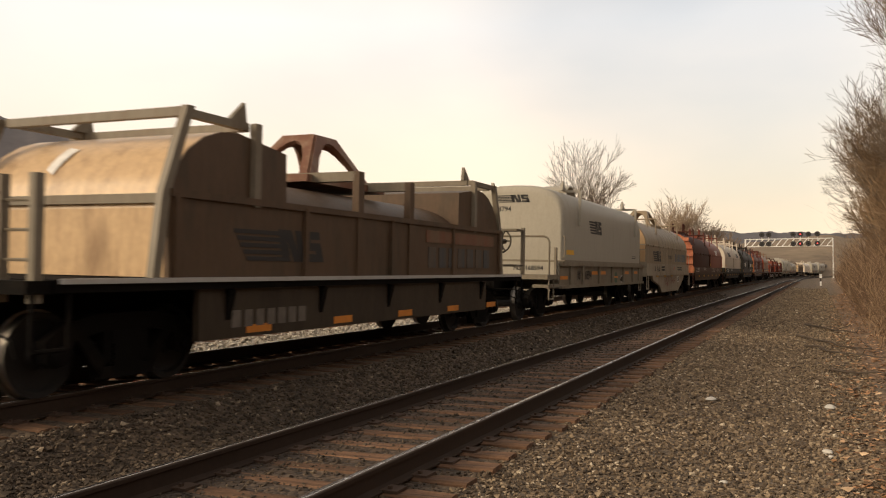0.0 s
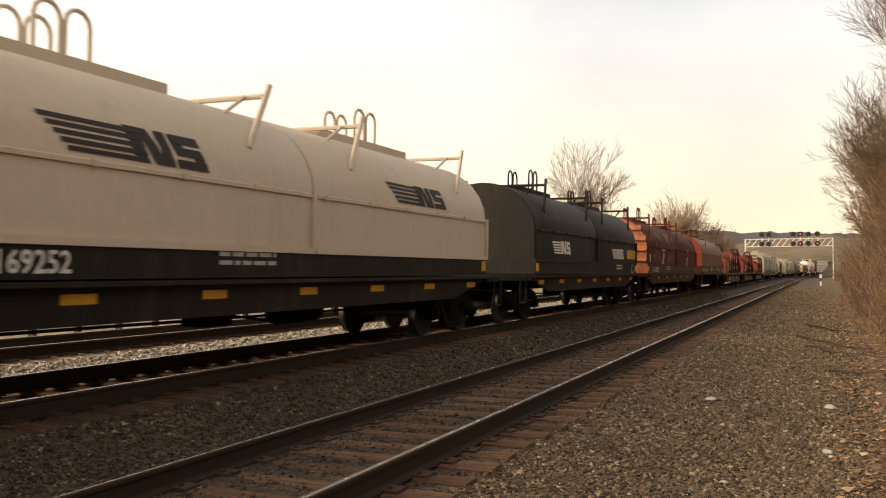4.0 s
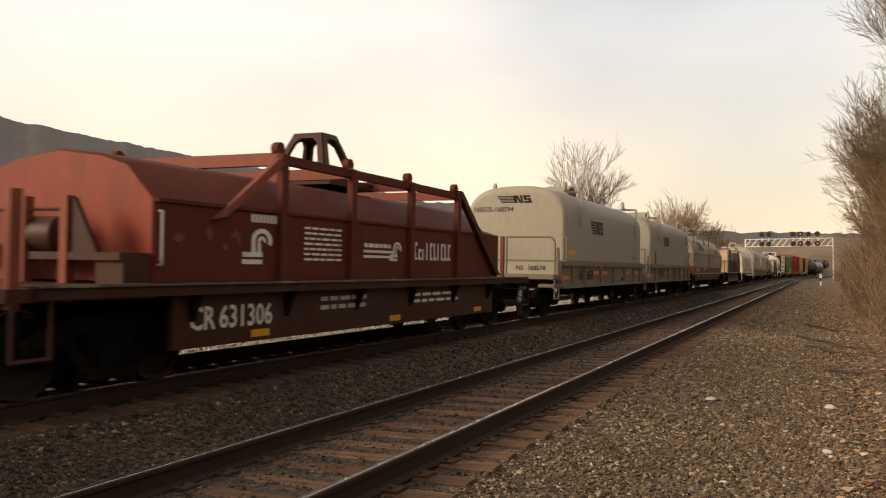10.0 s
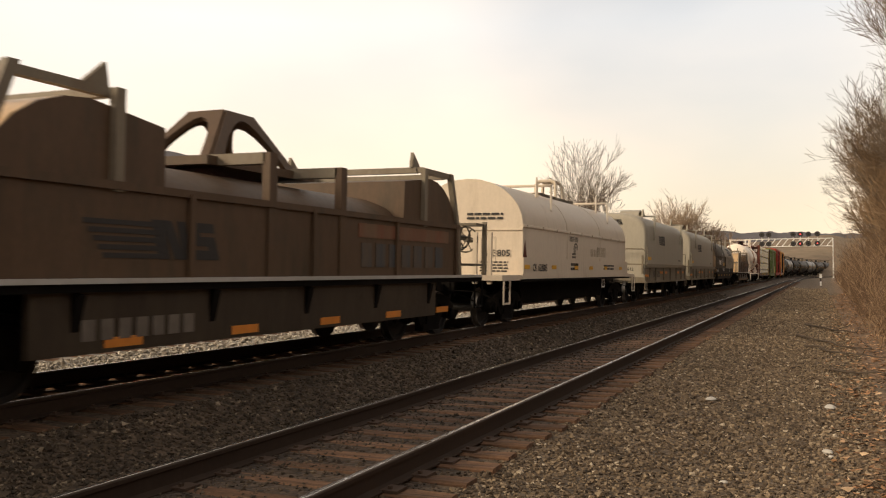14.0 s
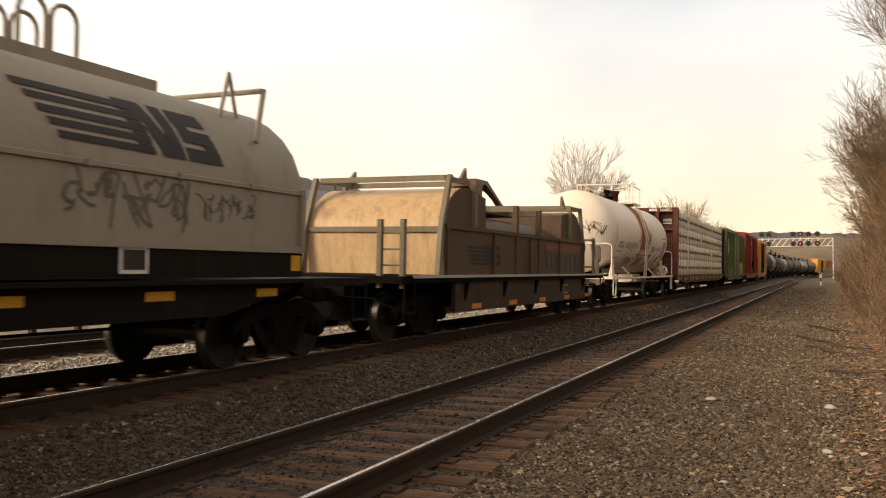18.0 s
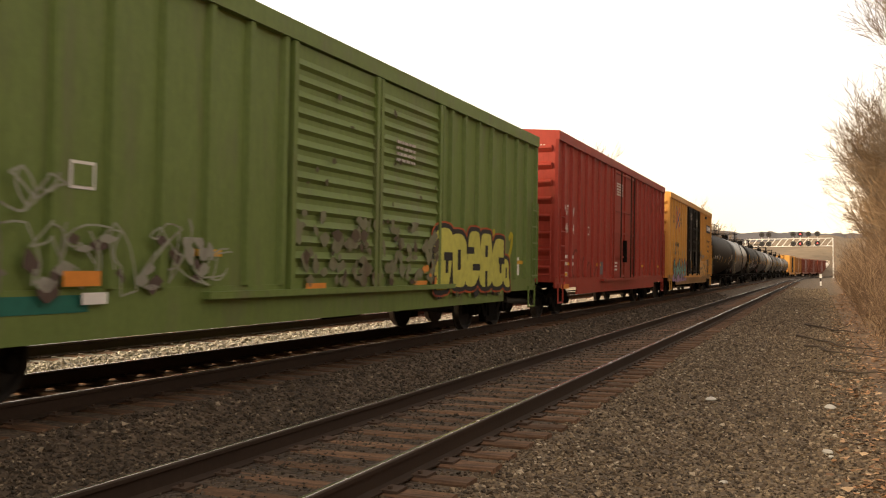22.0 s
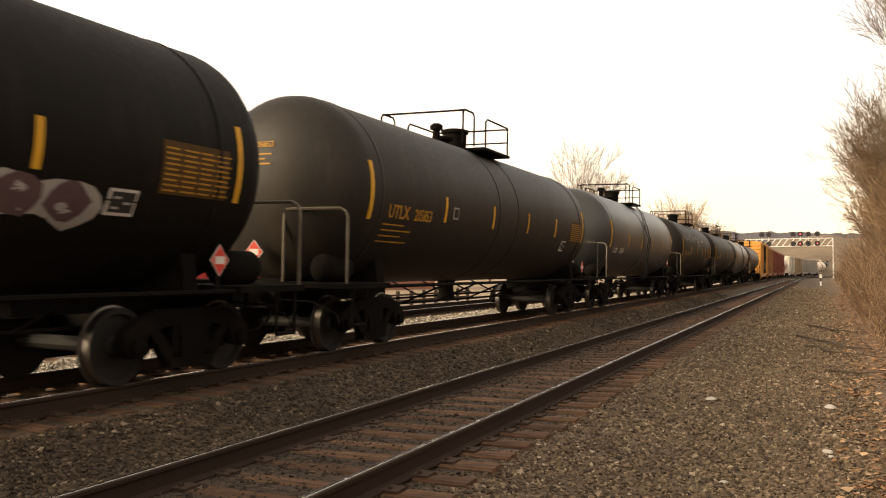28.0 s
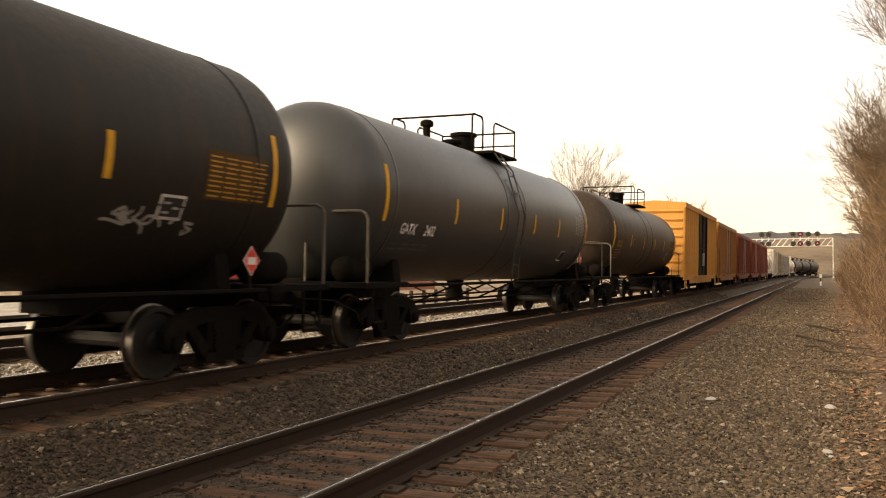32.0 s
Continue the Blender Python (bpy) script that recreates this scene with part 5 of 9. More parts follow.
def two_hood_car(n, bf, split, br, mats, frame_mat, label, number=None, ribbed=False, ink=None):
    """Two round hoods end to end on a low frame with a walkway."""
    car, f, r, y0, y1 = stage(n, "coil_car", label, "coil car", bf, br, "covered coil cars")
    ys = split - bf + y0
    running_gear(car, f, r, (f + 2.2, r - 2.2))
    ink = ink or M_WHITE
    part("side_sill", Shape().box(1.32, 1.42, y0, y1, 1.16, 1.52).box(-1.42, -1.32, y0, y1, 1.16, 1.52).box(-1.32, 1.32, y0, y0 + 0.08, 1.16, 1.52), M_SILLRUST if n == 14 else frame_mat, car)
    part("walkway", Shape().box(-1.52, 1.52, y0 - 0.25, y1 + 0.25, 1.09, 1.14), M_GALV if n == 14 else frame_mat, car)
    part("girder", Shape().prism([(y0 - 0.2, 1.08), (y1 + 0.2, 1.08), (y1 - 1.5, 0.72), (y0 + 1.5, 0.72)], 1.28, 1.36, "x").prism([(y0 - 0.2, 1.08), (y1 + 0.2, 1.08), (y1 - 1.5, 0.72), (y0 + 1.5, 0.72)], -1.36, -1.28, "x"), M_SILLBROWN if n in (4, 7, 14) else frame_mat, car)
    for k in range(7):
        y = y0 + 0.5 + k * (y1 - y0 - 1.4) / 6
        part("reflector", plate(1.362, y, y + 0.42, 0.92, 1.02), M_YELLOWMARK, car)
    part("end_reflector", plate(1.425, y0 + 0.06, y0 + 0.26, 1.24, 1.44), M_YELLOWMARK, car)
    part("end_reflector", plate(1.425, y1 - 0.26, y1 - 0.06, 1.24, 1.44), M_YELLOWMARK, car)
    for k, (a, b) in enumerate(((y0, ys - 0.02), (ys + 0.02, y1))):
        h = hood(car, a, b, 1.40, 1.52, 2.26, 3.42, mats[k], round_end=0.05)
        style = vee_bracket if (n == 14 or (n in (4, 19) and k == 1)) else slant_bracket
        bm = M_BRACKET if n == 14 else mats[k]
        style(h, a + 1.15, 1.40, 3.38, bm)
        style(h, b - {6: 0.8, 7: 0.95, 19: 0.85}.get(n, 1.27), 1.40, 3.38, bm)
        roof_walk_loops(h, (a + b) / 2 + 0.05, 3.42, mats[k], tall=0.62)
        part("rim_lip", Shape().box(1.38, 1.46, b - 0.07, b, 1.5, 2.3), mats[k], h)
        if ribbed and k == 0:
            # plate, sill face and ribs share the worn red with sun painted in
            part("end_plate", Shape().prism(arch(1.37, 1.52, 3.40, 2.26, 14), a - 0.012, a + 0.004), M_ENDREDSUN, h, "worn red ribbed end, painted sunlit")
            part("end_sill_face", Shape().box(-1.42, 1.42, a - 0.012, a + 0.004, 1.16, 1.52), M_ENDREDSUN, car)
            for j in range(4):
                z = 1.62 + j * 0.42
                w = 1.37 if z < 2.4 else 1.37 * math.sqrt(max(0.05, 1 - ((z - 2.26) / 1.14) ** 2)) - 0.02
                part("end_rib", Shape().prism([(a - 0.01, z - 0.03), (a - 0.11, z + 0.02), (a - 0.11, z + 0.05), (a - 0.05, z + 0.12), (a - 0.01, z + 0.22)], -w, w, "x"), M_ENDREDSUN, h)
    skin = arched(1.40, 2.26, 3.42)
    if n == 4:
        striped_emblem(car, skin, ys + 3.05, 2.26, 1.35, 0.34, M_WHITE)
        decal(car, "notice", [block(ys + 0.23, ys + 0.75, 1.60, 1.73)], skin, M_YELLOWMARK)
        words(car, "SPoilED BRAT", flat(1.425), ys + 1.25, 1.22, 0.31, M_CHALK, squeeze=0.98)
        words(car, "+", flat(1.425), ys + 3.75, 1.24, 0.26, M_CHALK)
        scribble(car, flat(1.425), ys + 4.1, ys + 5.9, 1.23, 1.46, M_CHALK, 41, 9, 0.022)
        scribble(car, skin, -3.6, -3.1, 2.05, 2.4, M_GREYMARK, 42, 3, 0.022)
    if n == 5:
        striped_emblem(car, skin, -4.4, 2.34, 2.2, 0.36, M_INK)
        striped_emblem(car, skin, 2.25, 2.36, 2.2, 0.34, M_INK)
        decal(car, "notice", [block(y0 + 0.25, y0 + 0.85, 1.62, 1.74)], skin, M_YELLOWMARK)
    if n == 6:
        striped_emblem(car, skin, 2.55, 1.66, 1.80, 0.34, M_WHITE)
        striped_emblem(car, skin, -4.4, 1.70, 1.75, 0.34, M_WHITE)
        decal(car, "notice", [block(4.96, 6.45, 1.68, 2.0)], skin, M_YELLOWMARK)
        decal(car, "inspection_board", [block(5.62, 6.03, 1.19, 1.48)], flat(1.425), M_WHITE)
        decal(car, "inspection_panel", [block(5.66, 5.99, 1.23, 1.44)], flat(1.43), M_INK)
        bars(car, 1.425, 3.2, 1.46, 2, M_WHITE, 0.9, 0.05, 0.05, 61)
    if n == 7:
        wheel_emblem(car, skin, -4.0, 1.58, 0.66, M_WHITE)
        decal(car, "road_name", [block(-4.02 + 0.115 * k, -3.935 + 0.115 * k, 2.13, 2.23) for k in range(7)], skin, M_WHITE)
        wheel_emblem(car, skin, 3.45, 1.54, 0.62, M_WHITE)
        decal(car, "road_name", [block(3.55 + 0.11 * k, 3.63 + 0.11 * k, 2.19, 2.34) for k in range(6)], skin, M_WHITE)
        scribble(car, skin, -6.2, -4.4, 1.65, 2.15, paint("chalk_tag", (0.24, 0.11, 0.085)), 71, 9, 0.03)
        scribble(car, skin, -2.6, -0.4, 1.62, 2.1, paint("chalk_tag", (0.24, 0.11, 0.085)), 72, 9, 0.025)
        peel = paint("peeled_paint", (0.20, 0.072, 0.047), dirt=(0.13, 0.035, 0.02), amt=0.5)
        flakes(car, skin, -5.0, -3.0, 2.35, 2.85, 16, peel, 73, 0.13)
        flakes(car, skin, -2.7, -0.5, 2.40, 2.85, 26, peel, 74, 0.20)
        flakes(car, skin, -6.8, -5.2, 2.3, 2.8, 8, peel, 75, 0.16)
        decal(car, "old_badge", [block(-7.0, -6.75, 1.62, 1.95)], skin, M_WHITE)
        words(car, "F80", -0.1, y0 - 0.02, 2.50, 0.17, M_WHITE, end=True)
        part("end_emblem", Shape().box(-0.05, 0.12, y0 - 0.125, y0 - 0.02, 2.92, 2.98).box(-0.05, 0.18, y0 - 0.125, y0 - 0.02, 3.02, 3.07).box(0.08, 0.18, y0 - 0.125, y0 - 0.02, 2.98, 3.02).box(0.0, 0.26, y0 - 0.125, y0 - 0.02, 3.10, 3.15), M_WHITE, car)
    if n == 14:
        striped_emblem(car, skin, -5.46, 2.46, 2.55, 0.52, M_INK)
        striped_emblem(car, skin, 3.0, 2.34, 1.4, 0.32, M_INK)
        decal(car, "notice", [block(y0 + 0.25, y0 + 0.9, 1.62, 1.75)], skin, M_YELLOWMARK)
        decal(car, "notice", [block(ys + 0.35, ys + 1.0, 1.60, 1.74)], skin, M_YELLOWMARK)
        part("end_sill_face", Shape().box(-1.42, 1.42, y0 - 0.03, y0, 1.16, 1.52), M_ROAN, car, "red-brown end sill")
        part("end_lower_sheet", Shape().box(-1.41, 1.41, y0 - 0.02, y0 + 0.06, 1.53, 2.24), M_WARMHOOD, car)
        part("end_ledge", Shape().prism([(y0 - 0.02, 2.24), (y0 - 0.07, 2.22), (y0 - 0.07, 2.26), (y0 + 0.04, 2.31), (y0 + 0.04, 2.24)], -1.42, 1.42, "x"), M_WARMHOOD, car)
        for k in range(5):
            part("end_stud", Shape().box(-1.12 + k * 0.56, -1.06 + k * 0.56, y0 - 0.075, y0 - 0.02, 2.13, 2.22), M_BRACKET, car)
    if n == 19:
        # end sheets lighter than the hood, the sun put into their browns
        part("end_upper_sheet", Shape().prism(arch(1.36, 2.26, 3.38, 2.262, 14), y0 - 0.012, y0 - 0.002), M_DIMSUNEND, car, "dark brown upper end sheet, painted sunlit")
        part("end_lower_sheet", Shape().box(-1.41, 1.41, y0 - 0.02, y0 - 0.002, 1.53, 2.26), M_DUSTSUNEND, car, "dusty brown lower end sheet, painted sunlit")
        part("end_sill_face", Shape().box(-1.42, 1.42, y0 - 0.022, y0, 1.16, 1.52), M_DIMSUNEND, car)
        part("end_ledge", Shape().box(-1.42, 1.42, y0 - 0.06, y0 - 0.004, 2.25, 2.28), M_DUSTSUNEND, car)
        end_emblem(car, y0 - 0.016, -0.34, 2.72, 1.0, 0.15, M_WHITE)
        striped_emblem(car, skin, -4.82, 1.72, 1.42, 0.32, M_WHITE)
        striped_emblem(car, skin, 1.35, 2.44, 2.60, 0.56, M_INK)
        decal(car, "inspection_board", [block(2.43, 2.82, 1.21, 1.49)], flat(1.425), M_WHITE)
        decal(car, "inspection_panel", [block(2.47, 2.78, 1.25, 1.45)], flat(1.43), M_INK)
        decal(car, "notice", [block(-2.05, -1.2, 1.66, 1.86)], skin, M_YELLOWMARK)
        scribble(car, skin, 1.7, 3.4, 1.64, 2.24, paint("dark_tag", (0.13, 0.12, 0.10)), 91, 9, 0.035)
        scribble(car, skin, 3.6, 4.7, 1.78, 2.15, paint("dark_tag", (0.13, 0.12, 0.10)), 95, 8, 0.02)
        scribble(car, skin, -6.1, -5.0, 1.68, 2.25, paint("grey_tag", (0.10, 0.10, 0.095)), 92, 7, 0.03)
        scribble(car, skin, -2.5, -2.25, 1.6, 2.6, M_WHITE, 93, 3, 0.04, name="paint_run")
        scribble(car, flat(1.425), -2.7, -1.2, 1.22, 1.46, M_GALV, 94, 9, 0.025)
    end_platform(car, y0, f + 0.6, 1.14, frame_mat, rails=False, d=-1)
    end_platform(car, y1, r - 0.6, 1.14, frame_mat, rails=False, d=1)
    rod(car, [(1.44, f + 1.2, 1.10), (1.44, f + 1.2, 0.55), (1.44, f + 1.6, 0.55), (1.44, f + 1.6, 1.10)], 0.022, M_DARK, "stirrup_step")
    if number:
        words(car, number, 1.425, y0 + (0.98 if n == 19 else 1.68), 1.22, 0.29, ink, squeeze=0.8 if n == 19 else 0.95)
        words(car, "NS" if n in (5, 19) else "CR", 1.425, y0 + (0.52 if n == 19 else 1.12), 1.22, 0.29, ink, squeeze=0.9)
        bars(car, 1.422, y0 + 4.6, 1.46, 2, M_GALV, 1.1, 0.05, 0.05, n)
        if n == 19:
            words(car, "NS", 0.0, y0 - 0.03, 1.53, 0.13, ink, end=True)
            words(car, number, 0.30, y0 - 0.03, 1.53, 0.13, ink, end=True)
            bars(car, 0.52, y0 - 0.024, 1.43, 4, M_GALV, 0.5, 0.02, 0.025, 191, end=True)
        else:
            words(car, number, 0.35, y0 - (0.034 if n == 14 else 0.014), 1.24, 0.20, ink, end=True)
            words(car, "NS" if n == 5 else "CR", 0.04, y0 - (0.034 if n == 14 else 0.014), 1.24, 0.20, ink, end=True)
    return car


def cradle_car(n, bf, br, label, initials=True):
    """Open-framed coil car: sheet sides, rounded end covers and a low saddle cover, under an angle-iron frame."""
    car, f, r, y0, y1 = stage(n, "coil_car", label, "coil car", bf, br, "framed coil cars")
    running_gear(car, f, r, (f + 2.2, r - 2.2), sill=False)
    part("center_sill", Shape().box(-0.35, 0.35, f + 0.6, r - 0.6, 0.45, 1.0), M_DARK, car)
    part("deck", Shape().box(-1.52, 1.52, f + 0.9, r - 0.9, 1.04, 1.16), M_DARK, car)
    part("deck_edge", Shape().box(1.50, 1.56, f + 0.9, r - 0.9, 1.12, 1.17), M_GALV, car)
    yl, yr = f + 2.85, r - 2.85
    for sx in (1, -1):
        part("girder", Shape().box(sx * 1.40 - 0.04, sx * 1.40 + 0.04, yl, yr, 0.46, 1.04), M_GRIMYSHADE, car)
    for k in range(5):
        y = yl + 0.5 + k * (yr - yl - 0.8) / 4
        part("girder_rib", Shape().prism([(1.40, 0.5), (1.52, 1.02), (1.40, 1.04)], y - 0.05, y + 0.05), M_DARK, car)
        part("reflector", plate(1.442, y + 0.35, y + 0.85, 0.50, 0.60), M_ORANGEMARK, car)
    if initials:
        for k in range(7):
            part("reporting_mark", plate(1.445, y0 + 1.12 + 0.23 * k, y0 + 1.28 + 0.23 * k, 0.58, 0.78), M_GREYMARK, car)
    cover = part("side_sheet", Shape().box(1.44, 1.49, y0, y1, 1.17, 2.06).box(-1.49, -1.44, y0, y1, 1.17, 2.06), M_TAN, car)
    part("side_rail", Shape().box(1.43, 1.53, y0, y1, 2.02, 2.10).box(-1.53, -1.43, y0, y1, 2.02, 2.10), M_TAN, cover)
    for k in range(5):
        y = y0 + 0.05 + k * (y1 - y0 - 0.2) / 4
        part("post", Shape().box(1.47, 1.54, y, y + 0.08, 1.17, 2.06), M_TAN, cover)
    for a, d in ((y0, 1), (y1, -1)):
        prof = [(a, 1.17), (a, 1.9)]
        for k in range(7):
            t = k / 6 * math.pi / 2
            prof.append((a + d * (1.15 - 1.15 * math.cos(t)), 1.9 + 0.95 * math.sin(t)))
        prof += [(a + d * 2.15, 2.72), (a + d * 2.2, 1.17)]
        # the end towards the sun takes the tan with light painted in
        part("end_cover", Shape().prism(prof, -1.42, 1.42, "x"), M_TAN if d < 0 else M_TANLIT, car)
        ck = Shape().prism([(p[0] + d * 0.004, p[1]) for p in prof], 1.42, 1.445, "x")
        part("cheek", ck, M_TAN, car)
    sad = arch(1.35, 1.17, 2.50, 1.95, 12)
    part("saddle_cover", Shape().prism(sad, y0 + 2.1, y1 - 2.1), M_TAN, car)
    part("frame_band", Shape().box(-1.46, 1.46, y0 - 0.05, y0 + 0.02, 1.95, 2.05), M_CREAMBODY, car)
    for sx in (1, -1):
        part("frame_rail", Shape().box(sx * 1.30 - 0.05, sx * 1.30 + 0.05, y0 + 0.30, y0 + 1.50, 2.93, 3.02), M_CREAMBODY, car)
        part("frame_rail", Shape().box(sx * 1.40 - 0.05, sx * 1.40 + 0.05, y1 - 1.50, y1 - 0.30, 2.93, 3.02), M_CREAMBODY, car)
        for a, d in ((y0, 1), (y1, -1)):
            part("frame_leg", Shape().prism([(a - d * 0.23, 1.17), (a - d * 0.11, 1.17), (a + d * 0.01, 2.06), (a + d * 0.36, 3.02), (a + d * 0.24, 3.02), (a - d * 0.11, 2.06)], sx * 1.44 - 0.04, sx * 1.44 + 0.05, "x"), M_CREAMBODY, car)
            part("guide_fin", Shape().prism([(a + d * 1.20, 3.02), (a + d * 1.55, 3.02), (a + d * 1.50, 3.28)], sx * 1.25 - 0.03, sx * 1.25 + 0.03, "x"), M_CREAMBODY, car)
        for y in (y0 + 1.47, y1 - 1.47):
            part("frame_post", Shape().box(sx * 1.47 - 0.04, sx * 1.47 + 0.05, y - 0.06, y + 0.06, 2.0, 3.0), M_CREAMBODY, car)
    for y in (y0 + 0.34, y0 + 1.47, y1 - 1.47, y1 - 0.34):
        part("frame_crosspiece", Shape().box(-1.34, 1.34, y - 0.05, y + 0.05, 2.92, 3.02), M_CREAMBODY, car)
    for y in (y0 + 3.98, y0 + 5.68):
        for sx in (1, -1):
            part("middle_post", Shape().box(sx * 1.46 - 0.05, sx * 1.46 + 0.06, y - 0.08, y + 0.08, 1.17, 2.70), M_TAN, car)
        part("middle_crosspiece", Shape().box(-1.44, 1.44, y - 0.08, y + 0.08, 2.56, 2.70), M_CREAMBODY, car)
    portal(car, (y0 + y1) / 2 - 0.1, 2.72, M_RUSTY if n == 1 else M_TAN, 0.66, 1.0)
    end_platform(car, y0, f + 0.6, 1.15, M_DARK, rails=False, d=-1)
    end_platform(car, y1, r - 0.6, 1.15, M_DARK, rails=False, d=1)
    for x in (1.38, 0.95):
        part("ladder_post", Shape().box(x - 0.04, x + 0.04, f + 0.70, f + 0.80, 0.95, 2.1), M_CREAMBODY, car)
    ladder(car, f + 0.75, 0.98, 1.36, 1.2, 2.0, 3, M_CREAMBODY, along_x=True)
    bw = r - 1.9 if n == 20 else r - 0.66
    brake_wheel(car, 0.92, bw, 1.93, M_BRACKET)
    part("brake_housing", Shape().box(0.80, 1.04, bw - 0.22, bw - 0.08, 1.72, 2.14), M_BRACKET, car)
    part("brake_step", Shape().box(0.5, 1.45, bw - 0.29, bw + 0.11, 1.34, 1.39), M_BRACKET, car)
    part("brake_stand", Shape().box(1.31, 1.39, bw + 0.38, bw + 0.46, 1.16, 2.25), M_CREAMBODY, car)
    part("brake_stand_arm", Shape().box(0.90, 1.35, bw - 0.06, bw + 0.44, 2.16, 2.21), M_CREAMBODY, car)
    if n == 20:
        part("end_post", Shape().box(1.30, 1.40, r - 1.02, r - 0.92, 1.16, 2.04), M_CREAMBODY, car)
        rod(car, [(1.40, r - 0.97, 1.98), (1.40, r - 0.80, 1.98), (1.40, r - 0.80, 1.55), (1.40, r - 0.97, 1.55)], 0.014, M_DARK)
        decal(car, "inspection_outline", [block(3.13, 3.62, 0.65, 0.67), block(3.13, 3.62, 0.86, 0.88), block(3.13, 3.15, 0.67, 0.86), block(3.60, 3.62, 0.67, 0.86), block(3.36, 3.38, 0.67, 0.86), block(3.15, 3.36, 0.76, 0.775)], flat(1.442), M_GALV, rows=1)
    striped_emblem(car, flat(1.492), y0 + 1.04, 1.36, 1.90, 0.40, M_INK)
    if n == 1:
        ps = Shape()
        row = lambda x, d: (x, y0 + 1.15 - 1.165 * math.cos(radians(d)), 1.9 + 0.965 * math.sin(radians(d)))
        ps.add([row(-0.31 - 0.13 * e + (0.10 - 0.06 * e) * q / 4, 24.4 + 4.3 * e + (24.0 - 1.5 * e) * q / 4) for q in range(5) for e in (0, 1)], [(2 * q, 2 * q + 1, 2 * q + 3, 2 * q + 2) for q in range(4)])
        part("pasted_sheet", ps, M_WHITE, car, "torn white sheet stuck on the end cover")
    for k in range(7):
        part("old_letter", plate(1.496, 1.45 + k * 0.44, 1.76 + k * 0.44, 1.30, 1.66), paint("old_blue", (0.060, 0.064, 0.068), dirt=(0.12, 0.085, 0.055), amt=0.6), car)
    part("old_stripe", plate(1.495, 1.35, 4.65, 1.74, 1.95), paint("faded_red", (0.17, 0.065, 0.038), dirt=(0.16, 0.10, 0.062), amt=0.85), car)
    return car


def shield_car(n, bf, br, label, number):
    """Slope-shouldered steel cover under a raised lifting frame."""
    car, f, r, y0, y1 = stage(n, "coil_car", label, "coil car", bf, br, "red framed coil cars")
    running_gear(car, f, r, (f + 2.2, r - 2.2), sill=False)
    part("center_sill", Shape().box(-0.35, 0.35, f + 0.6, r - 0.6, 0.4, 1.0), M_DARK, car)
    part("deck", Shape().box(-1.50, 1.50, f + 0.9, r - 0.9, 0.98, 1.10), M_MAROON, car)
    part("deck_edge", Shape().box(1.48, 1.54, f + 0.9, r - 0.9, 1.088, 1.116), M_BRACKET, car)
    yl, yr = f + 2.75, r - 2.7
    for sx in (1, -1):
        part("girder", Shape().box(sx * 1.30 - 0.04, sx * 1.30 + 0.04, yl, yr, 0.38, 1.0), M_MAROON, car)
    for k in range(6):
        y = yl + 0.3 + k * (yr - yl - 0.6) / 5
        part("girder_rib", Shape().prism([(1.30, 0.55), (1.47, 0.98), (1.30, 1.0)], y - 0.05, y + 0.05), M_DARK, car)
        if k % 2:
            part("reflector", plate(1.342, y - 0.75, y - 0.38, 0.43, 0.52), M_YELLOWMARK, car)
    cover = Shape()
    prof = [(1.40, 1.12), (1.40, 1.99), (1.03, 2.38), (0.65, 2.49), (0.0, 2.57), (-0.65, 2.49), (-1.03, 2.38), (-1.40, 1.99), (-1.40, 1.12)]
    cover.loft([[(x * 0.985, y0, z if z < 2.2 else z - 0.05) for x, z in prof], [(x, y0 + 0.06, z) for x, z in prof], [(x, y0 + 9.5, z) for x, z in prof], [(x, y0 + 10.25, min(z, 2.1)) for x, z in prof]])
    h = part("hood", cover, M_BROWN, car)
    # hood's oxide again, brightened so the end looks sunlit
    part("end_sheet", Shape().prism([(x * 0.97, z - 0.03 if z > 2 else z) for x, z in prof], y0 - 0.012, y0 + 0.004), M_SUNORANGE, h, "sunlit orange-red end sheet")
    part("seam", Shape().box(1.39, 1.43, y0, y0 + 9.5, 1.96, 2.0), M_BROWN, h)
    for k in range(5):
        if k == 0 and n != 10:
            continue
        y = y0 + (0.15, 2.2, 3.96, 5.93, 7.92)[k]
        for sx in (1, -1):
            part("frame_post", Shape().box(sx * 1.43 - 0.04, sx * 1.43 + 0.05, y - 0.07, y + 0.07, 1.12, 2.72), M_BROWN, car)
        # crosspieces in a lighter oxide than the posts, sunlight painted in
        part("frame_crosspiece", Shape().box(-1.42, 1.42, y - 0.06, y + 0.06, 2.58, 2.74), M_ROAN, car)
        for sx in (1, -1):
            part("lug", Shape().lathe([(-0.05, 0.09), (0.05, 0.09)], (sx * 1.35, y, 2.79), "x", 12), M_BROWN, car)
    for sx in (1, -1):
        part("frame_rail", Shape().box(sx * 1.38 - 0.05, sx * 1.38 + 0.05, y0 + (0.15 if n == 10 else 2.2), y0 + 7.95, 2.60, 2.72), M_BROWN, car)
        # front brace likewise lighter, carrying the sun in its colour
        part("brace", Shape().prism([(y0 + 0.85, 1.82), (y0 + 1.05, 1.86), (y0 + 2.2, 2.60), (y0 + 2.08, 2.66)], sx * 1.44 - 0.03, sx * 1.44 + 0.04, "x"), M_ROAN, car)
        part("brace", Shape().prism([(y0 + 9.95, 1.15), (y0 + 10.18, 1.15), (y0 + 8.05, 2.75), (y0 + 7.83, 2.75)], sx * 1.44 - 0.05, sx * 1.44 + 0.05, "x"), M_MAROON, car)
    portal(car, (y0 + y1) / 2 - {9: 0.75, 10: 0.65, 11: 0.42}[n], 2.74, M_MAROON, 0.72, 0.55, True)
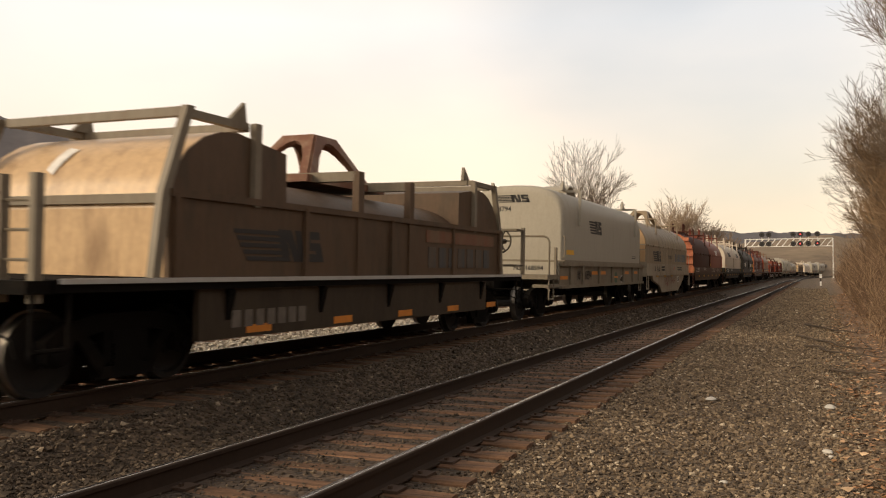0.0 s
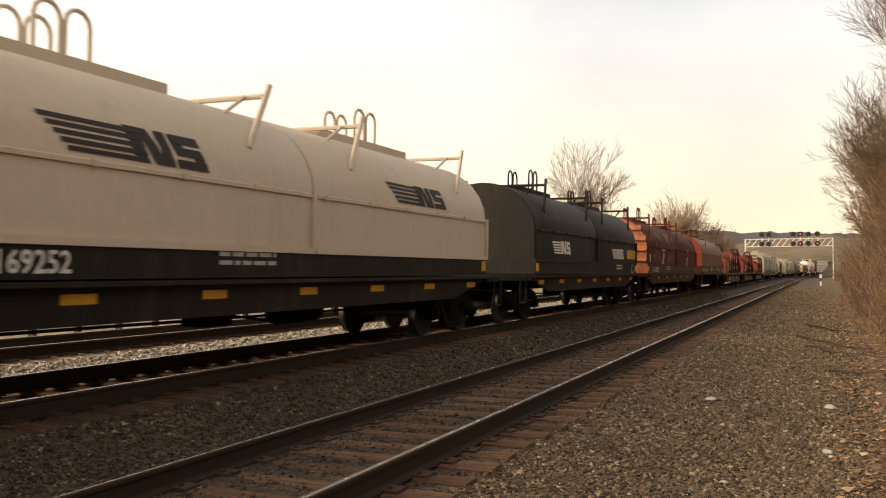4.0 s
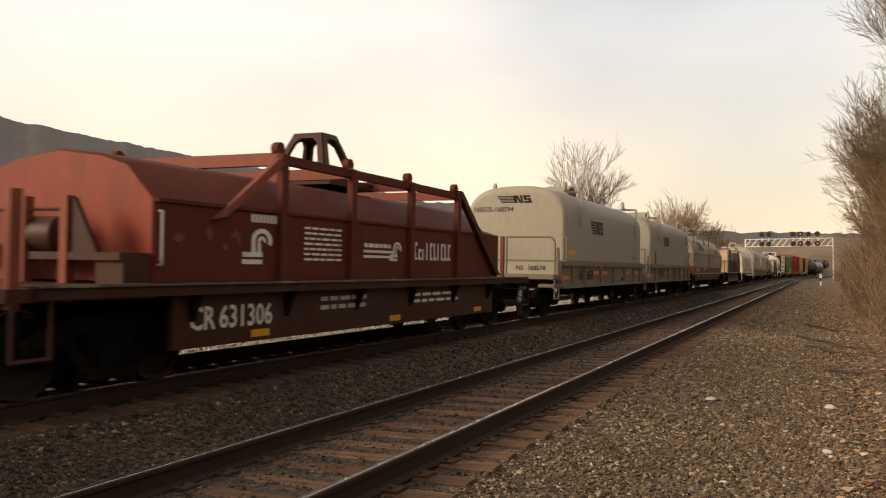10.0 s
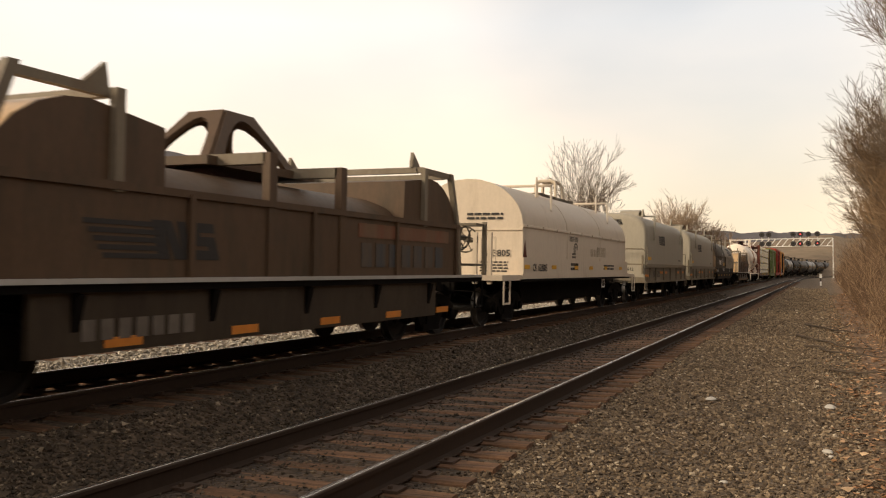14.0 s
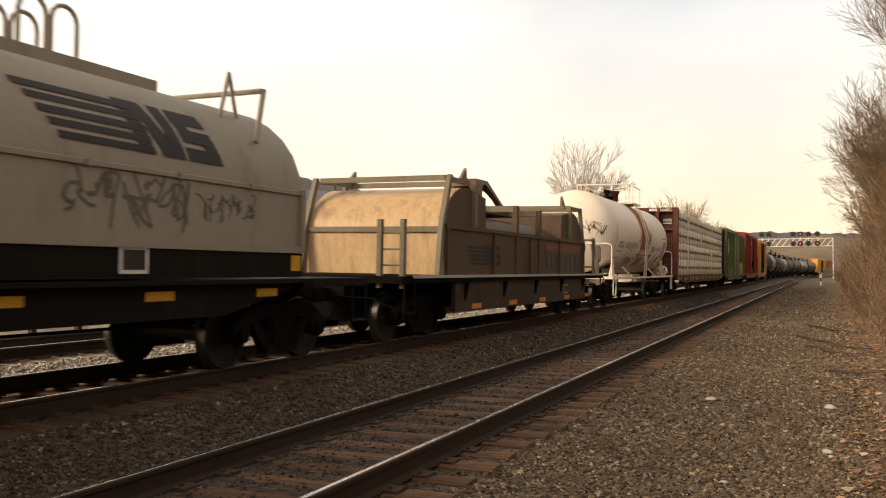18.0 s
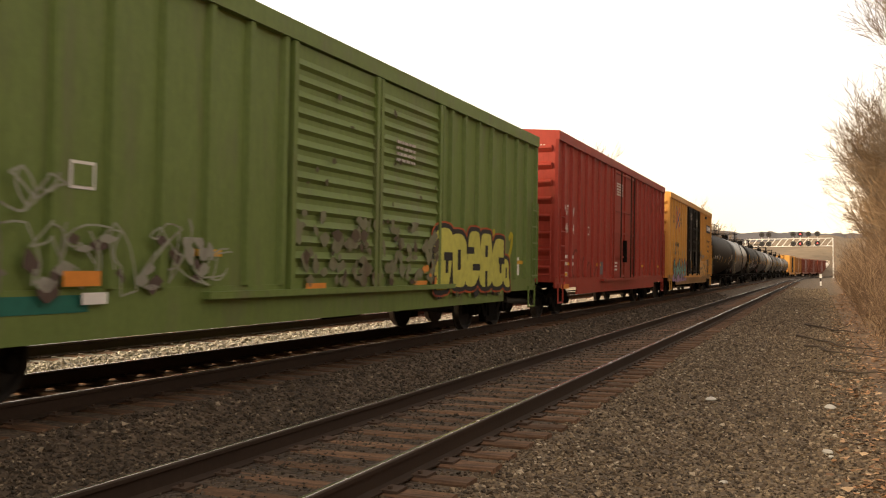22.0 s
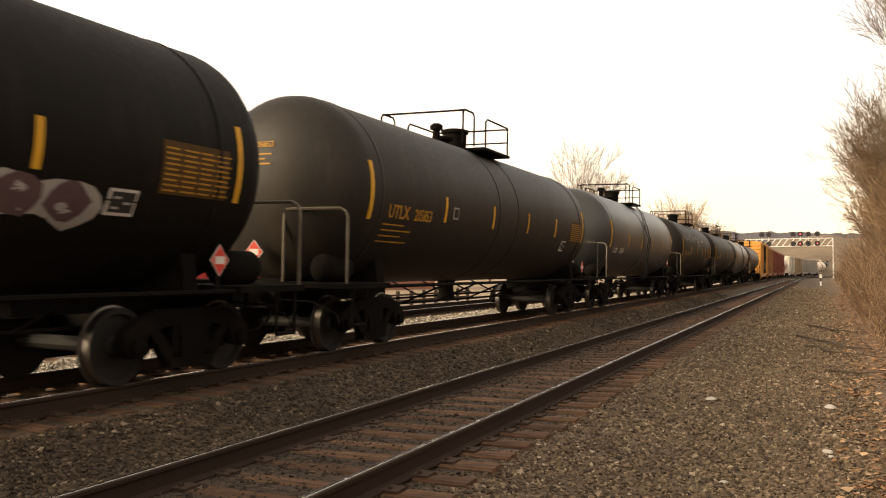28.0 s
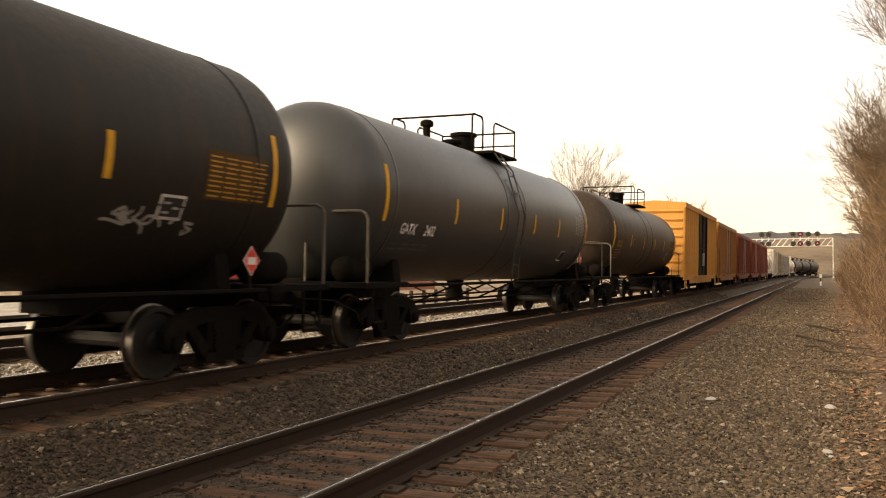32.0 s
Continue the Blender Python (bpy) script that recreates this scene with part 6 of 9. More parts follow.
    if n == 11:
        yp = y0 - 0.40
        for x in (-0.65, 0.0, 0.60):
            part("end_post", Shape().box(x - 0.05, x + 0.05, yp - 0.06, yp + 0.06, 0.9, 2.0), M_ROAN, car)
        part("gusset", Shape().prism([(0.64, 1.42), (1.02, 1.42), (0.70, 1.98), (0.64, 1.98)], yp - 0.02, yp + 0.04), M_MAROON, car)
        part("brake_step", Shape().box(0.12, 1.36, yp - 0.05, y0 - 0.03, 1.34, 1.42), M_MAROON, car)
        part("step_bracket", Shape().box(1.0, 1.36, yp, y0 - 0.03, 1.10, 1.34), M_MAROON, car)
        part("brake_cylinder", Shape().lathe([(-0.36, 0.10), (-0.34, 0.20), (0.26, 0.20), (0.30, 0.12)], (0.12, yp + 0.14, 1.60), "x", 14), M_MAROON, car)
        part("valve_body", Shape().box(-0.62, -0.30, yp, yp + 0.26, 1.12, 1.62).box(-0.58, -0.38, yp - 0.06, yp, 1.25, 1.5), M_ROAN, car)
        rod(car, [(-0.65, yp, 1.86), (0.60, yp, 1.86)], 0.018, M_MAROON, "handrail")
        rod(car, [(-0.22, yp - 0.03, 1.15), (-0.22, yp - 0.03, 1.70), (-0.12, yp - 0.03, 1.80), (0.02, yp - 0.03, 1.82)], 0.022, M_GALV, "air_pipe")
        rod(car, [(-1.32, yp, 1.1), (-1.32, yp, 1.98), (-0.65, yp, 1.98)], 0.022, M_ROAN, "handrail")
        part("end_post", Shape().box(1.26, 1.34, f + 0.72, f + 0.84, 0.9, 1.95), M_ROAN, car)
    else:
        for x in (1.12, 1.40):
            part("end_post", Shape().box(x - 0.045, x + 0.045, f + 0.95, f + 1.03, 0.98, 2.02), M_MAROON, car)
            rod(car, [(x + 0.06, f + 0.98, 1.38), (x + 0.12, f + 0.98, 1.38), (x + 0.12, f + 0.98, 1.92), (x + 0.06, f + 0.98, 1.92)], 0.012, M_ROAN)
        words(car, number, 0.12, f + 0.57, 0.99, 0.16, M_WHITE, end=True)
    brake_wheel(car, 0.05, r - 0.72, 2.02, M_DARK)
    part("brake_housing", Shape().box(-0.16, 0.34, r - 1.02, r - 0.76, 1.52, 2.0), M_DARK, car)
    for x in (0.62, 0.85, -0.8):
        part("end_post", Shape().box(x - 0.04, x + 0.04, r - 0.80, r - 0.70, 0.95, 2.05), M_ROAN, car)
    flakes(car, flat(1.402), y0 + 0.3, y0 + 1.5, 1.35, 1.75, 5, paint("worn_oxide", (0.17, 0.05, 0.03)), n, 0.10)
    end_platform(car, y0, f + 0.6, 1.08, M_MAROON, rails=False, d=-1)
    end_platform(car, y1, r - 0.6, 1.08, M_MAROON, rails=False, d=1)
    wheel_emblem(car, flat(1.402), y0 + 1.44, 1.32, 0.60, M_WHITE)
    decal(car, "road_name", [block(y0 + 1.60 + 0.078 * k, y0 + 1.655 + 0.078 * k, 1.83, 1.93) for k in range(7)], flat(1.402), M_WHITE)
    bars(car, 1.405, y0 + 2.77, 1.83, 7, M_WHITE, 0.95, 0.03, 0.04, n)
    wheel_emblem(car, flat(1.402), y0 + 5.22, 1.40, 0.42, M_WHITE)
    for z in (1.44, 1.52):
        part("slogan", plate(1.405, y0 + 4.38, y0 + 5.35, z, z + 0.04), M_WHITE, car)
    bars(car, 1.405, y0 + 4.40, 1.66, 1, M_WHITE, 0.85, 0.06, 0.05, n + 7)
    s = Shape()
    for k in range(10):
        h = (0.30, 0.19, 0.19, 0.30, 0.30, 0.30, 0.30, 0.30, 0.30, 0.30)[k]
        a, z = y0 + 6.14 + k * 0.158, 1.43
        s.box(1.395, 1.406, a, a + 0.045, z, z + h)
        if k not in (2, 3, 6):
            s.box(1.395, 1.406, a + 0.045, a + 0.11, z, z + 0.05)
        if k in (0, 1, 4, 7, 9):
            s.box(1.395, 1.406, a + 0.045, a + 0.11, z + h - 0.05, z + h)
    part("product_lettering", s, M_WHITE, car)
    words(car, number, 1.345, -4.09, 0.58, 0.37, M_WHITE, squeeze=0.94)
    words(car, "CR", 1.345, -4.60, 0.58, 0.37, M_WHITE, squeeze=0.9)
    bars(car, 1.343, -1.9, 0.88, 2, M_GALV, 1.3, 0.06, 0.06, n)
    bars(car, 1.343, 1.1, 0.86, 2, M_WHITE, 1.9, 0.05, 0.06, n + 2)
    part("handhold", Shape().path([(1.40, y0 + 0.04, 1.30), (1.45, y0 + 0.04, 1.30), (1.45, y0 + 0.04, 1.86), (1.40, y0 + 0.04, 1.86)], 0.014, 6), M_GALV, car)
    return car


def tank_car(n, tf, tb, mat, label, radius=1.50, style="black", number=None, graffiti=0):
    """A tank with dished heads on saddles, with dome fittings, walkway and railings."""
    car, f, r, y0, y1 = stage(n, "tank_car", label, "tank car", tf, tb, "tank cars")
    running_gear(car, f, r, (-4.28, 5.0) if n == 21 else (f + 2.2, r - 2.2), sill=False)
    zc = 4.0 - radius
    prof = [(y0 - 0.75 * math.cos(a * math.pi / 18), max(0.02, radius * math.sin(a * math.pi / 18))) for a in range(10)]
    back = y1 + (0.28 if style == "black" and n > 26 else 0.0)
    prof += [(y0 + (y1 - y0) * k / 4, radius) for k in (1, 2, 3)] + [(y0 + back - h, q) for h, q in reversed(prof)]
    tank = part("tank", Shape().lathe(prof, (0, 0, zc), "y", 48), mat, car)
    frame_mat = M_WHITETANK if style == "white" else M_DARK
    rail_mat = M_WHITETANK if style == "white" else M_BRACKET
    m = (y0 + y1) / 2
    for y in (y0 + 0.3, y1 - 0.3) if n == 26 else (m - 0.6, m + 0.6, y0 + 0.3, y1 - 0.3):
        part("weld_band", Shape().lathe([(y - 0.03, radius + 0.004), (y - 0.02, radius + 0.01), (y + 0.02, radius + 0.01), (y + 0.03, radius + 0.004)], (0, 0, zc), "y", 48), mat, tank)
    for d, fy, ty in ((-1, f, y0), (1, r, y1)):
        part("stub_sill", Shape().box(-0.3, 0.3, min(fy - d * 0.6, fy - d * 4.0), max(fy - d * 0.6, fy - d * 4.0), 0.75, 1.1), frame_mat, car)
        if style == "white":
            part("saddle", Shape().box(-0.75, 0.75, fy - d * 2.0 - 0.2, fy - d * 2.0 + 0.2, 1.0, 1.32), M_DARK, car)
        else:
            part("saddle", Shape().prism([(-1.12, 0.98), (1.12, 0.98), (1.05, 1.46), (0.9, 1.34), (0.5, 1.12), (0, 1.03), (-0.5, 1.12), (-0.9, 1.34), (-1.05, 1.46)], fy - d * 2.3 - 0.12, fy - d * 2.3 + 0.12), frame_mat, car)
        a, b = sorted((fy - d * 0.55, fy - d * 1.9))
        part("end_platform", Shape().box(-1.5, 1.5, a, b, 0.98, 1.06), frame_mat, car)
        yo = fy - d * 0.62
        rod(car, [(1.45, yo, 0.98), (1.45, yo, 2.02), (1.42, yo, 2.10), (1.33, yo, 2.15), (-1.33, yo, 2.15), (-1.42, yo, 2.10), (-1.45, yo, 2.02), (-1.45, yo, 0.98)], 0.024, rail_mat, "handrail")
        if n == 21 and d < 0:
            part("rail_joint", Shape().lathe([(-0.04, 0.03), (-0.03, 0.09), (0.03, 0.09), (0.04, 0.03)], (0.13, yo, 2.15), "x", 10), rail_mat, car)
        else:
            rod(car, [(0.35, yo, 2.15), (0.35, yo, 0.98)], 0.02, rail_mat, "handrail")
        rod(car, [(1.48, fy - d * 0.75, 1.0), (1.48, fy - d * 0.75, 0.45), (1.48, fy - d * 1.15, 0.45), (1.48, fy - d * 1.15, 1.0)], 0.024, frame_mat, "stirrup_step")
        if d > 0 or n != 21:
            part("brake_cylinder" if d > 0 else "reservoir", Shape().lathe([(-0.42, 0.05), (-0.36, 0.17), (-0.28, 0.22), (0.28, 0.22), (0.36, 0.17), (0.42, 0.05)], (1.15 if n == 21 else 0.85, fy - d * (1.5 if n == 21 else 1.2), 1.27), "y", 18), frame_mat, car)
        at = pose(1.36, fy - d * (2.95 if style == "grey" else 2.12), 1.61 if style == "grey" else 1.36, 0, 0, 90) if d > 0 else pose(0.31, fy + 0.58, 1.31) if n == 21 else pose({29: -0.14, 32: -0.15}.get(n, -0.70), fy + 0.56, 1.50 if n == 29 else 1.37)
        part("placard", Shape().prism([(0, -0.17), (0.15, 0), (0, 0.17), (-0.15, 0)], -0.006, 0.006), M_WHITE if style == "white" else M_REDMARK, car, "small hazard diamond", at=at)
        rim = 0.035 if style == "white" else 0.012
        part("placard_rim", Shape().prism([(0, -0.17 - rim), (0.15 + rim, 0), (0, 0.17 + rim), (-0.15 - rim, 0)], -0.004, 0.004), M_INK if style == "white" else M_WHITE, car, at=at)
        part("placard_face", Shape().box(-0.085, 0.085, -0.010, 0.010, -0.045, 0.045), M_INK if style == "white" else M_WHITE, car, at=at)
        part("placard_holder", Shape().box(-0.03, 0.03, 0.008, 0.03, -0.38, 0.1), frame_mat, car, at=at)
    for sx in (1, -1):
        part("side_walk_rail", Shape().tube((sx * 1.42, f + 1.8, 1.0), (sx * 1.42, r - 1.8, 1.0), 0.03, 6), frame_mat, car)
        for k in range(6):
            y = f + 4.2 + k * (r - f - 8.4) / 5
            inner = (sx * 1.40, y, 0.84) if style == "white" else (sx * 0.55, y, 0.62)
            part("hanger", Shape().tube((sx * 1.42, y, 1.0), inner, 0.016 if style == "white" else 0.02, 5), M_BRACKET if style == "white" else frame_mat, car)
        if style == "white":
            part("brake_rod", Shape().tube((sx * 1.40, f + 3.6, 0.86), (sx * 1.40, r - 3.6, 0.84), 0.014, 5), M_BRACKET, car)
    part("outlet_valve", Shape().lathe([(0.55, 0.12), (0.62, 0.20), (0.85, 0.16), (1.1, 0.24)], (0, m, 0), "z", 12), M_DARK, car)
    part("brake_rigging", Shape().tube((0.5, f + 3, 0.62), (0.5, r - 3, 0.62), 0.025, 5).tube((-0.5, f + 3, 0.62), (-0.5, r - 3, 0.66), 0.025, 5), M_DARK, car)
    # dome, hatch and top platform
    zt = zc + radius
    d0 = m + 0.35
    ra, rb = m - 1.45, m + 1.28
    if n != 26:
        part("manway", Shape().lathe([(zt - 0.1, 0.27), (zt + 0.36, 0.27), (zt + 0.37, 0.32), (zt + 0.44, 0.32), (zt + 0.47, 0.2)], (0, d0, 0), "z", 22), paint("valve_red", (0.05, 0.014, 0.012)) if style == "white" else M_DARK, car)
    part("relief_valve", Shape().lathe([(zt - 0.05, 0.08), (zt + 0.26, 0.08), (zt + 0.27, 0.14), (zt + 0.36, 0.14), (zt + 0.40, 0.08)], (0.1, m - 1.9 if style == "grey" else m - 0.9, 0), "z", 14), M_DARK, car)
    part("top_valve", Shape().lathe([(zt - 0.05, 0.16), (zt + 0.08, 0.16), (zt + 0.10, 0.24), (zt + 0.16, 0.24), (zt + 0.20, 0.1)], (0.05, m - 0.45, 0), "z", 14), M_DARK, car)
    for sx in (1, -1):
        part("top_platform", Shape().box(min(sx * 0.35, sx * 1.0), max(sx * 0.35, sx * 1.0), m - 0.3, rb + 0.05, zt - 0.12, zt - 0.06), frame_mat, car)
        rod(car, [(sx * 0.95, ra, zt - 0.12), (sx * 0.95, ra, zt + 0.50), (sx * 0.95, ra + 0.08, zt + 0.58), (sx * 0.95, ra + 0.55, zt + 0.58), (sx * 0.95, ra + 0.62, zt + 0.50), (sx * 0.95, ra + 0.62, zt - 0.12)], 0.022, frame_mat, "railing")
        rod(car, [(sx * 0.95, m - 0.15, zt - 0.12), (sx * 0.95, m - 0.15, zt + 0.50), (sx * 0.95, m - 0.05, zt + 0.58), (sx * 0.95, rb, zt + 0.58), (sx * 0.95, rb, zt - 0.12)], 0.022, frame_mat, "railing")
    rod(car, [(-0.95, ra + 0.05, zt + 0.56), (0.95, ra + 0.05, zt + 0.56)], 0.022, frame_mat, "railing")
    rod(car, [(-0.95, rb, zt + 0.56), (0.95, rb, zt + 0.56)], 0.02, frame_mat, "railing")
    rod(car, [(-0.95, rb, zt + 0.25), (0.95, rb, zt + 0.25)], 0.018, frame_mat, "railing")
    if style != "black":
        lad = Shape()
        pts = [(1.46, zc - radius * 0.75), (radius + 0.10, zc), (radius * 0.80 + 0.1, zc + radius * 0.66), (0.95, zt - 0.06)]
        for dy in (-0.2, 0.2):
            lad.path([(1.44, m + dy, 1.0)] + [(x, m + dy, z) for x, z in pts], 0.02, 6)
        for k in range(9):
            t = k / 8 * (len(pts) - 1)
            i = min(int(t), len(pts) - 2)
            x, z = [pts[i][q] + (pts[i + 1][q] - pts[i][q]) * (t - i) for q in (0, 1)]
            lad.tube((x, m - 0.2, z), (x, m + 0.2, z), 0.015, 5)
        part("ladder", lad, mat if style == "grey" else frame_mat, car)
    # reflective strips and lettering that follow the curve of the tank
    strip_mat = M_ORANGEMARK if style == "white" else M_YELLOWMARK

    def on_tank(name, ya, yb, z0, z1, mm):
        s = Shape()
        rr = radius + 0.006
        k = max(1, int((z1 - z0) / 0.15))
        zz = [z0 + (z1 - z0) * i / k for i in range(k + 1)]
        ring = lambda y: [(math.sqrt(max(0, rr * rr - (z - zc) ** 2)), y, z) for z in zz] + [(math.sqrt(max(0, rr * rr - (z - zc) ** 2)) - 0.02, y, z) for z in reversed(zz)]
        s.loft([ring(ya), ring(yb)])
        return part(name, s, mm, car)
    skin = lambda z: math.sqrt(max(0.05, radius * radius - (z - zc) ** 2))
    ink = M_WHITE if n == 26 else {"white": M_INK, "black": M_OCHRE, "grey": M_WHITE}[style]
    if style == "white":
        for y in (y0 + 0.3, y1 - 0.35):
            on_tank("reflective_strip", y, y + 0.09, 2.0, 2.85, strip_mat)
    else:
        for k, y in enumerate((y0 - 0.08, y0 + 2.72, y0 + 5.2, y0 + 7.5, y0 + (9.55 if style == "grey" else 9.75 if n == 29 else 8.85 if n == 31 else 9.82), y1 - (0.15 if style == "grey" else 0.0))):
            tall = k in (0, 5)
            if n == 26:
                on_tank("reflective_strip", (-7.1, -3.99, -1.64, 0.96, 3.40, 5.5)[k], (-7.0, -3.90, -1.55, 1.05, 3.49, 5.6)[k], 1.48 if tall else 1.86, 2.30, strip_mat)
                continue
            on_tank("reflective_strip", y, y + 0.09, 2.03 if tall else 2.12, 2.92 if tall else 2.58, strip_mat)
    if number and n != 21:
        dish = lambda x, z: y0 - 0.75 * math.sqrt(max(0.0, 1 - (x * x + (z - zc) ** 2) / (radius * radius))) - 0.008
        words(car, number, -0.24, dish, 3.09, 0.13, ink, end=True)
        head_decal(car, "stencil_line", [block(-0.2, 0.12 - 0.1 * (k % 2), 2.82 + 0.075 * k, 2.845 + 0.075 * k) for k in range(3)], y0, zc, radius, ink)
    if style == "black":
        mark = -6.44 if n == 26 else y0 + 0.55
        words(car, "MBLX" if n == 26 else "UTLX", skin, mark, 2.09, 0.30, ink, squeeze=0.95 if n == 26 else 0.98)
        words(car, number or "", skin, -5.42 if n == 26 else y0 + 1.5, 2.09, 0.30 if n == 26 else 0.27, ink, squeeze=1.12 if n == 26 else 0.85)
        if n == 26:
            decal(car, "small_print", [block(-3.59, -2.95 + 0.12 * (k % 2), 2.05 + k * 0.07, 2.08 + k * 0.07) for k in range(4)], skin, M_GALV)
        if n == 26:
            decal(car, "stencil_line", [block(-6.27, -4.3 - 0.5 * (k % 2), 1.46 + k * 0.075, 1.485 + k * 0.075) for k in range(3)], skin, M_GREYMARK)
        else:
            decal(car, "stencil_line", [block(y0 + 0.45, y0 + 1.5 - 0.3 * (k % 2), 1.70 + k * 0.09, 1.72 + k * 0.09) for k in range(4)], skin, ink)
        decal(car, "notice_panel", [block(y1 - 1.22, y1 - 0.15, 2.04, 2.60)], skin, material("notice_ground", (0.075, 0.042, 0.012), rough=0.7), 0.004)
        decal(car, "notice", [block(y1 - 1.18 + 0.27 * e, y1 - 0.98 + 0.27 * e + 0.04 * ((k + e) % 2), 2.07 + k * 0.055, 2.09 + k * 0.055) for k in range(9) for e in range(4)], skin, ink, 0.008)
        decal(car, "small_board", [block(y0 + 3.1, y0 + 3.35, 2.2, 2.42)], skin, M_GALV)
        decal(car, "small_panel", [block(y0 + 3.13, y0 + 3.32, 2.23, 2.39)], skin, M_INK, 0.009)
    elif style == "grey":
        if n in (30, 33):
            words(car, "GATX", skin, y0 + 0.62, 1.86, 0.25, ink, squeeze=0.85)
        else:
            decal(car, "reporting_mark", [block(y0 + 0.62 + 0.22 * k, y0 + 0.77 + 0.22 * k, 1.86, 2.03) for k in range(4)], skin, ink)
        words(car, number or "", skin, y0 + 1.55, 1.86, 0.25, ink, squeeze=0.85)
        decal(car, "stencil_line", [block(y0 + 0.5 + 0.4 * e, y0 + 0.82 + 0.4 * e - 0.06 * (k % 2), 1.60 + k * 0.08, 1.62 + k * 0.08) for k in range(2) for e in range(4)], skin, M_GREYMARK)
        decal(car, "notice_edge", [block(y1 - 1.25, y1 - 0.31, z, z + 0.012) for z in (2.26, 2.42, 2.74)] + [block(y1 - 1.25, y1 - 1.24, 2.27, 2.75)], skin, M_GALV, rows=1)
        decal(car, "notice", [block(y1 - 1.22 + 0.23 * e, y1 - 1.04 + 0.23 * e - 0.05 * ((k + e) % 3), 2.285 + k * 0.042, 2.305 + k * 0.042) for k in range(11) for e in range(4)], skin, M_GALV)
        decal(car, "notice_title", [block(y1 - 0.80 + 0.1 * k, y1 - 0.73 + 0.1 * k, 2.79, 2.83) for k in range(5)], skin, M_GALV)
        decal(car, "stencil_line", [block(y1 - 1.30, y1 - 0.70 - 0.1 * k, 1.80 + 0.05 * k, 1.815 + 0.05 * k) for k in range(3)], skin, M_GREYMARK)
    else:
        words(car, "UTLX", skin, -3.95, 2.08, 0.31, ink, squeeze=1.12)
        words(car, number or "", skin, -2.82, 2.09, 0.29, ink, squeeze=0.84)
        decal(car, "stencil_line", [block(-3.95, -3.1, 1.93, 1.965)] + [block(-4.0 + 0.3 * (k % 2), -2.9 - 0.35 * (k % 2), 1.50 + k * 0.10, 1.525 + k * 0.10) for k in range(3)], skin, material("faint_print", (0.40, 0.34, 0.27), rough=0.7, vary=0.2, bump=0))
        rust = stain("rust_wash", (0.42, 0.165, 0.062), 1.0, (1.0, 4.5, 0.35), 0.35)
        decal(car, "rust_run", [((-0.45, 3.97), (1.55, 3.97), (1.30, 1.90), (0.0, 1.90))], skin, rust, 0.005, rows=16)
        decal(car, "rust_run", [((-0.35, 3.9), (0.05, 3.9), (0.45, 1.55), (-0.05, 1.55))], skin, stain("rust_streak", (0.40, 0.15, 0.055), 0.85, (1.0, 9.0, 0.3), 0.8), 0.007, rows=16)
        decal(car, "rust_run", [((0.1, 1.9), (1.9, 1.9), (1.7, 1.30), (-0.1, 1.30))], skin, stain("rust_belly", (0.40, 0.20, 0.10), 0.6, (1.0, 4.0, 0.5), 0.7), 0.006, rows=8)
        part("drip_ledge", Shape().box(1.22, 1.35, -0.31, 1.79, 1.868, 1.892), M_RUSTY, car)
        if n == 21:
            dish = lambda x, z: y0 - 0.75 * math.sqrt(max(0.0, 1 - (x * x + (z - zc) ** 2) / (radius * radius))) - 0.008
            words(car, "UTLX", -0.38, dish, 2.93, 0.15, M_GREYMARK, end=True, squeeze=0.9)
            words(car, number, 0.10, dish, 2.93, 0.15, M_GREYMARK, end=True, squeeze=0.8)
            for k in range(3):
                head_decal(car, "graffiti_tag", tag_strokes(0.50 + 0.18 * k, 0.86 + 0.18 * k, 2.50 - 0.06 * k, 2.96 - 0.05 * k, 213 + k, 2, 0.014), y0, zc, radius, M_INK)
            soot = stain("belly_soot", (0.035, 0.022, 0.014), 0.9, (1.0, 1.0, 0.6), 0.9, 1.2)
            for xa, xb, za, zb_, mm in ((0.70, 0.90, 1.72, 2.40, stain("head_rust", (0.22, 0.13, 0.07), 0.95, (1.0, 1.0, 0.3), 0.9, 1.0, ("X", "Z"))), (0.73, 0.97, 1.60, 2.10, stain("head_soot", (0.030, 0.020, 0.014), 1.0, (1.0, 1.0, 0.3), 0.7, 1.0, ("X", "Z")))):
                lean = 0.03 if za < 1.7 else 0.01
                steps = [za + (zb_ - za) * q / 6 for q in range(7)]
                off = [lean * (1 - q / 6) ** 2 for q in range(7)]
                head_decal(car, "soot_streak", [((xa + o1, z1), (xb + o1, z1), (xb + o2, z2), (xa + o2, z2)) for z1, z2, o1, o2 in zip(steps, steps[1:], off, off[1:])], y0, zc, radius, mm, 0.012 if za > 1.7 else 0.016)
            decal(car, "soot_streak", [block(-4.2, -2.2, 1.22, 1.60)], skin, soot, 0.006, rows=6)
            decal(car, "pale_panel", [block(2.37, 3.02, 2.03, 2.28)], skin, material("buff_panel", (0.50, 0.38, 0.22), rough=0.7, vary=0.15, bump=0))
            decal(car, "panel_print", [block(2.45, 2.95 - 0.1 * (k % 2), 2.06 + 0.055 * k, 2.075 + 0.055 * k) for k in range(4)], skin, M_GREYMARK, 0.009)
            decal(car, "blue_panel", [block(2.36, 2.78, 1.81, 1.96)], skin, material("blue_grey_panel", (0.17, 0.18, 0.20), rough=0.6, vary=0.2, bump=0))
            decal(car, "panel_foot", [block(2.25, 2.82, 1.775, 1.80)], skin, M_GREYMARK)
            for ya in (3.68, -2.20):
                decal(car, "paint_slash", [block(ya, ya + 0.07, 1.60, 1.96)], skin, material("grey_spray", (0.16, 0.15, 0.16)))
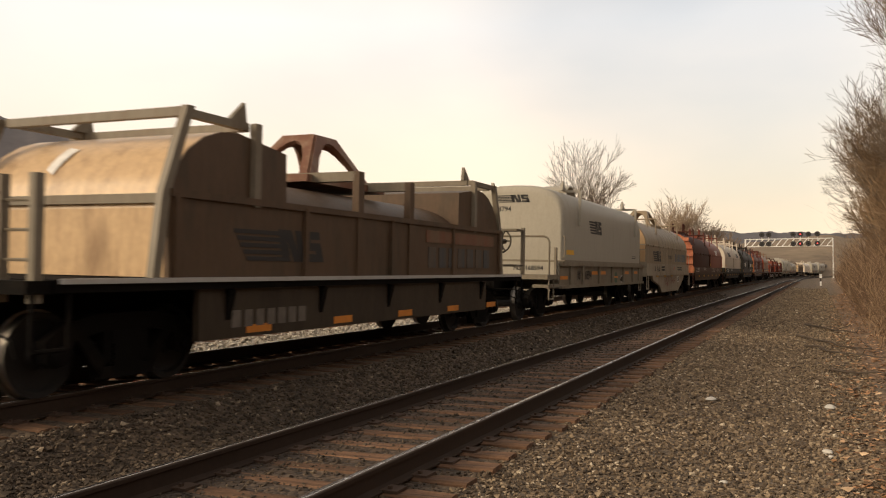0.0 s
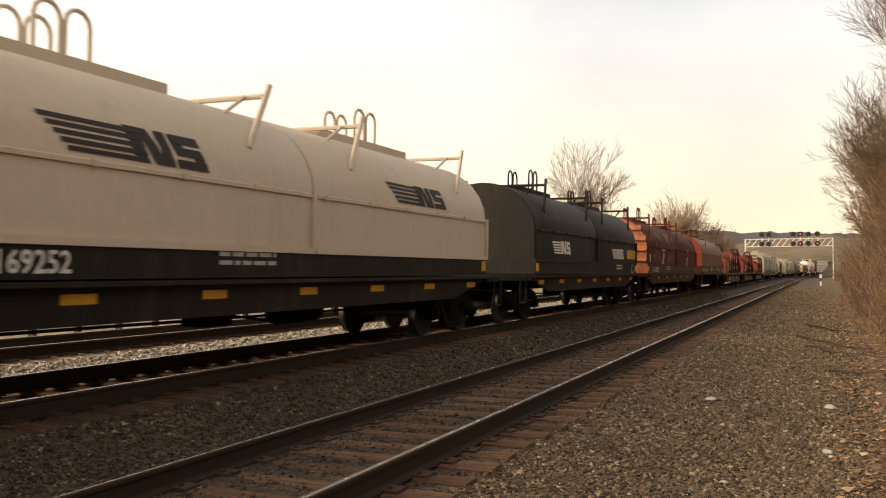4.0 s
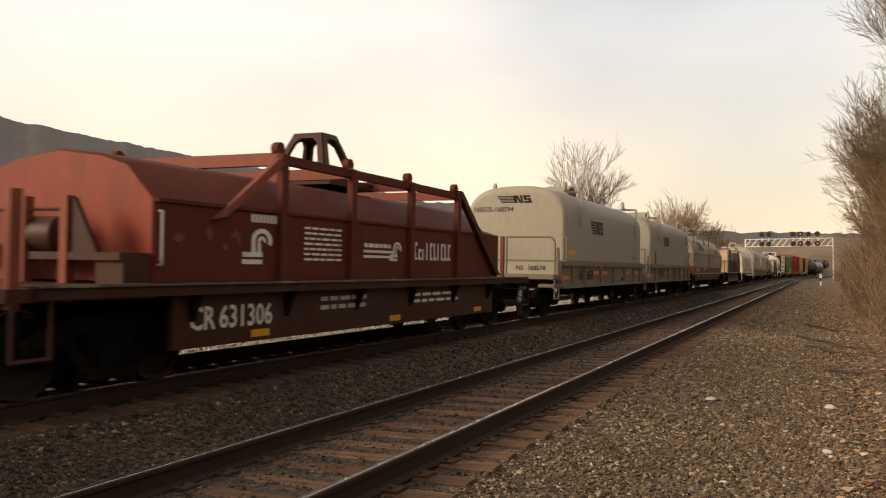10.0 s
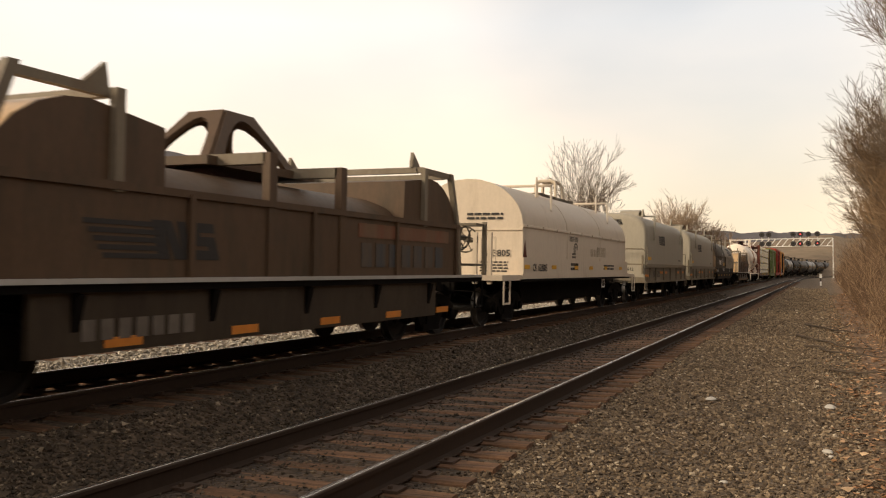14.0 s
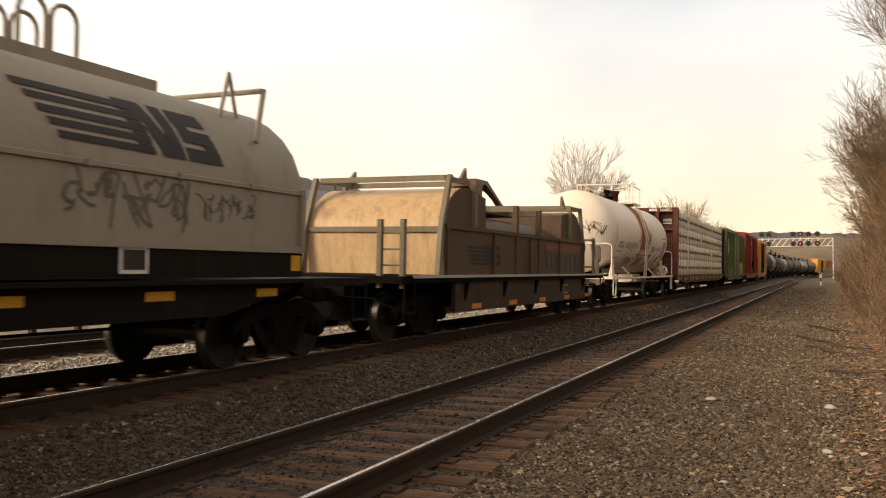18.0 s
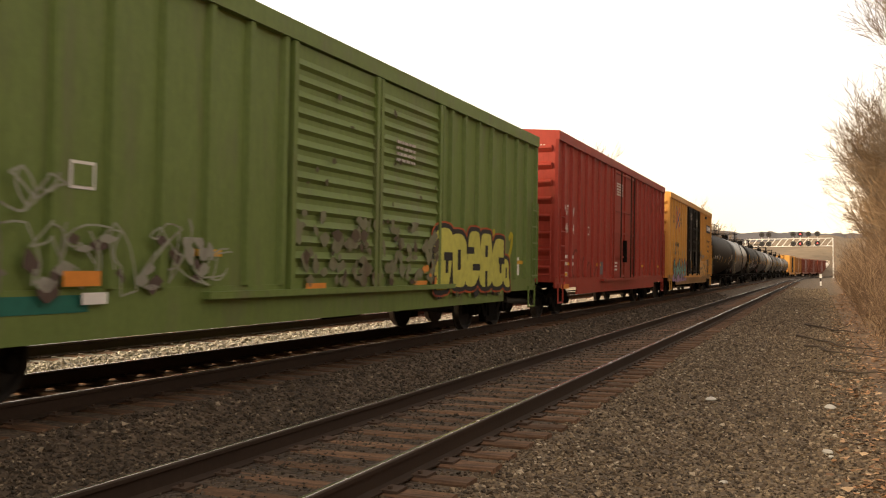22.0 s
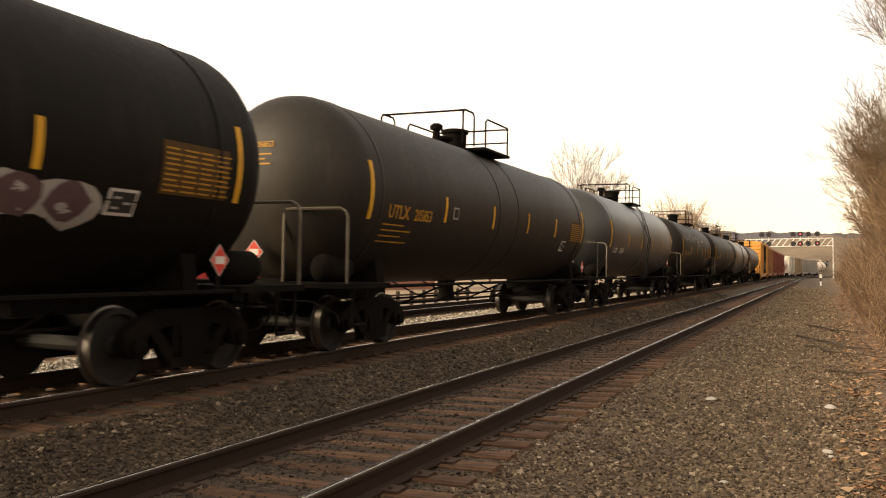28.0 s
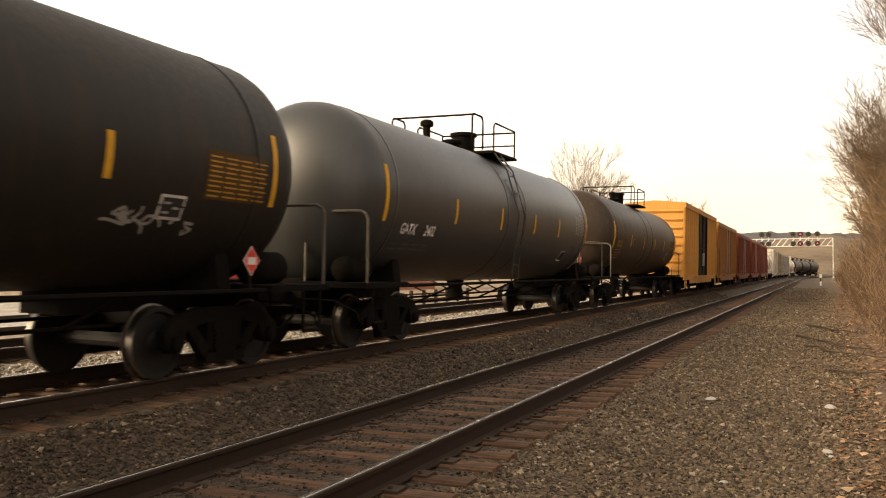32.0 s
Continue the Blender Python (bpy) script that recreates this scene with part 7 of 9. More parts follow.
        scribble(car, skin, -2.13, -0.6, 2.0, 2.36, M_INK, 212, 8, 0.020)
        scribble(car, skin, -1.9, -0.4, 1.50, 1.82, M_INK, 213, 9, 0.020)
        scribble(car, skin, -0.55, -0.1, 2.2, 2.65, M_GREYMARK, 216, 4, 0.02)
        scribble(car, skin, 1.3, 2.0, 2.05, 2.9, M_GREYMARK, 217, 6, 0.03)
        scribble(car, skin, 2.1, 3.1, 1.42, 1.74, M_GREYMARK, 214, 8, 0.024)
        scribble(car, skin, 3.17, 4.45, 2.08, 2.32, M_GREYMARK, 215, 6, 0.022)
        decal(car, "notice_panel", [block(4.76, 5.62, 1.84, 2.52)], skin, material("notice_grey", (0.62, 0.55, 0.46), rough=0.7, vary=0.1, bump=0))
        decal(car, "notice", [block(4.82, 5.55 - 0.12 * (k % 2), 1.88 + k * 0.07, 1.905 + k * 0.07) for k in range(9)], skin, M_GREYMARK, 0.008)
        decal(car, "notice_title", [block(4.62 + 0.16 * k, 4.73 + 0.16 * k, 2.62, 2.68) for k in range(5)], skin, M_GREYMARK)
        for sx in (1, -1):
            part("saddle_fin", Shape().prism([(-4.95, 1.05), (-4.25, 1.05), (-4.40, 1.70), (-4.50, 1.70)], sx * 1.26 - 0.02, sx * 1.26 + 0.02, "x"), frame_mat, car)
            part("saddle_strut", Shape().prism([(5.33, 1.05), (5.50, 1.05), (5.27, 1.72), (5.12, 1.72)], sx * 1.26 - 0.05, sx * 1.26 + 0.05, "x"), frame_mat, car)
            for ya in (-2.2, 2.71):
                part("rail_strut", Shape().tube((sx * 1.12, ya, 1.38), (sx * 1.42, ya + 0.35, 1.0), 0.032, 6), frame_mat, car)
    ba, bz = {"grey": (y1 - 2.00, 1.52), "white": (4.27, 1.62)}.get(style, (y1 - 1.85, 1.78))
    on_tank("inspection_board", ba, ba + 0.38, bz, bz + 0.26, M_WHITE)
    decal(car, "inspection_panel", [block(ba + 0.03, ba + 0.35, bz + 0.03, bz + 0.23)], skin, M_GREYMARK if style == "white" else M_INK, 0.011)
    if style == "black":
        decal(car, "inspection_print", [block(ba + 0.06 + 0.14 * (k % 2), ba + 0.16 + 0.14 * (k % 2), bz + 0.06 + 0.05 * k, bz + 0.085 + 0.05 * k) for k in range(3)], skin, M_GALV, 0.014)
    if graffiti == 1:
        painted_piece(car, skin, 1.7, 3.85, 1.66, 2.12, 4, (material("mauve_spray", (0.11, 0.07, 0.075)),), M_GALV, n)
        scribble(car, skin, -3.6, -1.0, 1.55, 2.55, M_GALV, n * 3, 14, 0.045)
        scribble(car, skin, -0.6, 1.2, 1.65, 2.1, M_GALV, n * 3 + 1, 9, 0.03)
        scribble(car, skin, -5.5, -4.0, 1.6, 1.9, material("grey_spray", (0.16, 0.15, 0.16)), n * 3 + 2, 10, 0.03)
    if graffiti == 2:
        scribble(car, skin, -5.8, -1.2, 2.75, 3.25, M_CHALK, n * 3, 18, 0.016)
        scribble(car, skin, -0.9, 0.6, 2.4, 3.2, M_CHALK, n * 3 + 1, 7, 0.018)
        scribble(car, skin, 1.1, 2.1, 2.75, 3.15, M_CHALK, n * 3 + 2, 5, 0.022)
        scribble(car, skin, 2.5, 3.5, 1.70, 2.05, M_GREYMARK, n * 3 + 5, 6, 0.03)
        for k in range(4):
            head_decal(car, "graffiti_tag", tag_strokes(0.05 + 0.18 * k, 0.45 + 0.18 * k, 2.30 + 0.10 * (k % 2), 3.15 - 0.12 * (k % 3), 311 + k, 2, 0.013), y0, zc, radius, M_CHALK)
    if graffiti == 3:
        painted_piece(car, skin, 0.9, 3.85, 1.66, 2.14, 4, (material("mauve_spray", (0.11, 0.07, 0.075)), material("grey_spray", (0.16, 0.15, 0.16))), M_GALV, n)
    if graffiti == 4:
        scribble(car, skin, -5.4, -3.6, 1.45, 1.75, M_GALV, n * 3, 9, 0.035)
        scribble(car, skin, 3.4, 4.6, 1.62, 1.9, M_GALV, n * 3 + 2, 6, 0.03)
    return car


def box_car(n, bf, br, mat, label, top=4.85, door="plug", number="", ribs=20, end_mat=None, trim=None, dm=0.1, dw=1.65):
    """Ribbed-side boxcar with corrugated ends, a door with its gear, ladders and a peaked roof."""
    car, f, r, y0, y1 = stage(n, "box_car", label, "boxcar", bf, br, "boxcars")
    running_gear(car, f, r, (f + 2.6, r - 2.6))
    zb = 0.95
    part("body", Shape().prism([(-1.46, zb), (1.46, zb), (1.46, top - 0.22), (-1.46, top - 0.22)], y0 + 0.05, y1 - 0.05), mat, car)
    part("roof", Shape().prism([(-1.55, top - 0.22), (1.55, top - 0.22), (1.55, top - 0.12), (0, top), (-1.55, top - 0.12)], y0, y1), mat, car)
    for k in range(12):
        y = y0 + (y1 - y0) * (k + 0.5) / 12
        part("roof_rib", Shape().prism([(-1.46, top - 0.11), (0, top + 0.005), (1.46, top - 0.11), (1.40, top - 0.08), (0, top + 0.035), (-1.40, top - 0.08)], y - 0.04, y + 0.04), mat, car)
    m = (y0 + y1) / 2 + dm
    part("side_sill", Shape().box(1.44, 1.485, y0 + 2.2, y1 - 2.2, 0.60, zb + 0.12).box(-1.485, -1.44, y0 + 2.2, y1 - 2.2, 0.60, zb + 0.12)
         .box(1.44, 1.485, y0, y0 + 2.2, 0.80, zb + 0.12).box(1.44, 1.485, y1 - 2.2, y1, 0.80, zb + 0.12).box(-1.485, -1.44, y0, y0 + 2.2, 0.80, zb + 0.12).box(-1.485, -1.44, y1 - 2.2, y1, 0.86, zb + 0.12), M_YELLOWSILL if n == 25 else mat, car)
    part("side_plate", Shape().box(1.44, 1.55, y0, y1, top - 0.36, top - 0.21).box(-1.55, -1.44, y0, y1, top - 0.36, top - 0.21), mat, car)
    rib = shared("box_rib_%d_%s" % (round(top * 100), mat.name), lambda: Shape().prism([(-0.07, 0), (0.07, 0), (0.04, 0.075), (-0.04, 0.075)], zb + 0.12, top - 0.34, "z"), mat)
    for sx in (1, -1):
        for k in range(ribs):
            y = y0 + 0.06 + (y1 - y0 - 0.12) * k / (ribs - 1)
            if n == 25 and y < m:
                y = y0 + (0.04, 0.80, 1.50, 2.25, 2.99, 3.72, 4.42, 5.12, 5.89, 6.6)[min(k, 9)]
            if n == 24 and y < m:
                y = y0 + 0.04 + (0.0, 0.62, 1.40, 2.26, 3.04, 3.84, 4.62, 5.46, 6.34, 7.0)[min(k, 9)]
            if n == 23:
                y = (-8.30, -7.70, -7.02, -6.32, -5.62, -4.95, -4.26, -3.55, -2.84, -2.13, 2.80, 3.18, 3.83, 4.53, 5.28, 6.1, 6.85, 7.55, 8.28)[min(k, 18)]
                if k > 18:
                    continue
            if abs(y - m) < dw + (0.02 if n == 23 else 0.1) or (PLAIN[0] and sx < 0):
                continue
            part("rib", rib, mat, car, at=pose(sx * 1.455, y, 0, 0, 0, -90 * sx))
    for sx in (1, -1):
        x = sx * 1.50
        if door == "plug":
            d = part("door", Shape().box(min(x, sx * 1.44), max(x, sx * 1.44), m - dw, m + dw, zb + 0.05, top - 0.38), trim or mat, car)
            fr = Shape()
            for y in (-2.43, -1.94, -0.72, -0.46, -0.20, 0.28, 1.58, 1.86) if n == 25 else (m - dw, m - 0.02, m + dw - 0.07):
                fr.box(min(x, x + sx * 0.05), max(x, x + sx * 0.05), y, y + 0.07, zb + 0.05, top - 0.38)
            for z in (1.0, 1.22, 2.32, 2.80, 3.50, top - 0.5) if n == 25 else (zb + 0.1, zb + 0.75, zb + 1.55, zb + 2.3, top - 0.5):
                fr.box(min(x, x + sx * 0.045), max(x, x + sx * 0.045), m - dw, m + dw, z, z + 0.06)
            part("door_frame", fr, trim or mat, d)
            for y in (m - dw * 0.5, m + dw * 0.5, m + dw * 0.85):
                part("lock_rod", Shape().tube((x + sx * 0.09, y, zb + 0.08), (x + sx * 0.09, y, top - 0.42), 0.024, 6), M_RAIL if n == 24 else trim or mat, d)
            part("lock_gear", Shape().box(min(x, x + sx * 0.12), max(x, x + sx * 0.12), m - 0.12, m + 0.06, zb + 0.6, zb + 1.35), M_DARK if n in (24, 25) else M_GALV, d)
        else:
            for a, b in ((m - dw, m - 0.02), (m + 0.02, m + dw)):
                d = part("door", Shape().box(min(x, sx * 1.44), max(x, sx * 1.44), a, b, zb + 0.05, top - 0.38), mat, car)
                cr = Shape()
                for j in range(14):
                    z = zb + 0.2 + j * (top - zb - 0.9) / 13
                    cr.prism([(x, z), (x + sx * 0.045, z + 0.05), (x, z + 0.14)], a + 0.12, b - 0.12)
                part("door_corrugation", cr, mat, d)
                part("door_frame", Shape().box(min(x, x + sx * 0.06), max(x, x + sx * 0.06), a, a + 0.09, zb + 0.05, top - 0.38).box(min(x, x + sx * 0.06), max(x, x + sx * 0.06), b - 0.09, b, zb + 0.05, top - 0.38), mat, d)
        part("door_track", Shape().box(min(sx * 1.46, sx * 1.60), max(sx * 1.46, sx * 1.60), m - dw - 1.6, m + dw + 0.6, zb - 0.02, zb + 0.06), mat, car)
    em = end_mat or mat
    for d, y in ((-1, y0), (1, y1)):
        e = part("end", Shape().box(-1.48, 1.48, min(y, y - d * 0.06), max(y, y - d * 0.06), zb, top - 0.22), em, car)
        for j in range(8):
            z = zb + 0.25 + j * (top - zb - 0.75) / 7.4
            part("end_rib", Shape().prism([(y - d * 0.02, z - 0.03), (y + d * 0.09, z + 0.10), (y + d * 0.09, z + 0.14), (y - d * 0.02, z + 0.20)], -1.36, 1.36, "x"), em, e)
        ladder(car, y + d * 0.14, 0.95, 1.38, zb, zb + 1.9, 5, mat, along_x=True)
        ys = y - d * 0.12
        ladder(car, 1.57, ys - d * 0.42, ys, zb, zb + 1.9, 5, mat)
        rod(car, [(1.52, y - d * 0.15, 0.9), (1.52, y - d * 0.15, 0.42), (1.52, y - d * 0.60, 0.42), (1.52, y - d * 0.60, 0.9)], 0.024, mat, "stirrup_step")
    brake_wheel(car, -0.6, f + 0.75, 1.9, mat)
    part("crossover_platform", Shape().box(-1.2, 0.6, y0 - 0.45, y0 - 0.05, 1.02, 1.07), M_GALV, car)
    for k in range(5):
        y = y0 + 1.0 + k * (y1 - y0 - 2.4) / 4
        part("reflector", plate(1.465, y, y + 0.5, zb + 0.45, zb + 0.53), M_YELLOWMARK, car)
    xf = flat(1.464)
    if n == 24:
        words(car, "841", flat(1.475), -7.43, 2.28, 0.36, M_WHITE, squeeze=0.78)
        words(car, "44", xf, -6.66, 2.28, 0.36, M_WHITE, squeeze=0.85)
        words(car, "AT", flat(1.475), -7.40, 2.76, 0.38, M_WHITE, squeeze=0.9)
        words(car, "W", xf, -6.66, 2.76, 0.38, M_WHITE, squeeze=0.8)
        decal(car, "small_square", [block(-4.9, -4.66, 2.30, 2.55)], xf, M_WHITE)
        decal(car, "small_square_inside", [block(-4.86, -4.70, 2.34, 2.51)], xf, M_REDBOX, 0.009)
        bars(car, 1.466, -7.35, 1.68, 2, M_WHITE, 0.34, 0.09, 0.10, n)
        bars(car, 1.466, -6.72, 1.68, 2, M_WHITE, 0.34, 0.09, 0.10, n + 3)
        decal(car, "plate_edge", [block(-7.60, -6.98, 1.10, 1.22)], xf, M_WHITE)
        decal(car, "plate_face", [block(-7.57, -7.01, 1.125, 1.195)], xf, M_YELLOWMARK, 0.009)
        decal(car, "sill_patch", [block(-7.66, -6.88, 0.77, 0.90)], flat(1.487), M_ORANGEMARK)
        part("marker_disc", Shape().lathe([(1.48, 0.055), (1.495, 0.055)], (0, -7.35, 0.925), "x", 14), M_REDMARK, car, "small round red marker")
        sp = material("brown_spray", (0.17, 0.035, 0.025))
        rnd = random.Random(241)
        for k in range(6):
            cy, cz, rr = -6.15 + k * 0.48, 1.42 - 0.04 * k, (0.36, 0.2, 0.26, 0.2, 0.24, 0.18)[k]
            a0 = rnd.uniform(0.3, 1.2)
            pts = [(cy + rr * math.cos(a0 + j * 0.42), cz + rr * 1.15 * math.sin(a0 + j * 0.42) - (0.03 * j if k % 2 else 0)) for j in range(13)]
            decal(car, "graffiti_tag", ribbon(pts, 0.075), xf, sp, 0.007, rows=1)
        decal(car, "grey_panel", [block(-3.37, -2.87, 1.14, 1.54)], xf, material("grey_spray", (0.16, 0.15, 0.16)))
        bars(car, 1.512, -1.15, 4.20, 5, M_WHITE, 0.9, 0.05, 0.04, 5)
        bars(car, 1.512, -1.5, 1.55, 3, M_WHITE, 0.5, 0.06, 0.05, 6)
        words(car, "84144", 0.75, y0 - 0.012, 4.42, 0.17, M_WHITE, end=True)
    elif n == 25:
        over = flat(1.536)
        words(car, "next", over, -7.62, 3.70, 0.26, M_INK, squeeze=0.9)
        words(car, "load", over, -7.62, 3.50, 0.26, M_INK, squeeze=0.9)
        words(car, "any", over, -5.36, 3.70, 0.26, M_INK, squeeze=0.9)
        words(car, "road", over, -5.36, 3.50, 0.26, M_INK, squeeze=0.9)
        blue, red = material("emblem_blue", (0.05, 0.07, 0.22)), material("emblem_red", (0.55, 0.09, 0.05))
        for p, q, mm, off in (((-6.78, 4.16), (-5.66, 3.22), red, -0.09), ((-6.70, 4.22), (-5.58, 3.28), blue, 0.09), ((-6.78, 3.30), (-5.62, 4.12), blue, -0.08), ((-6.78, 3.46), (-5.62, 4.26), red, 0.08)):
            decal(car, "emblem_stroke", [((p[0] - 0.09, p[1] + off), (p[0] + 0.09, p[1] + off), (q[0] + 0.09, q[1] + off), (q[0] - 0.09, q[1] + off))], over, mm, 0.006 if q[1] < 3.5 else 0.009)
        words(car, "6", over, -7.28, 2.02, 0.30, M_INK)
        decal(car, "reporting_mark", [block(-6.85 + 0.30 * k, -6.68 + 0.30 * k, 2.42, 2.62) for k in range(4)], over, M_INK)
        words(car, "60", over, -6.82, 2.02, 0.30, M_INK)
        words(car, "55", over, -6.08, 2.02, 0.30, M_INK)
        words(car, "6", over, -5.44, 2.02, 0.30, M_INK)
        haze = paint("grey_overspray", (0.40, 0.30, 0.17))
        scribble(car, xf, -7.7, -5.0, 2.0, 2.7, haze, 256, 9, 0.13, 0.003, "overspray")
        scribble(car, xf, -4.4, -3.2, 1.7, 2.6, haze, 257, 5, 0.15, 0.003, "overspray")
        leaf = flat(1.512)
        part("door_gap", Shape().box(1.49, 1.53, -0.44, -0.22, 1.0, 4.5), M_DARK, car)
        decal(car, "board", [block(-1.08, -0.73, 1.42, 1.81)], leaf, M_YELLOWMARK)
        decal(car, "board_line", [block(-1.08, -0.73, z, z + 0.012) for z in (1.54, 1.68)], leaf, M_BLACKDOOR, 0.009)
        decal(car, "tape_mark", [block(-0.14, -0.03, 1.40, 1.68)], leaf, M_ORANGEMARK)
        for ya in (-1.55, 0.63):
            circle = [(ya + 0.08 + 0.075 * math.cos(a * math.tau / 16), 2.10 + 0.085 * math.sin(a * math.tau / 16)) for a in range(17)]
            inner = [(ya + 0.08 + 0.045 * math.cos(a * math.tau / 16), 2.10 + 0.055 * math.sin(a * math.tau / 16)) for a in range(17)]
            decal(car, "door_ring", [(circle[k], circle[k + 1], inner[k + 1], inner[k]) for k in range(16)], leaf, M_CHALK, rows=1)
            decal(car, "door_label", [block(ya, ya + 0.17, 1.83, 1.98)], leaf, M_CHALK)
            decal(car, "stencil_line", [block(ya + 0.02, ya + 0.12, 2.26, 2.285), block(ya + 0.16, ya + 0.34, 2.24, 2.265)], leaf, M_CHALK)
        decal(car, "stencil_line", [block(-2.28, -2.05 - 0.06 * (k % 2), 2.02 + 0.065 * k, 2.045 + 0.065 * k) for k in range(4)], leaf, M_GREYMARK)
        decal(car, "stencil_line", [block(-0.15, 0.10 - 0.05 * (k % 2), 3.03 + 0.05 * k, 3.05 + 0.05 * k) for k in range(4)] + [block(1.12, 1.40 - 0.05 * (k % 2), 3.10 + 0.05 * k, 3.12 + 0.05 * k) for k in range(4)], leaf, M_CHALK)
        decal(car, "paper_tag", [block(0.36, 0.55, 2.55, 2.72)], leaf, M_WHITE)
        decal(car, "boxed_print", [block(-1.2, -0.8, 1.255, 1.265), block(-1.2, -0.8, 1.355, 1.365), block(-1.16, -0.85, 1.29, 1.305), block(-1.16, -0.92, 1.32, 1.335)], leaf, M_CHALK)
        decal(car, "stencil_line", [block(-1.81, -1.45, 1.12, 1.145), block(-1.35, -1.03, 1.12, 1.145), block(0.45, 0.75, 1.13, 1.155), block(0.85, 1.31, 1.13, 1.155)], leaf, M_GREYMARK)
        scribble(car, leaf, 0.35, 1.05, 2.98, 3.14, M_CHALK, 258, 6, 0.014)
        scribble(car, leaf, 0.85, 1.5, 1.3, 1.62, M_GREYMARK, 259, 7, 0.02)
        scribble(car, leaf, 0.42, 1.1, 1.62, 1.80, M_CHALK, 255, 3, 0.014)
        decal(car, "rust_slit", [block(-2.67, -2.59, 1.08, 1.48)], xf, paint("slit_orange", (0.45, 0.13, 0.03)))
        decal(car, "door_sill_beam", [block(-2.2 + 1.45 * k, -0.95 + 1.45 * k, 0.98, 1.12) for k in range(3)], flat(1.555), M_YELLOWBOX)
        part("door_stop", Shape().box(1.46, 1.60, 4.55, 4.85, 4.34, 4.48), M_INK, car)
        scribble(car, over, -3.35, -2.95, 1.45, 1.80, material("spray_maroon", (0.16, 0.02, 0.03)), 260, 4, 0.12)
        fills = [material("spray_mint", (0.16, 0.34, 0.27)), material("spray_plum", (0.10, 0.025, 0.035)), material("spray_lilac", (0.36, 0.22, 0.38))]
        wild_piece(car, over, -7.4, -3.4, 0.86, 1.76, 5, fills[:1], fills[1], fills[2], 251)
        sand, pale, olive = material("spray_sand", (0.60, 0.32, 0.095)), material("spray_pale", (0.38, 0.32, 0.22)), material("spray_olive", (0.10, 0.085, 0.06))
        flakes(car, over, 1.95, 5.4, 0.85, 1.5, 26, olive, 253, 0.15)
        flakes(car, over, 2.3, 5.6, 1.75, 2.1, 22, material("spray_slate", (0.26, 0.25, 0.21)), 261, 0.14)
        bubble_piece(car, over, ((2.38, 1.36, 0.42, 0.52, 0.10), (3.02, 1.30, 0.26, 0.40, 0.05), (3.45, 1.34, 0.26, 0.40, 0.06), (3.98, 1.28, 0.30, 0.36, 0.0), (4.62, 1.26, 0.30, 0.34, 0.1), (5.15, 1.30, 0.26, 0.42, -0.1)),
                     ((0.045, olive, 0.006), (0.022, pale, 0.008), (0.0, sand, 0.010)), olive)
        decal(car, "graffiti_letter", [block(2.9, 5.6, 1.74, 1.84), block(4.4, 5.7, 1.60, 1.72)], over, sand, 0.011, rows=1)
        scribble(car, over, 2.1, 3.1, 1.9, 2.45, olive, 262, 9, 0.05)
        scribble(car, over, 5.35, 6.4, 0.85, 2.0, M_INK, 254, 6, 0.035)
        decal(car, "inspection_outline", [block(5.77, 6.12, 1.12, 1.41)], over, M_GREYMARK, 0.015)
        decal(car, "inspection_panel", [block(5.80, 6.09, 1.15, 1.38)], over, M_BLACKDOOR, 0.018)
        scribble(car, over, 5.42, 6.23, 1.54, 2.00, olive, 263, 9, 0.05, 0.015)
        bars(car, 1.537, 6.51, 2.28, 9, M_OCHRE, 0.55, 0.03, 0.05, 27)
        decal(car, "name_panel", [block(5.1, 7.1, 3.56, 4.02)], over, M_INK)
        decal(car, "name_block", [block(5.3 + 0.62 * k, 5.8 + 0.62 * k, 3.68, 3.94) for k in range(3)], over, M_WHITE, 0.009)
        words(car, "Railcar Pooling", over, 5.25, 2.98, 0.25, M_INK, squeeze=0.95)
        words(car, "Experts", over, 5.69, 2.68, 0.25, M_INK, squeeze=0.95)
        decal(car, "web_address", [block(5.73 + 0.14 * k, 5.83 + 0.14 * k, 2.40, 2.52) for k in range(6)], over, M_INK)
        bars(car, 1.512, -1.55, 4.3, 5, M_CHALK, 0.9, 0.035, 0.04, 9)
        bars(car, 1.512, 0.45, 4.1, 5, M_CHALK, 0.75, 0.04, 0.045, 10)
        bars(car, -0.2, y0 - 0.10, 3.05, 2, M_INK, 1.2, 0.04, 0.05, 11, end=True)
    elif n == 23:
        ring = [(-6.9 + 0.52 * math.cos(a * math.tau / 28), 3.13 + 0.56 * math.sin(a * math.tau / 28)) for a in range(29)]
        inner = [(-6.9 + 0.42 * math.cos(a * math.tau / 28), 3.13 + 0.46 * math.sin(a * math.tau / 28)) for a in range(29)]
        over = flat(1.536)
        decal(car, "emblem_ring", [(ring[k], ring[k + 1], inner[k + 1], inner[k]) for k in range(28)], over, M_WHITE, rows=1)
        decal(car, "emblem_figure", [block(-7.08, -6.78, 2.72, 2.86), block(-7.0, -6.72, 2.86, 3.05), block(-7.1, -6.8, 3.05, 3.24), block(-7.0, -6.72, 3.24, 3.42), block(-6.95, -6.75, 3.42, 3.54)], over, M_WHITE)
        words(car, "199", xf, -7.5, 1.82, 0.30, M_WHITE)
        words(car, "30", xf, -6.75, 1.82, 0.30, M_WHITE)
        decal(car, "reporting_mark", [block(-7.46 + 0.25 * k, -7.30 + 0.25 * k, 2.22, 2.42) for k in range(3)], xf, M_WHITE)
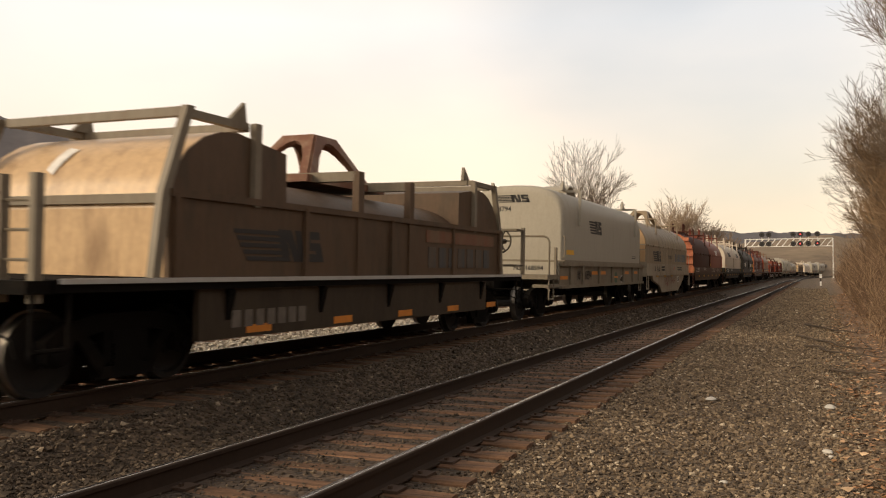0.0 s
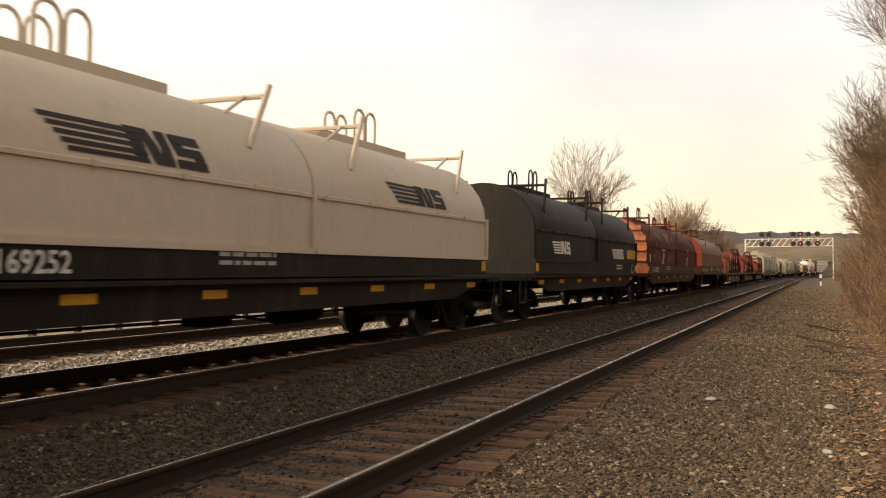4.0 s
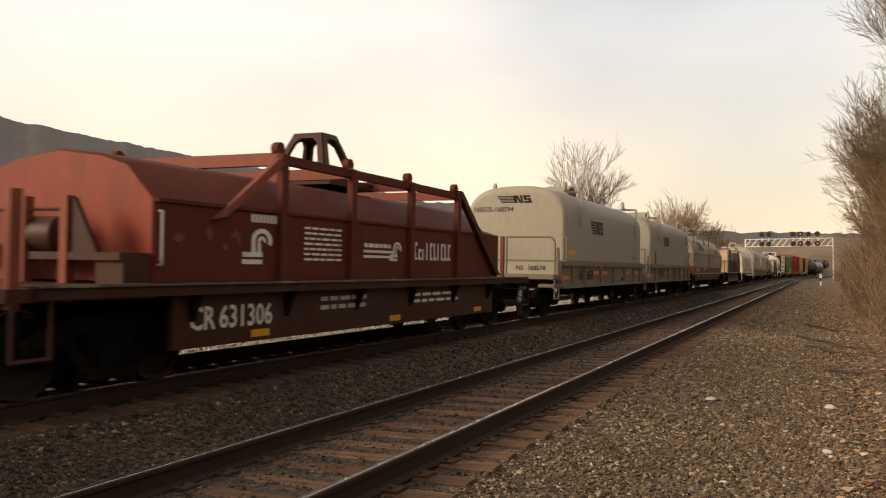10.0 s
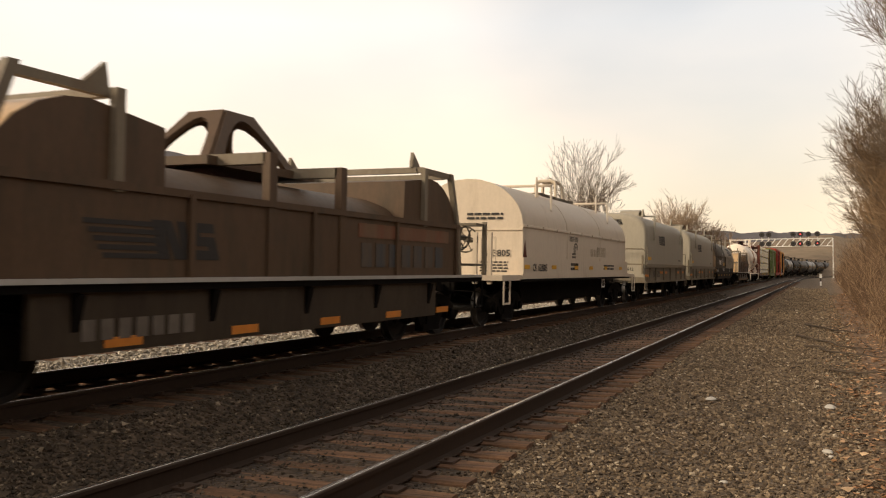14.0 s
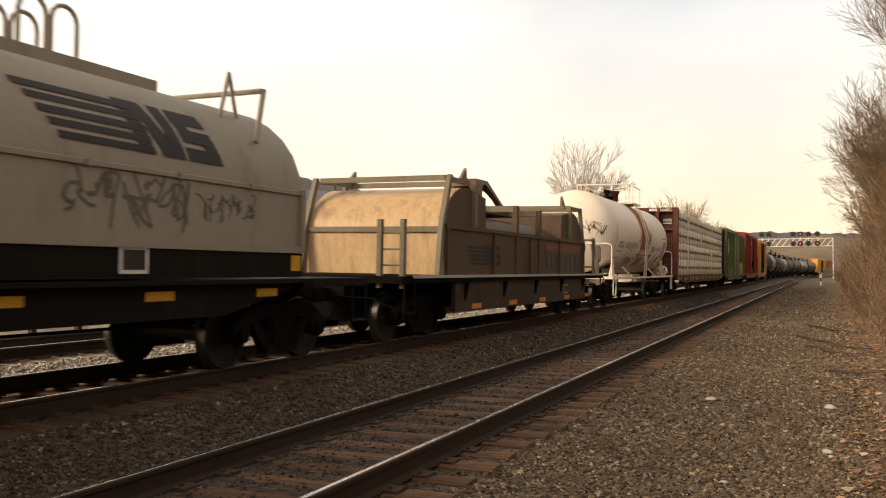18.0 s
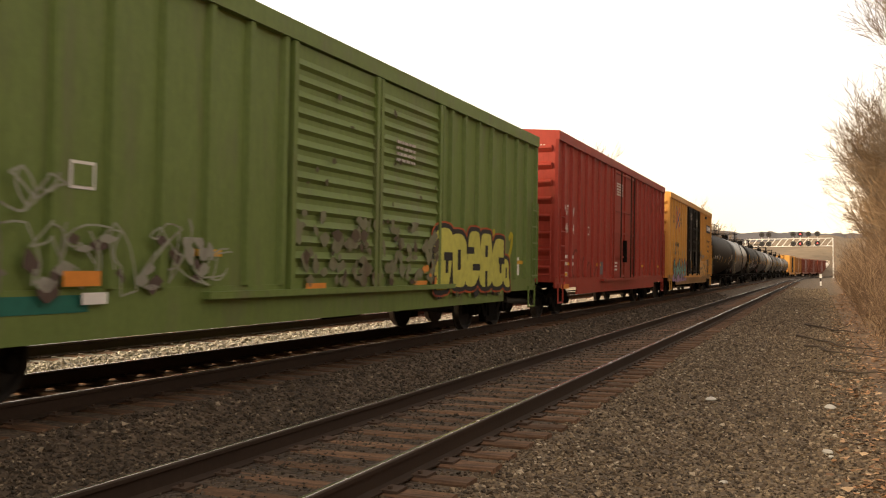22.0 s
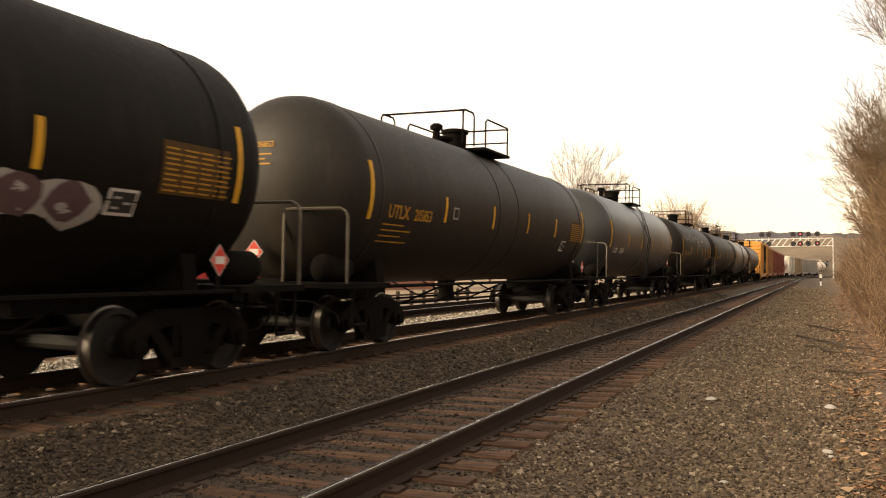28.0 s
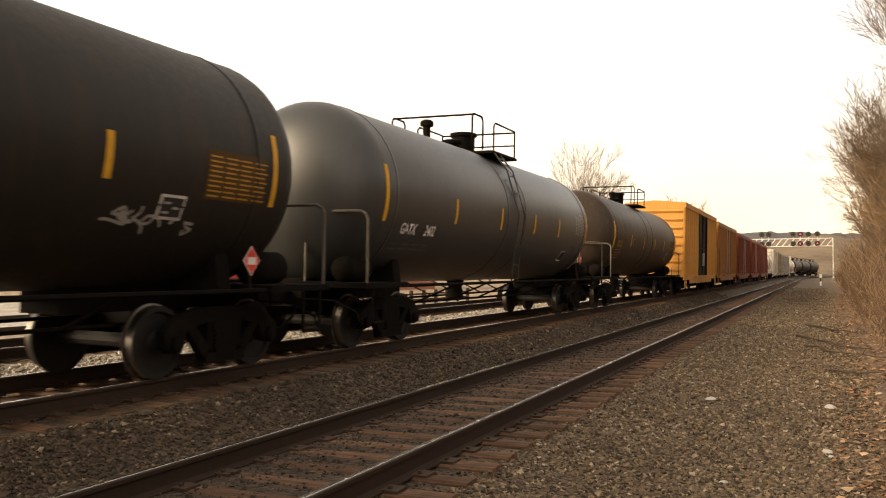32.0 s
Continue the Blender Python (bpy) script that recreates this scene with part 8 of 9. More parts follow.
        for k in range(4):
            decal(car, "graffiti_tag", ribbon([(5.0 + k * 0.5 + 0.2 * math.cos(j * 0.7 + k), 1.75 + 0.32 * math.sin(j * 0.7 + 1.3 * k)) for j in range(8)], 0.13), xf, material("yellow_spray", (0.42, 0.36, 0.03)), 0.007, rows=1)
        words(car, "19930", 0.5, y0 - 0.012, 4.0, 0.17, M_WHITE, end=True)
        bars(car, 1.466, -7.45, 1.6, 3, M_WHITE, 0.5, 0.07, 0.08, 3)
        chalk = paint("pale_overspray", (0.27, 0.265, 0.22))
        flakes(car, over, -7.3, -3.4, 1.0, 1.5, 22, chalk, 231, 0.12)
        flakes(car, over, -6.6, -3.3, 0.95, 1.5, 14, paint("brown_overspray", (0.085, 0.06, 0.05)), 232, 0.14)
        scribble(car, over, -7.2, -3.3, 0.98, 1.75, paint("chalk_line", (0.26, 0.27, 0.21)), 235, 9, 0.02, 0.010)
        scribble(car, over, -6.6, -5.6, 1.7, 2.15, paint("chalk_line", (0.30, 0.30, 0.26)), 236, 3, 0.025)
        flakes(car, flat(1.552), -1.9, 2.5, 1.0, 1.95, 90, paint("door_grime", (0.165, 0.165, 0.10)), 233, 0.14)
        flakes(car, flat(1.554), -1.9, 2.5, 1.0, 1.75, 20, paint("door_brown", (0.075, 0.055, 0.035)), 234, 0.13)
        flakes(car, flat(1.556), 1.9, 2.5, 0.95, 1.25, 6, M_ORANGEMARK, 240, 0.09)
        flakes(car, flat(1.552), -1.9, 2.5, 1.3, 3.9, 20, paint("door_rust", (0.075, 0.065, 0.03)), 237, 0.07)
        decal(car, "orange_patch", [block(-5.55, -5.12, 1.10, 1.24)], flat(1.552), M_ORANGEMARK)
        for y in (-1.65, 1.6):
            decal(car, "orange_patch", [block(y, y + 0.48, 0.97, 1.08)], flat(1.552), M_ORANGEMARK)
        decal(car, "pale_label", [block(-5.32, -5.02, 0.93, 1.04)], over, M_WHITE)
        decal(car, "teal_patch", [block(-6.6, -5.2, 0.86, 1.02)], flat(1.487), material("teal_spray", (0.02, 0.12, 0.09)))
        lime = [material("spray_lime", (0.44, 0.42, 0.09)), material("spray_olive_light", (0.18, 0.24, 0.05))]
        black, rust_line = material("spray_black", (0.02, 0.02, 0.02)), material("spray_rust", (0.34, 0.07, 0.02))
        flakes(car, over, 2.5, 6.4, 0.72, 1.05, 34, black, 238, 0.16)
        flakes(car, over, 2.6, 6.3, 0.74, 1.05, 26, lime[1], 239, 0.14)
        bubble_piece(car, over, ((2.78, 1.46, 0.40, 0.56, 0.06), (3.52, 1.44, 0.36, 0.50, -0.05), (4.22, 1.48, 0.34, 0.54, 0.10), (4.92, 1.46, 0.36, 0.54, 0.0), (5.62, 1.42, 0.36, 0.50, 0.06), (6.12, 1.20, 0.20, 0.30, -0.1)),
                     ((0.12, rust_line, 0.005), (0.085, black, 0.007), (0.0, lime[0], 0.010)), black, 0.55)
        decal(car, "small_square", [block(-5.43, -5.13, 1.99, 2.25)], xf, M_WHITE)
        decal(car, "small_square_inside", [block(-5.40, -5.16, 2.02, 2.22)], xf, M_GREENBOX, 0.009)
        decal(car, "inspection_board", [block(6.9, 7.2, 1.15, 1.55)], xf, M_WHITE)
        bars(car, 1.55, 0.89, 3.32, 4, M_CHALK, 0.66, 0.045, 0.05, 15)
    else:
        bars(car, 1.468, y0 + 1.35, 2.05, 2, M_WHITE, 0.65, 0.09, 0.10, n)
        bars(car, 1.468, y0 + 2.25, 2.05, 2, M_WHITE, 0.6, 0.09, 0.10, n + 3)
    return car


def lumber_car(n, bf, br, label):
    """Centre-beam flat with wrapped lumber packs between two bulkheads."""
    car, f, r, y0, y1 = stage(n, "lumber_flat_car", label, "lumber car", bf, br)
    running_gear(car, f, r, (f + 2.3, r - 2.3))
    part("deck", Shape().box(-1.5, 1.5, y0 - 0.1, y1 + 0.1, 0.92, 1.06), M_SILLBROWN, car)
    part("side_sill", Shape().prism([(y0 - 0.1, 0.94), (y1 + 0.1, 0.94), (y1 - 2.8, 0.66), (y0 + 2.8, 0.66)], 1.42, 1.5, "x").prism([(y0 - 0.1, 0.94), (y1 + 0.1, 0.94), (y1 - 2.8, 0.66), (y0 + 2.8, 0.66)], -1.5, -1.42, "x"), M_SILLBROWN, car)
    for d, y in ((1, y0), (-1, y1)):
        a, b = sorted((y, y + d * 0.10))
        bh = M_BULKHEAD if d > 0 else M_MAROON
        # panel darker than its posts: the recess shade put into the colour
        bk = part("bulkhead", Shape().box(-1.5, 1.5, a, b, 1.06, 4.28), M_MAROON, car)
        for x in (-1.42, -0.75, -0.08, 0.6, 1.42):
            part("bulkhead_post", Shape().box(x - 0.08, x + 0.08, min(y, y - d * 0.26), max(y, y - d * 0.26), 1.06, 4.25), bh, bk)
        for z in (1.1, 2.2, 3.2, 4.08):
            part("bulkhead_beam", Shape().box(-1.5, 1.5, min(y, y - d * 0.24), max(y, y - d * 0.24), z, z + (0.2 if z > 4 else 0.11)), M_BULKHEAD, bk)
        part("bulkhead_cap", Shape().box(1.46, 1.56, min(y - d * 0.27, y + d * 0.16), max(y - d * 0.27, y + d * 0.16), 1.06, 4.28), bh, bk)
    ladder(car, y0 - 0.29, 0.7, 1.3, 1.1, 2.9, 6, M_BULKHEAD, along_x=True)
    bars(car, 0.85, y0 - 0.01, 3.75, 4, M_WHITE, 0.4, 0.03, 0.04, 7, end=True)
    words(car, "564031", 0.72, y0 - 0.272, 4.10, 0.19, M_WHITE, end=True)
    part("reporting_mark", Shape().box(0.22, 0.60, y0 - 0.272, y0 - 0.23, 4.11, 4.23), M_WHITE, car)
    part("center_beam", Shape().box(-0.06, 0.06, y0 + 0.1, y1 - 0.1, 1.06, 4.2), M_BULKHEAD, car)
    words(car, "564", flat(1.503), -4.05, 0.73, 0.26, M_GREYMARK)
    words(car, "031", flat(1.503), -3.40, 0.73, 0.26, M_GREYMARK)
    decal(car, "reporting_mark", [block(-5.72 + 0.30 * k, -5.50 + 0.30 * k, 0.74, 0.92) for k in range(4)], flat(1.50), M_GREYMARK)
    rnd = random.Random(5)
    La, Lb = y0 + 0.16, y1 - 0.16
    cuts = (-6.44, -1.01, 4.42)
    n_packs = 4
    for sx in (1, -1):
        for lev in range(4):
            z0 = 1.08 + lev * 0.785
            for k in range(n_packs):
                shift = (0.0, -0.12, 0.06, 0.10)[lev]
                a = (La if k == 0 else cuts[k - 1] + shift) + 0.01
                b = (Lb if k == 3 else cuts[k] + shift) - 0.012
                xo = 1.40 + rnd.uniform(-0.015, 0.015)
                z1 = z0 + 0.768
                s = Shape()
                rings = []
                for j in range(15):
                    y = a + (b - a) * j / 14
                    e = 0.02 if j in (0, 14) else 0.0
                    w = [rnd.uniform(-0.022, 0.012) for _ in range(4)]
                    rings.append([(sx * 0.09, y, z0), (sx * (xo - 0.03 - e), y, z0 + e), (sx * (xo + w[0] - e), y, z0 + 0.04), (sx * (xo + w[1] - e), y, z0 + 0.27), (sx * (xo + w[2] - e), y, z0 + 0.50), (sx * (xo + w[3] - e), y, z1 - 0.04), (sx * (xo - 0.03 - e), y, z1 - e), (sx * 0.09, y, z1 - e)])
                s.loft(rings)
                pk = part("lumber_pack", s, M_WRAP, car, "white plastic-wrapped lumber pack")
                if sx > 0:
                    mk = Shape()
                    t = a + 0.08 + 0.35 * (lev % 2) * (k % 2)
                    while t < b - 0.86:
                        zz = z0 + 0.30 + (lev % 2) * 0.03
                        x = xo + 0.014
                        for q in range(4):
                            ya = t + 0.0 + q * 0.085
                            top_of = zz + (0.15 if q == 0 else 0.12)
                            mk.box(x - 0.004, x + 0.002, ya, ya + 0.016, zz, top_of).box(x - 0.004, x + 0.002, ya + 0.042, ya + 0.056, zz, top_of)
                            mk.box(x - 0.004, x + 0.002, ya + 0.016, ya + 0.042, zz + 0.05 * (q % 3), zz + 0.05 * (q % 3) + 0.014)
                        mk.prism([(t + 0.34, zz - 0.04), (t + 0.39, zz - 0.04), (t + 0.46, zz + 0.20), (t + 0.44, zz + 0.23)], x - 0.004, x + 0.002, "x")
                        mk.prism([(t + 0.50, zz - 0.04), (t + 0.55, zz - 0.04), (t + 0.46, zz + 0.23), (t + 0.43, zz + 0.21)], x - 0.004, x + 0.002, "x")
                        for q in range(5):
                            ya = t + 0.57 + q * 0.072
                            top_of = zz + (0.15 if q == 0 else 0.12)
                            mk.box(x - 0.004, x + 0.002, ya, ya + 0.016, zz, top_of).box(x - 0.004, x + 0.002, ya + 0.042, ya + 0.056, zz, top_of)
                            mk.box(x - 0.004, x + 0.002, ya + 0.016, ya + 0.042, zz + 0.05 * (q % 3), zz + 0.05 * (q % 3) + 0.014)
                        mk.box(x - 0.004, x + 0.0015, t + 0.5, t + 0.85, zz - 0.055, zz - 0.045)
                        mk.box(x - 0.004, x + 0.0015, t - 0.05, t + 0.95, z0 + 0.11, z0 + 0.118)
                        mk.box(x - 0.004, x + 0.0015, t - 0.05, t + 0.95, z0 + 0.06, z0 + 0.068)
                        t += 1.0
                    part("wrap_print", mk, M_PRINT, pk)["kind"] = "stuff"
    k = 0
    y = -10.41
    while y < Lb - 0.2:
        band = [(1.425, 4.22), (1.437, 3.3), (1.437, 2.2), (1.447, 1.12), (1.512, 1.065), (1.518, 0.78)]
        sway = [0.0] + [rnd.uniform(-0.025, 0.025) for _ in range(3)] + [0.0, rnd.uniform(-0.03, 0.05)]
        st = Shape().loft([[(x, y + q - 0.045, z), (x, y + q + 0.045, z), (x + 0.007, y + q + 0.045, z), (x + 0.007, y + q - 0.045, z)] for (x, z), q in zip(band, sway)])
        part("strap", st, M_STRAP, car, "yellow webbing strap")
        if k % 2 == 0:
            part("reflector", plate(1.505, y + 0.3, y + 0.7, 0.82, 0.92), M_ORANGEMARK, car)
        y += 1.07
        k += 1
    return car


# ---- the consist, in order from the head of what is seen ----
def build_train():
    cradle_car(1, 6.9, 16.9, "weathered tan framed coil car with rounded end covers")
    hood_car(2, 22.0, 32.7, M_CREAM, "cream-grey coil car with a tall smooth hood", "68594")
    round_hood_car(3, 34.1, 45.5, M_KHAKI, M_PALEFRAME, "dusty khaki round-hooded coil car on a pale fish-belly frame", "166162", True, (-2.89, -1.87, -1.12, -0.29, 0.49, 1.25, 2.06, 3.08))
    two_hood_car(4, 48.2, 55.7, 62.8, (M_DULLBROWN, M_ROAN), M_MAROON, "oxide-brown and red two-hood coil car with a ribbed end", "628071", True)
    two_hood_car(5, 65.6, 72.2, 78.7, (M_WHITEHOOD, M_WHITEHOOD), M_BLACKHOOD, "white two-hood coil car on a black frame", "169252")
    two_hood_car(6, 82.0, 88.3, 94.4, (M_BLACKHOOD, M_BLACKHOOD), M_BLACKHOOD, "black two-hood coil car with a yellow notice")
    two_hood_car(7, 96.8, 104.2, 111.5, (M_BROWN, M_BROWN), M_MAROON, "peeling oxide-brown two-hood coil car with a ribbed end", "628502", True)
    round_hood_car(8, 114.4, 125.4, M_COPPER, M_MAROON, "copper-brown round-hooded coil car on a dark red frame", "164580", False, 0)
    shield_car(9, 130.3, 142.0, "oxide-red framed coil car with a slope-shouldered cover", "631472")
    shield_car(10, 146.5, 158.0, "oxide-red framed coil car with a slope-shouldered cover", "631045")
    shield_car(11, 162.8, 174.0, "oxide-red framed coil car with a slope-shouldered cover", "631306")
    hood_car(12, 178.2, 188.8, M_CREAM, "cream-grey coil car with a tall smooth hood", "68578")
    hood_car(13, 191.17, 202.0, M_CREAM, "cream-grey coil car with a tall smooth hood", "68767")
    two_hood_car(14, 204.1, 211.3, 218.5, (M_WARMHOOD, M_WARMHOOD), M_MAROON, "pale warm-grey two-hood coil car on a brown frame", "628051")
    cradle_car(15, 223.1, 233.0, "weathered tan framed coil car with rounded end covers")
    round_hood_car(16, 237.1, 248.5, M_WHITEHOOD, M_WHITEHOOD, "dirty white round-hooded coil car", "623805", False, 2)
    hood_car(17, 252.4, 262.4, M_CREAM, "cream-grey coil car with a tall smooth hood", "68612")
    hood_car(18, 265.3, 275.7, M_CREAM, "cream-grey coil car with a tall smooth hood", "68643")
    two_hood_car(19, 277.6, 283.9, 290.3, (M_SOOTHOOD, M_GREYHOOD), M_SOOTTANK, "coil car with one sooty dark and one grey hood", "169914")
    cradle_car(20, 294.8, 304.7, "weathered tan framed coil car with rounded end covers", False)
    tank_car(21, 309.2, 319.8, M_WHITETANK, "dirty white tank car with rust runs and tags", 1.42, "white", "11023")
    lumber_car(22, 322.3, 344.3, "brown bulkhead flat car loaded with wrapped lumber")
    box_car(23, 345.9, 362.6, M_GREENBOX, "green ribbed boxcar with tags along its foot", 4.56, "double", "19930", ribs=22, end_mat=M_GREENEND, dm=0.32, dw=2.33)
    box_car(24, 364.3, 380.8, M_REDBOX, "red ribbed boxcar with a plug door", 5.0, "plug", "84144", dm=-0.02, dw=1.65)
    box_car(25, 382.4, 398.7, M_YELLOWBOX, "yellow ribbed boxcar with a black door", 4.97, "plug", ribs=24, trim=M_BLACKDOOR, dm=0.0, dw=2.18)
    tank_car(26, 400.4, 413.5, M_SOOTTANK, "sooty black tank car with yellow strips", 1.5, "black", "28080")
    tank_car(27, 416.6, 428.35, M_GREYTANK, "dull grey tank car with white stencils", 1.5, "grey")
    tank_car(28, 432.2, 444.8, M_SOOTTANK, "black tank car with white tags", 1.5, "black", "205799", 1)
    tank_car(29, 448.1, 460.53, M_BLACKTANK, "sooty black tank car with yellow strips", 1.5, "black", "205853")
    tank_car(30, 464.4, 476.65, M_GREYTANK, "dull grey tank car with white stencils", 1.5, "grey", "207358")
    tank_car(31, 480.6, 492.08, M_BLACKTANK, "black tank car with white tags along its shoulder", 1.5, "black", "206030", 2)
    tank_car(32, 495.4, 507.9, M_BLACKTANK, "sooty black tank car with yellow strips", 1.5, "black", "205846", 4)
    tank_car(33, 511.0, 523.45, M_GREYTANK, "dull grey tank car with white stencils", 1.5, "grey", "2402")
    tank_car(34, 527.5, 540.3, M_BROWNTANK, "dark brown tank car with dome railing", 1.45, "black")
    box_car(35, 543.2, 557.4, M_YELLOWBOX, "yellow boxcar with a dark door", 4.85, "plug", trim=M_BLACKDOOR)
    box_car(36, 558.7, 572.6, paint("box_orange", (0.38, 0.17, 0.05)), "orange-brown boxcar with double doors", 4.7, "double")
    PLAIN[0] = True
    for n in (37, 38, 39):
        box_car(n, COUPLINGS[n - 1] + 0.9, COUPLINGS[n] - 0.9, M_ROAN, "oxide-brown boxcar with double doors", 4.6, "double")
    tank_car(40, COUPLINGS[39] + 1.6, COUPLINGS[40] - 1.6, M_WHITETANK, "dirty white tank car with dome railing", 1.42, "white")
    box_car(41, COUPLINGS[40] + 0.8, COUPLINGS[41] - 0.8, paint("box_white", (0.60, 0.56, 0.48)), "white boxcar with a plug door", 4.7, "plug")
    box_car(42, COUPLINGS[41] + 0.8, COUPLINGS[42] - 0.8, paint("box_tan", (0.36, 0.26, 0.15)), "tan boxcar with a plug door", 4.6, "plug")
    for n in (43, 44):
        box_car(n, COUPLINGS[n - 1] + 0.8, COUPLINGS[n] - 0.8, paint("box_grey", (0.36, 0.34, 0.29)), "pale grey boxcar with a plug door", 4.5, "plug")
    tank_car(45, COUPLINGS[44] + 1.6, COUPLINGS[45] - 1.6, M_WHITETANK, "dirty white tank car with dome railing", 1.42, "white")
    for n in (46, 47, 48):
        tank_car(n, COUPLINGS[n - 1] + 1.6, COUPLINGS[n] - 1.6, M_BLACKTANK, "sooty black tank car with yellow strips", 1.5, "black")


build_train()
build_track("near_track", NEAR_X, 0.0, -0.022, "railway track of rusty rails on weathered timber ties", 1.5, 130)
build_track("train_track", TRAIN_X, 0.2, 0.0275, "railway track on dark ballast under the train", 1.5, 40)
build_track("far_track", FAR_X, 0.32, 0.0, "railway track on pale sunlit ballast", 1.5, 60)


# ---- bare trees ----
M_BARK = material("bark_grey", (0.085, 0.066, 0.05), rough=0.9, vary=0.3)
M_TWIG = material("twigs_tan", (0.20, 0.135, 0.08), rough=0.9, vary=0.3, spread=0.2)
M_PALESTEM = material("pale_stems", (0.29, 0.20, 0.125), rough=0.85, vary=0.35, grain=2.5)
M_BUSH = material("dry_stems", (0.125, 0.080, 0.050), rough=0.9, vary=0.6, grain=2.5, big=0.6)


def grow(seed, height, spread, limbs, depth, thick, fork=0.25, up=0.25, girth=0.012):
    """Trunk and crown of a leafless tree: limbs that fork again and again and bend upwards."""
    rnd = random.Random(seed)
    trunk, crown = Shape(), Shape()

    def limb(p, d, length, r, lev):
        segs = 4 if lev <= 1 else 3 if lev <= 3 else 2
        for k in range(segs):
            q = p + d * (length / segs)
            r2 = max(r * (0.84 if lev < 4 else 0.72), thick)
            (trunk if lev == 0 else crown).tube(p, q, r, 8 if lev == 0 else 5 if lev < 3 else 3, r2, cap=False)
            p, r = q, r2
            d = (d + Vector((rnd.uniform(-1, 1), rnd.uniform(-1, 1), rnd.uniform(-0.5, 0.9))) * 0.16).normalized()
            if 0 < lev < depth and rnd.random() < 0.85:
                turn(p, d, length * rnd.uniform(0.40, 0.70), r * 0.5, lev + 1, 1.0)
        if lev < depth:
            for _ in range(limbs if lev == 0 else 2):
                turn(p, d, length * (rnd.uniform(0.85, 1.25) if lev == 0 else rnd.uniform(0.6, 0.85)), r * 0.72, lev + 1, 0.75)

    def turn(p, d, l, r, lev, wide):
        a = rnd.uniform(0, math.tau)
        o = d.orthogonal().normalized()
        o = o * math.cos(a) + d.cross(o) * math.sin(a)
        nd = (d + o * rnd.uniform(0.4, 0.9) * spread * wide + Vector((0, 0, up))).normalized()
        limb(p, nd, l, max(r, thick), lev)

    limb(Vector((0, 0, -0.3)), Vector((rnd.uniform(-0.05, 0.05), rnd.uniform(-0.05, 0.05), 1)).normalized(), height * fork, height * girth, 0)
    return trunk, crown


def tree(x, y, z, seed, height, spread=1.0, limbs=4, depth=5, label="bare deciduous tree in winter", mat=None, thick=0.006, fork=0.25, up=0.25, girth=0.012):
    t = thing("tree", label, "tree", "bare trees", at=pose(x, y, z, 0, 0, seed * 77 % 360))
    a, b = grow(seed, height, spread, limbs, depth, thick, fork, up, girth)
    part("trunk", a, M_BARK, t)
    part("crown", b, mat or M_BARK, t)
    return t


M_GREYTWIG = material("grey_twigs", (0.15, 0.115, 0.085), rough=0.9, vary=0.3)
# paler twigs for the farthest trees: distance haze put into the colour
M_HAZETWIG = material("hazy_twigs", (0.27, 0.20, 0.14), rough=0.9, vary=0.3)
tree(-34.0, 127.0, -0.2, 3, 23, 0.8, 5, 5, thick=0.017, fork=0.24, up=0.10, girth=0.009, mat=M_GREYTWIG)
tree(-31.0, 131.0, -0.2, 4, 19, 0.85, 4, 5, thick=0.017, fork=0.24, up=0.10, girth=0.009, mat=M_GREYTWIG)
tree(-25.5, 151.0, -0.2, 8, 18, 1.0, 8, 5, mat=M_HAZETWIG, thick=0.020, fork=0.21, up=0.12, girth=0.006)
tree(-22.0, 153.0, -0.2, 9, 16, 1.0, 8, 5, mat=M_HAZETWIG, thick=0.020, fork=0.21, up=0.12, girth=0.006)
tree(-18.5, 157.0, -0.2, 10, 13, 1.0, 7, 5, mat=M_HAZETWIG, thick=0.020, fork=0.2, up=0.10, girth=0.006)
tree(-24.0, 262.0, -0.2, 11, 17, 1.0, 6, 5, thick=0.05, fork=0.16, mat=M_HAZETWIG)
RIGHT_LABEL = "bare tree standing in the brush beside the line"
for k, (x, y, h, sp, mt, dep) in enumerate(((7.2, 31, 21, 0.75, 0, 6), (6.2, 40, 22, 0.7, 1, 6), (7.8, 52, 15, 0.9, 1, 5), (7.6, 60, 14.5, 1.0, 0, 5), (8.0, 70, 15, 1.0, 1, 5), (5.6, 47, 22, 0.65, 0, 6),
                                       (7.0, 84, 15, 1.0, 1, 5), (8.6, 100, 16, 1.0, 0, 5), (10.4, 124, 17, 1.0, 1, 5), (12.5, 150, 17, 1.0, 0, 5), (16, 185, 18, 1.0, 1, 5),
                                       (5.4, 60, 13.5, 1.05, 0, 5), (6.2, 72, 15.5, 1.0, 1, 5), (5.4, 40, 11, 1.1, 0, 6), (4.4, 34, 7.5, 1.1, 1, 5), (4.0, 44, 8, 1.1, 1, 5), (4.6, 54, 7.5, 1.1, 0, 5), (4.6, 68, 8.5, 1.1, 1, 5), (5.0, 82, 9, 1.1, 1, 5), (6.0, 104, 9, 1.1, 0, 5), (8, 132, 10, 1.1, 1, 5),
                                       (6.3, 66, 14.5, 0.95, 0, 6), (6.4, 80, 16.5, 0.95, 0, 6), (7.0, 96, 17.5, 1.0, 1, 5))):
    tree(x, y, ground_z(x), 20 + k, h, sp, 6, dep, thick=0.004 + y * 0.00009, label=RIGHT_LABEL, mat=M_TWIG if mt else M_GREYTWIG, fork=0.23 if h > 10 else 0.2, up=0.12, girth=0.009)


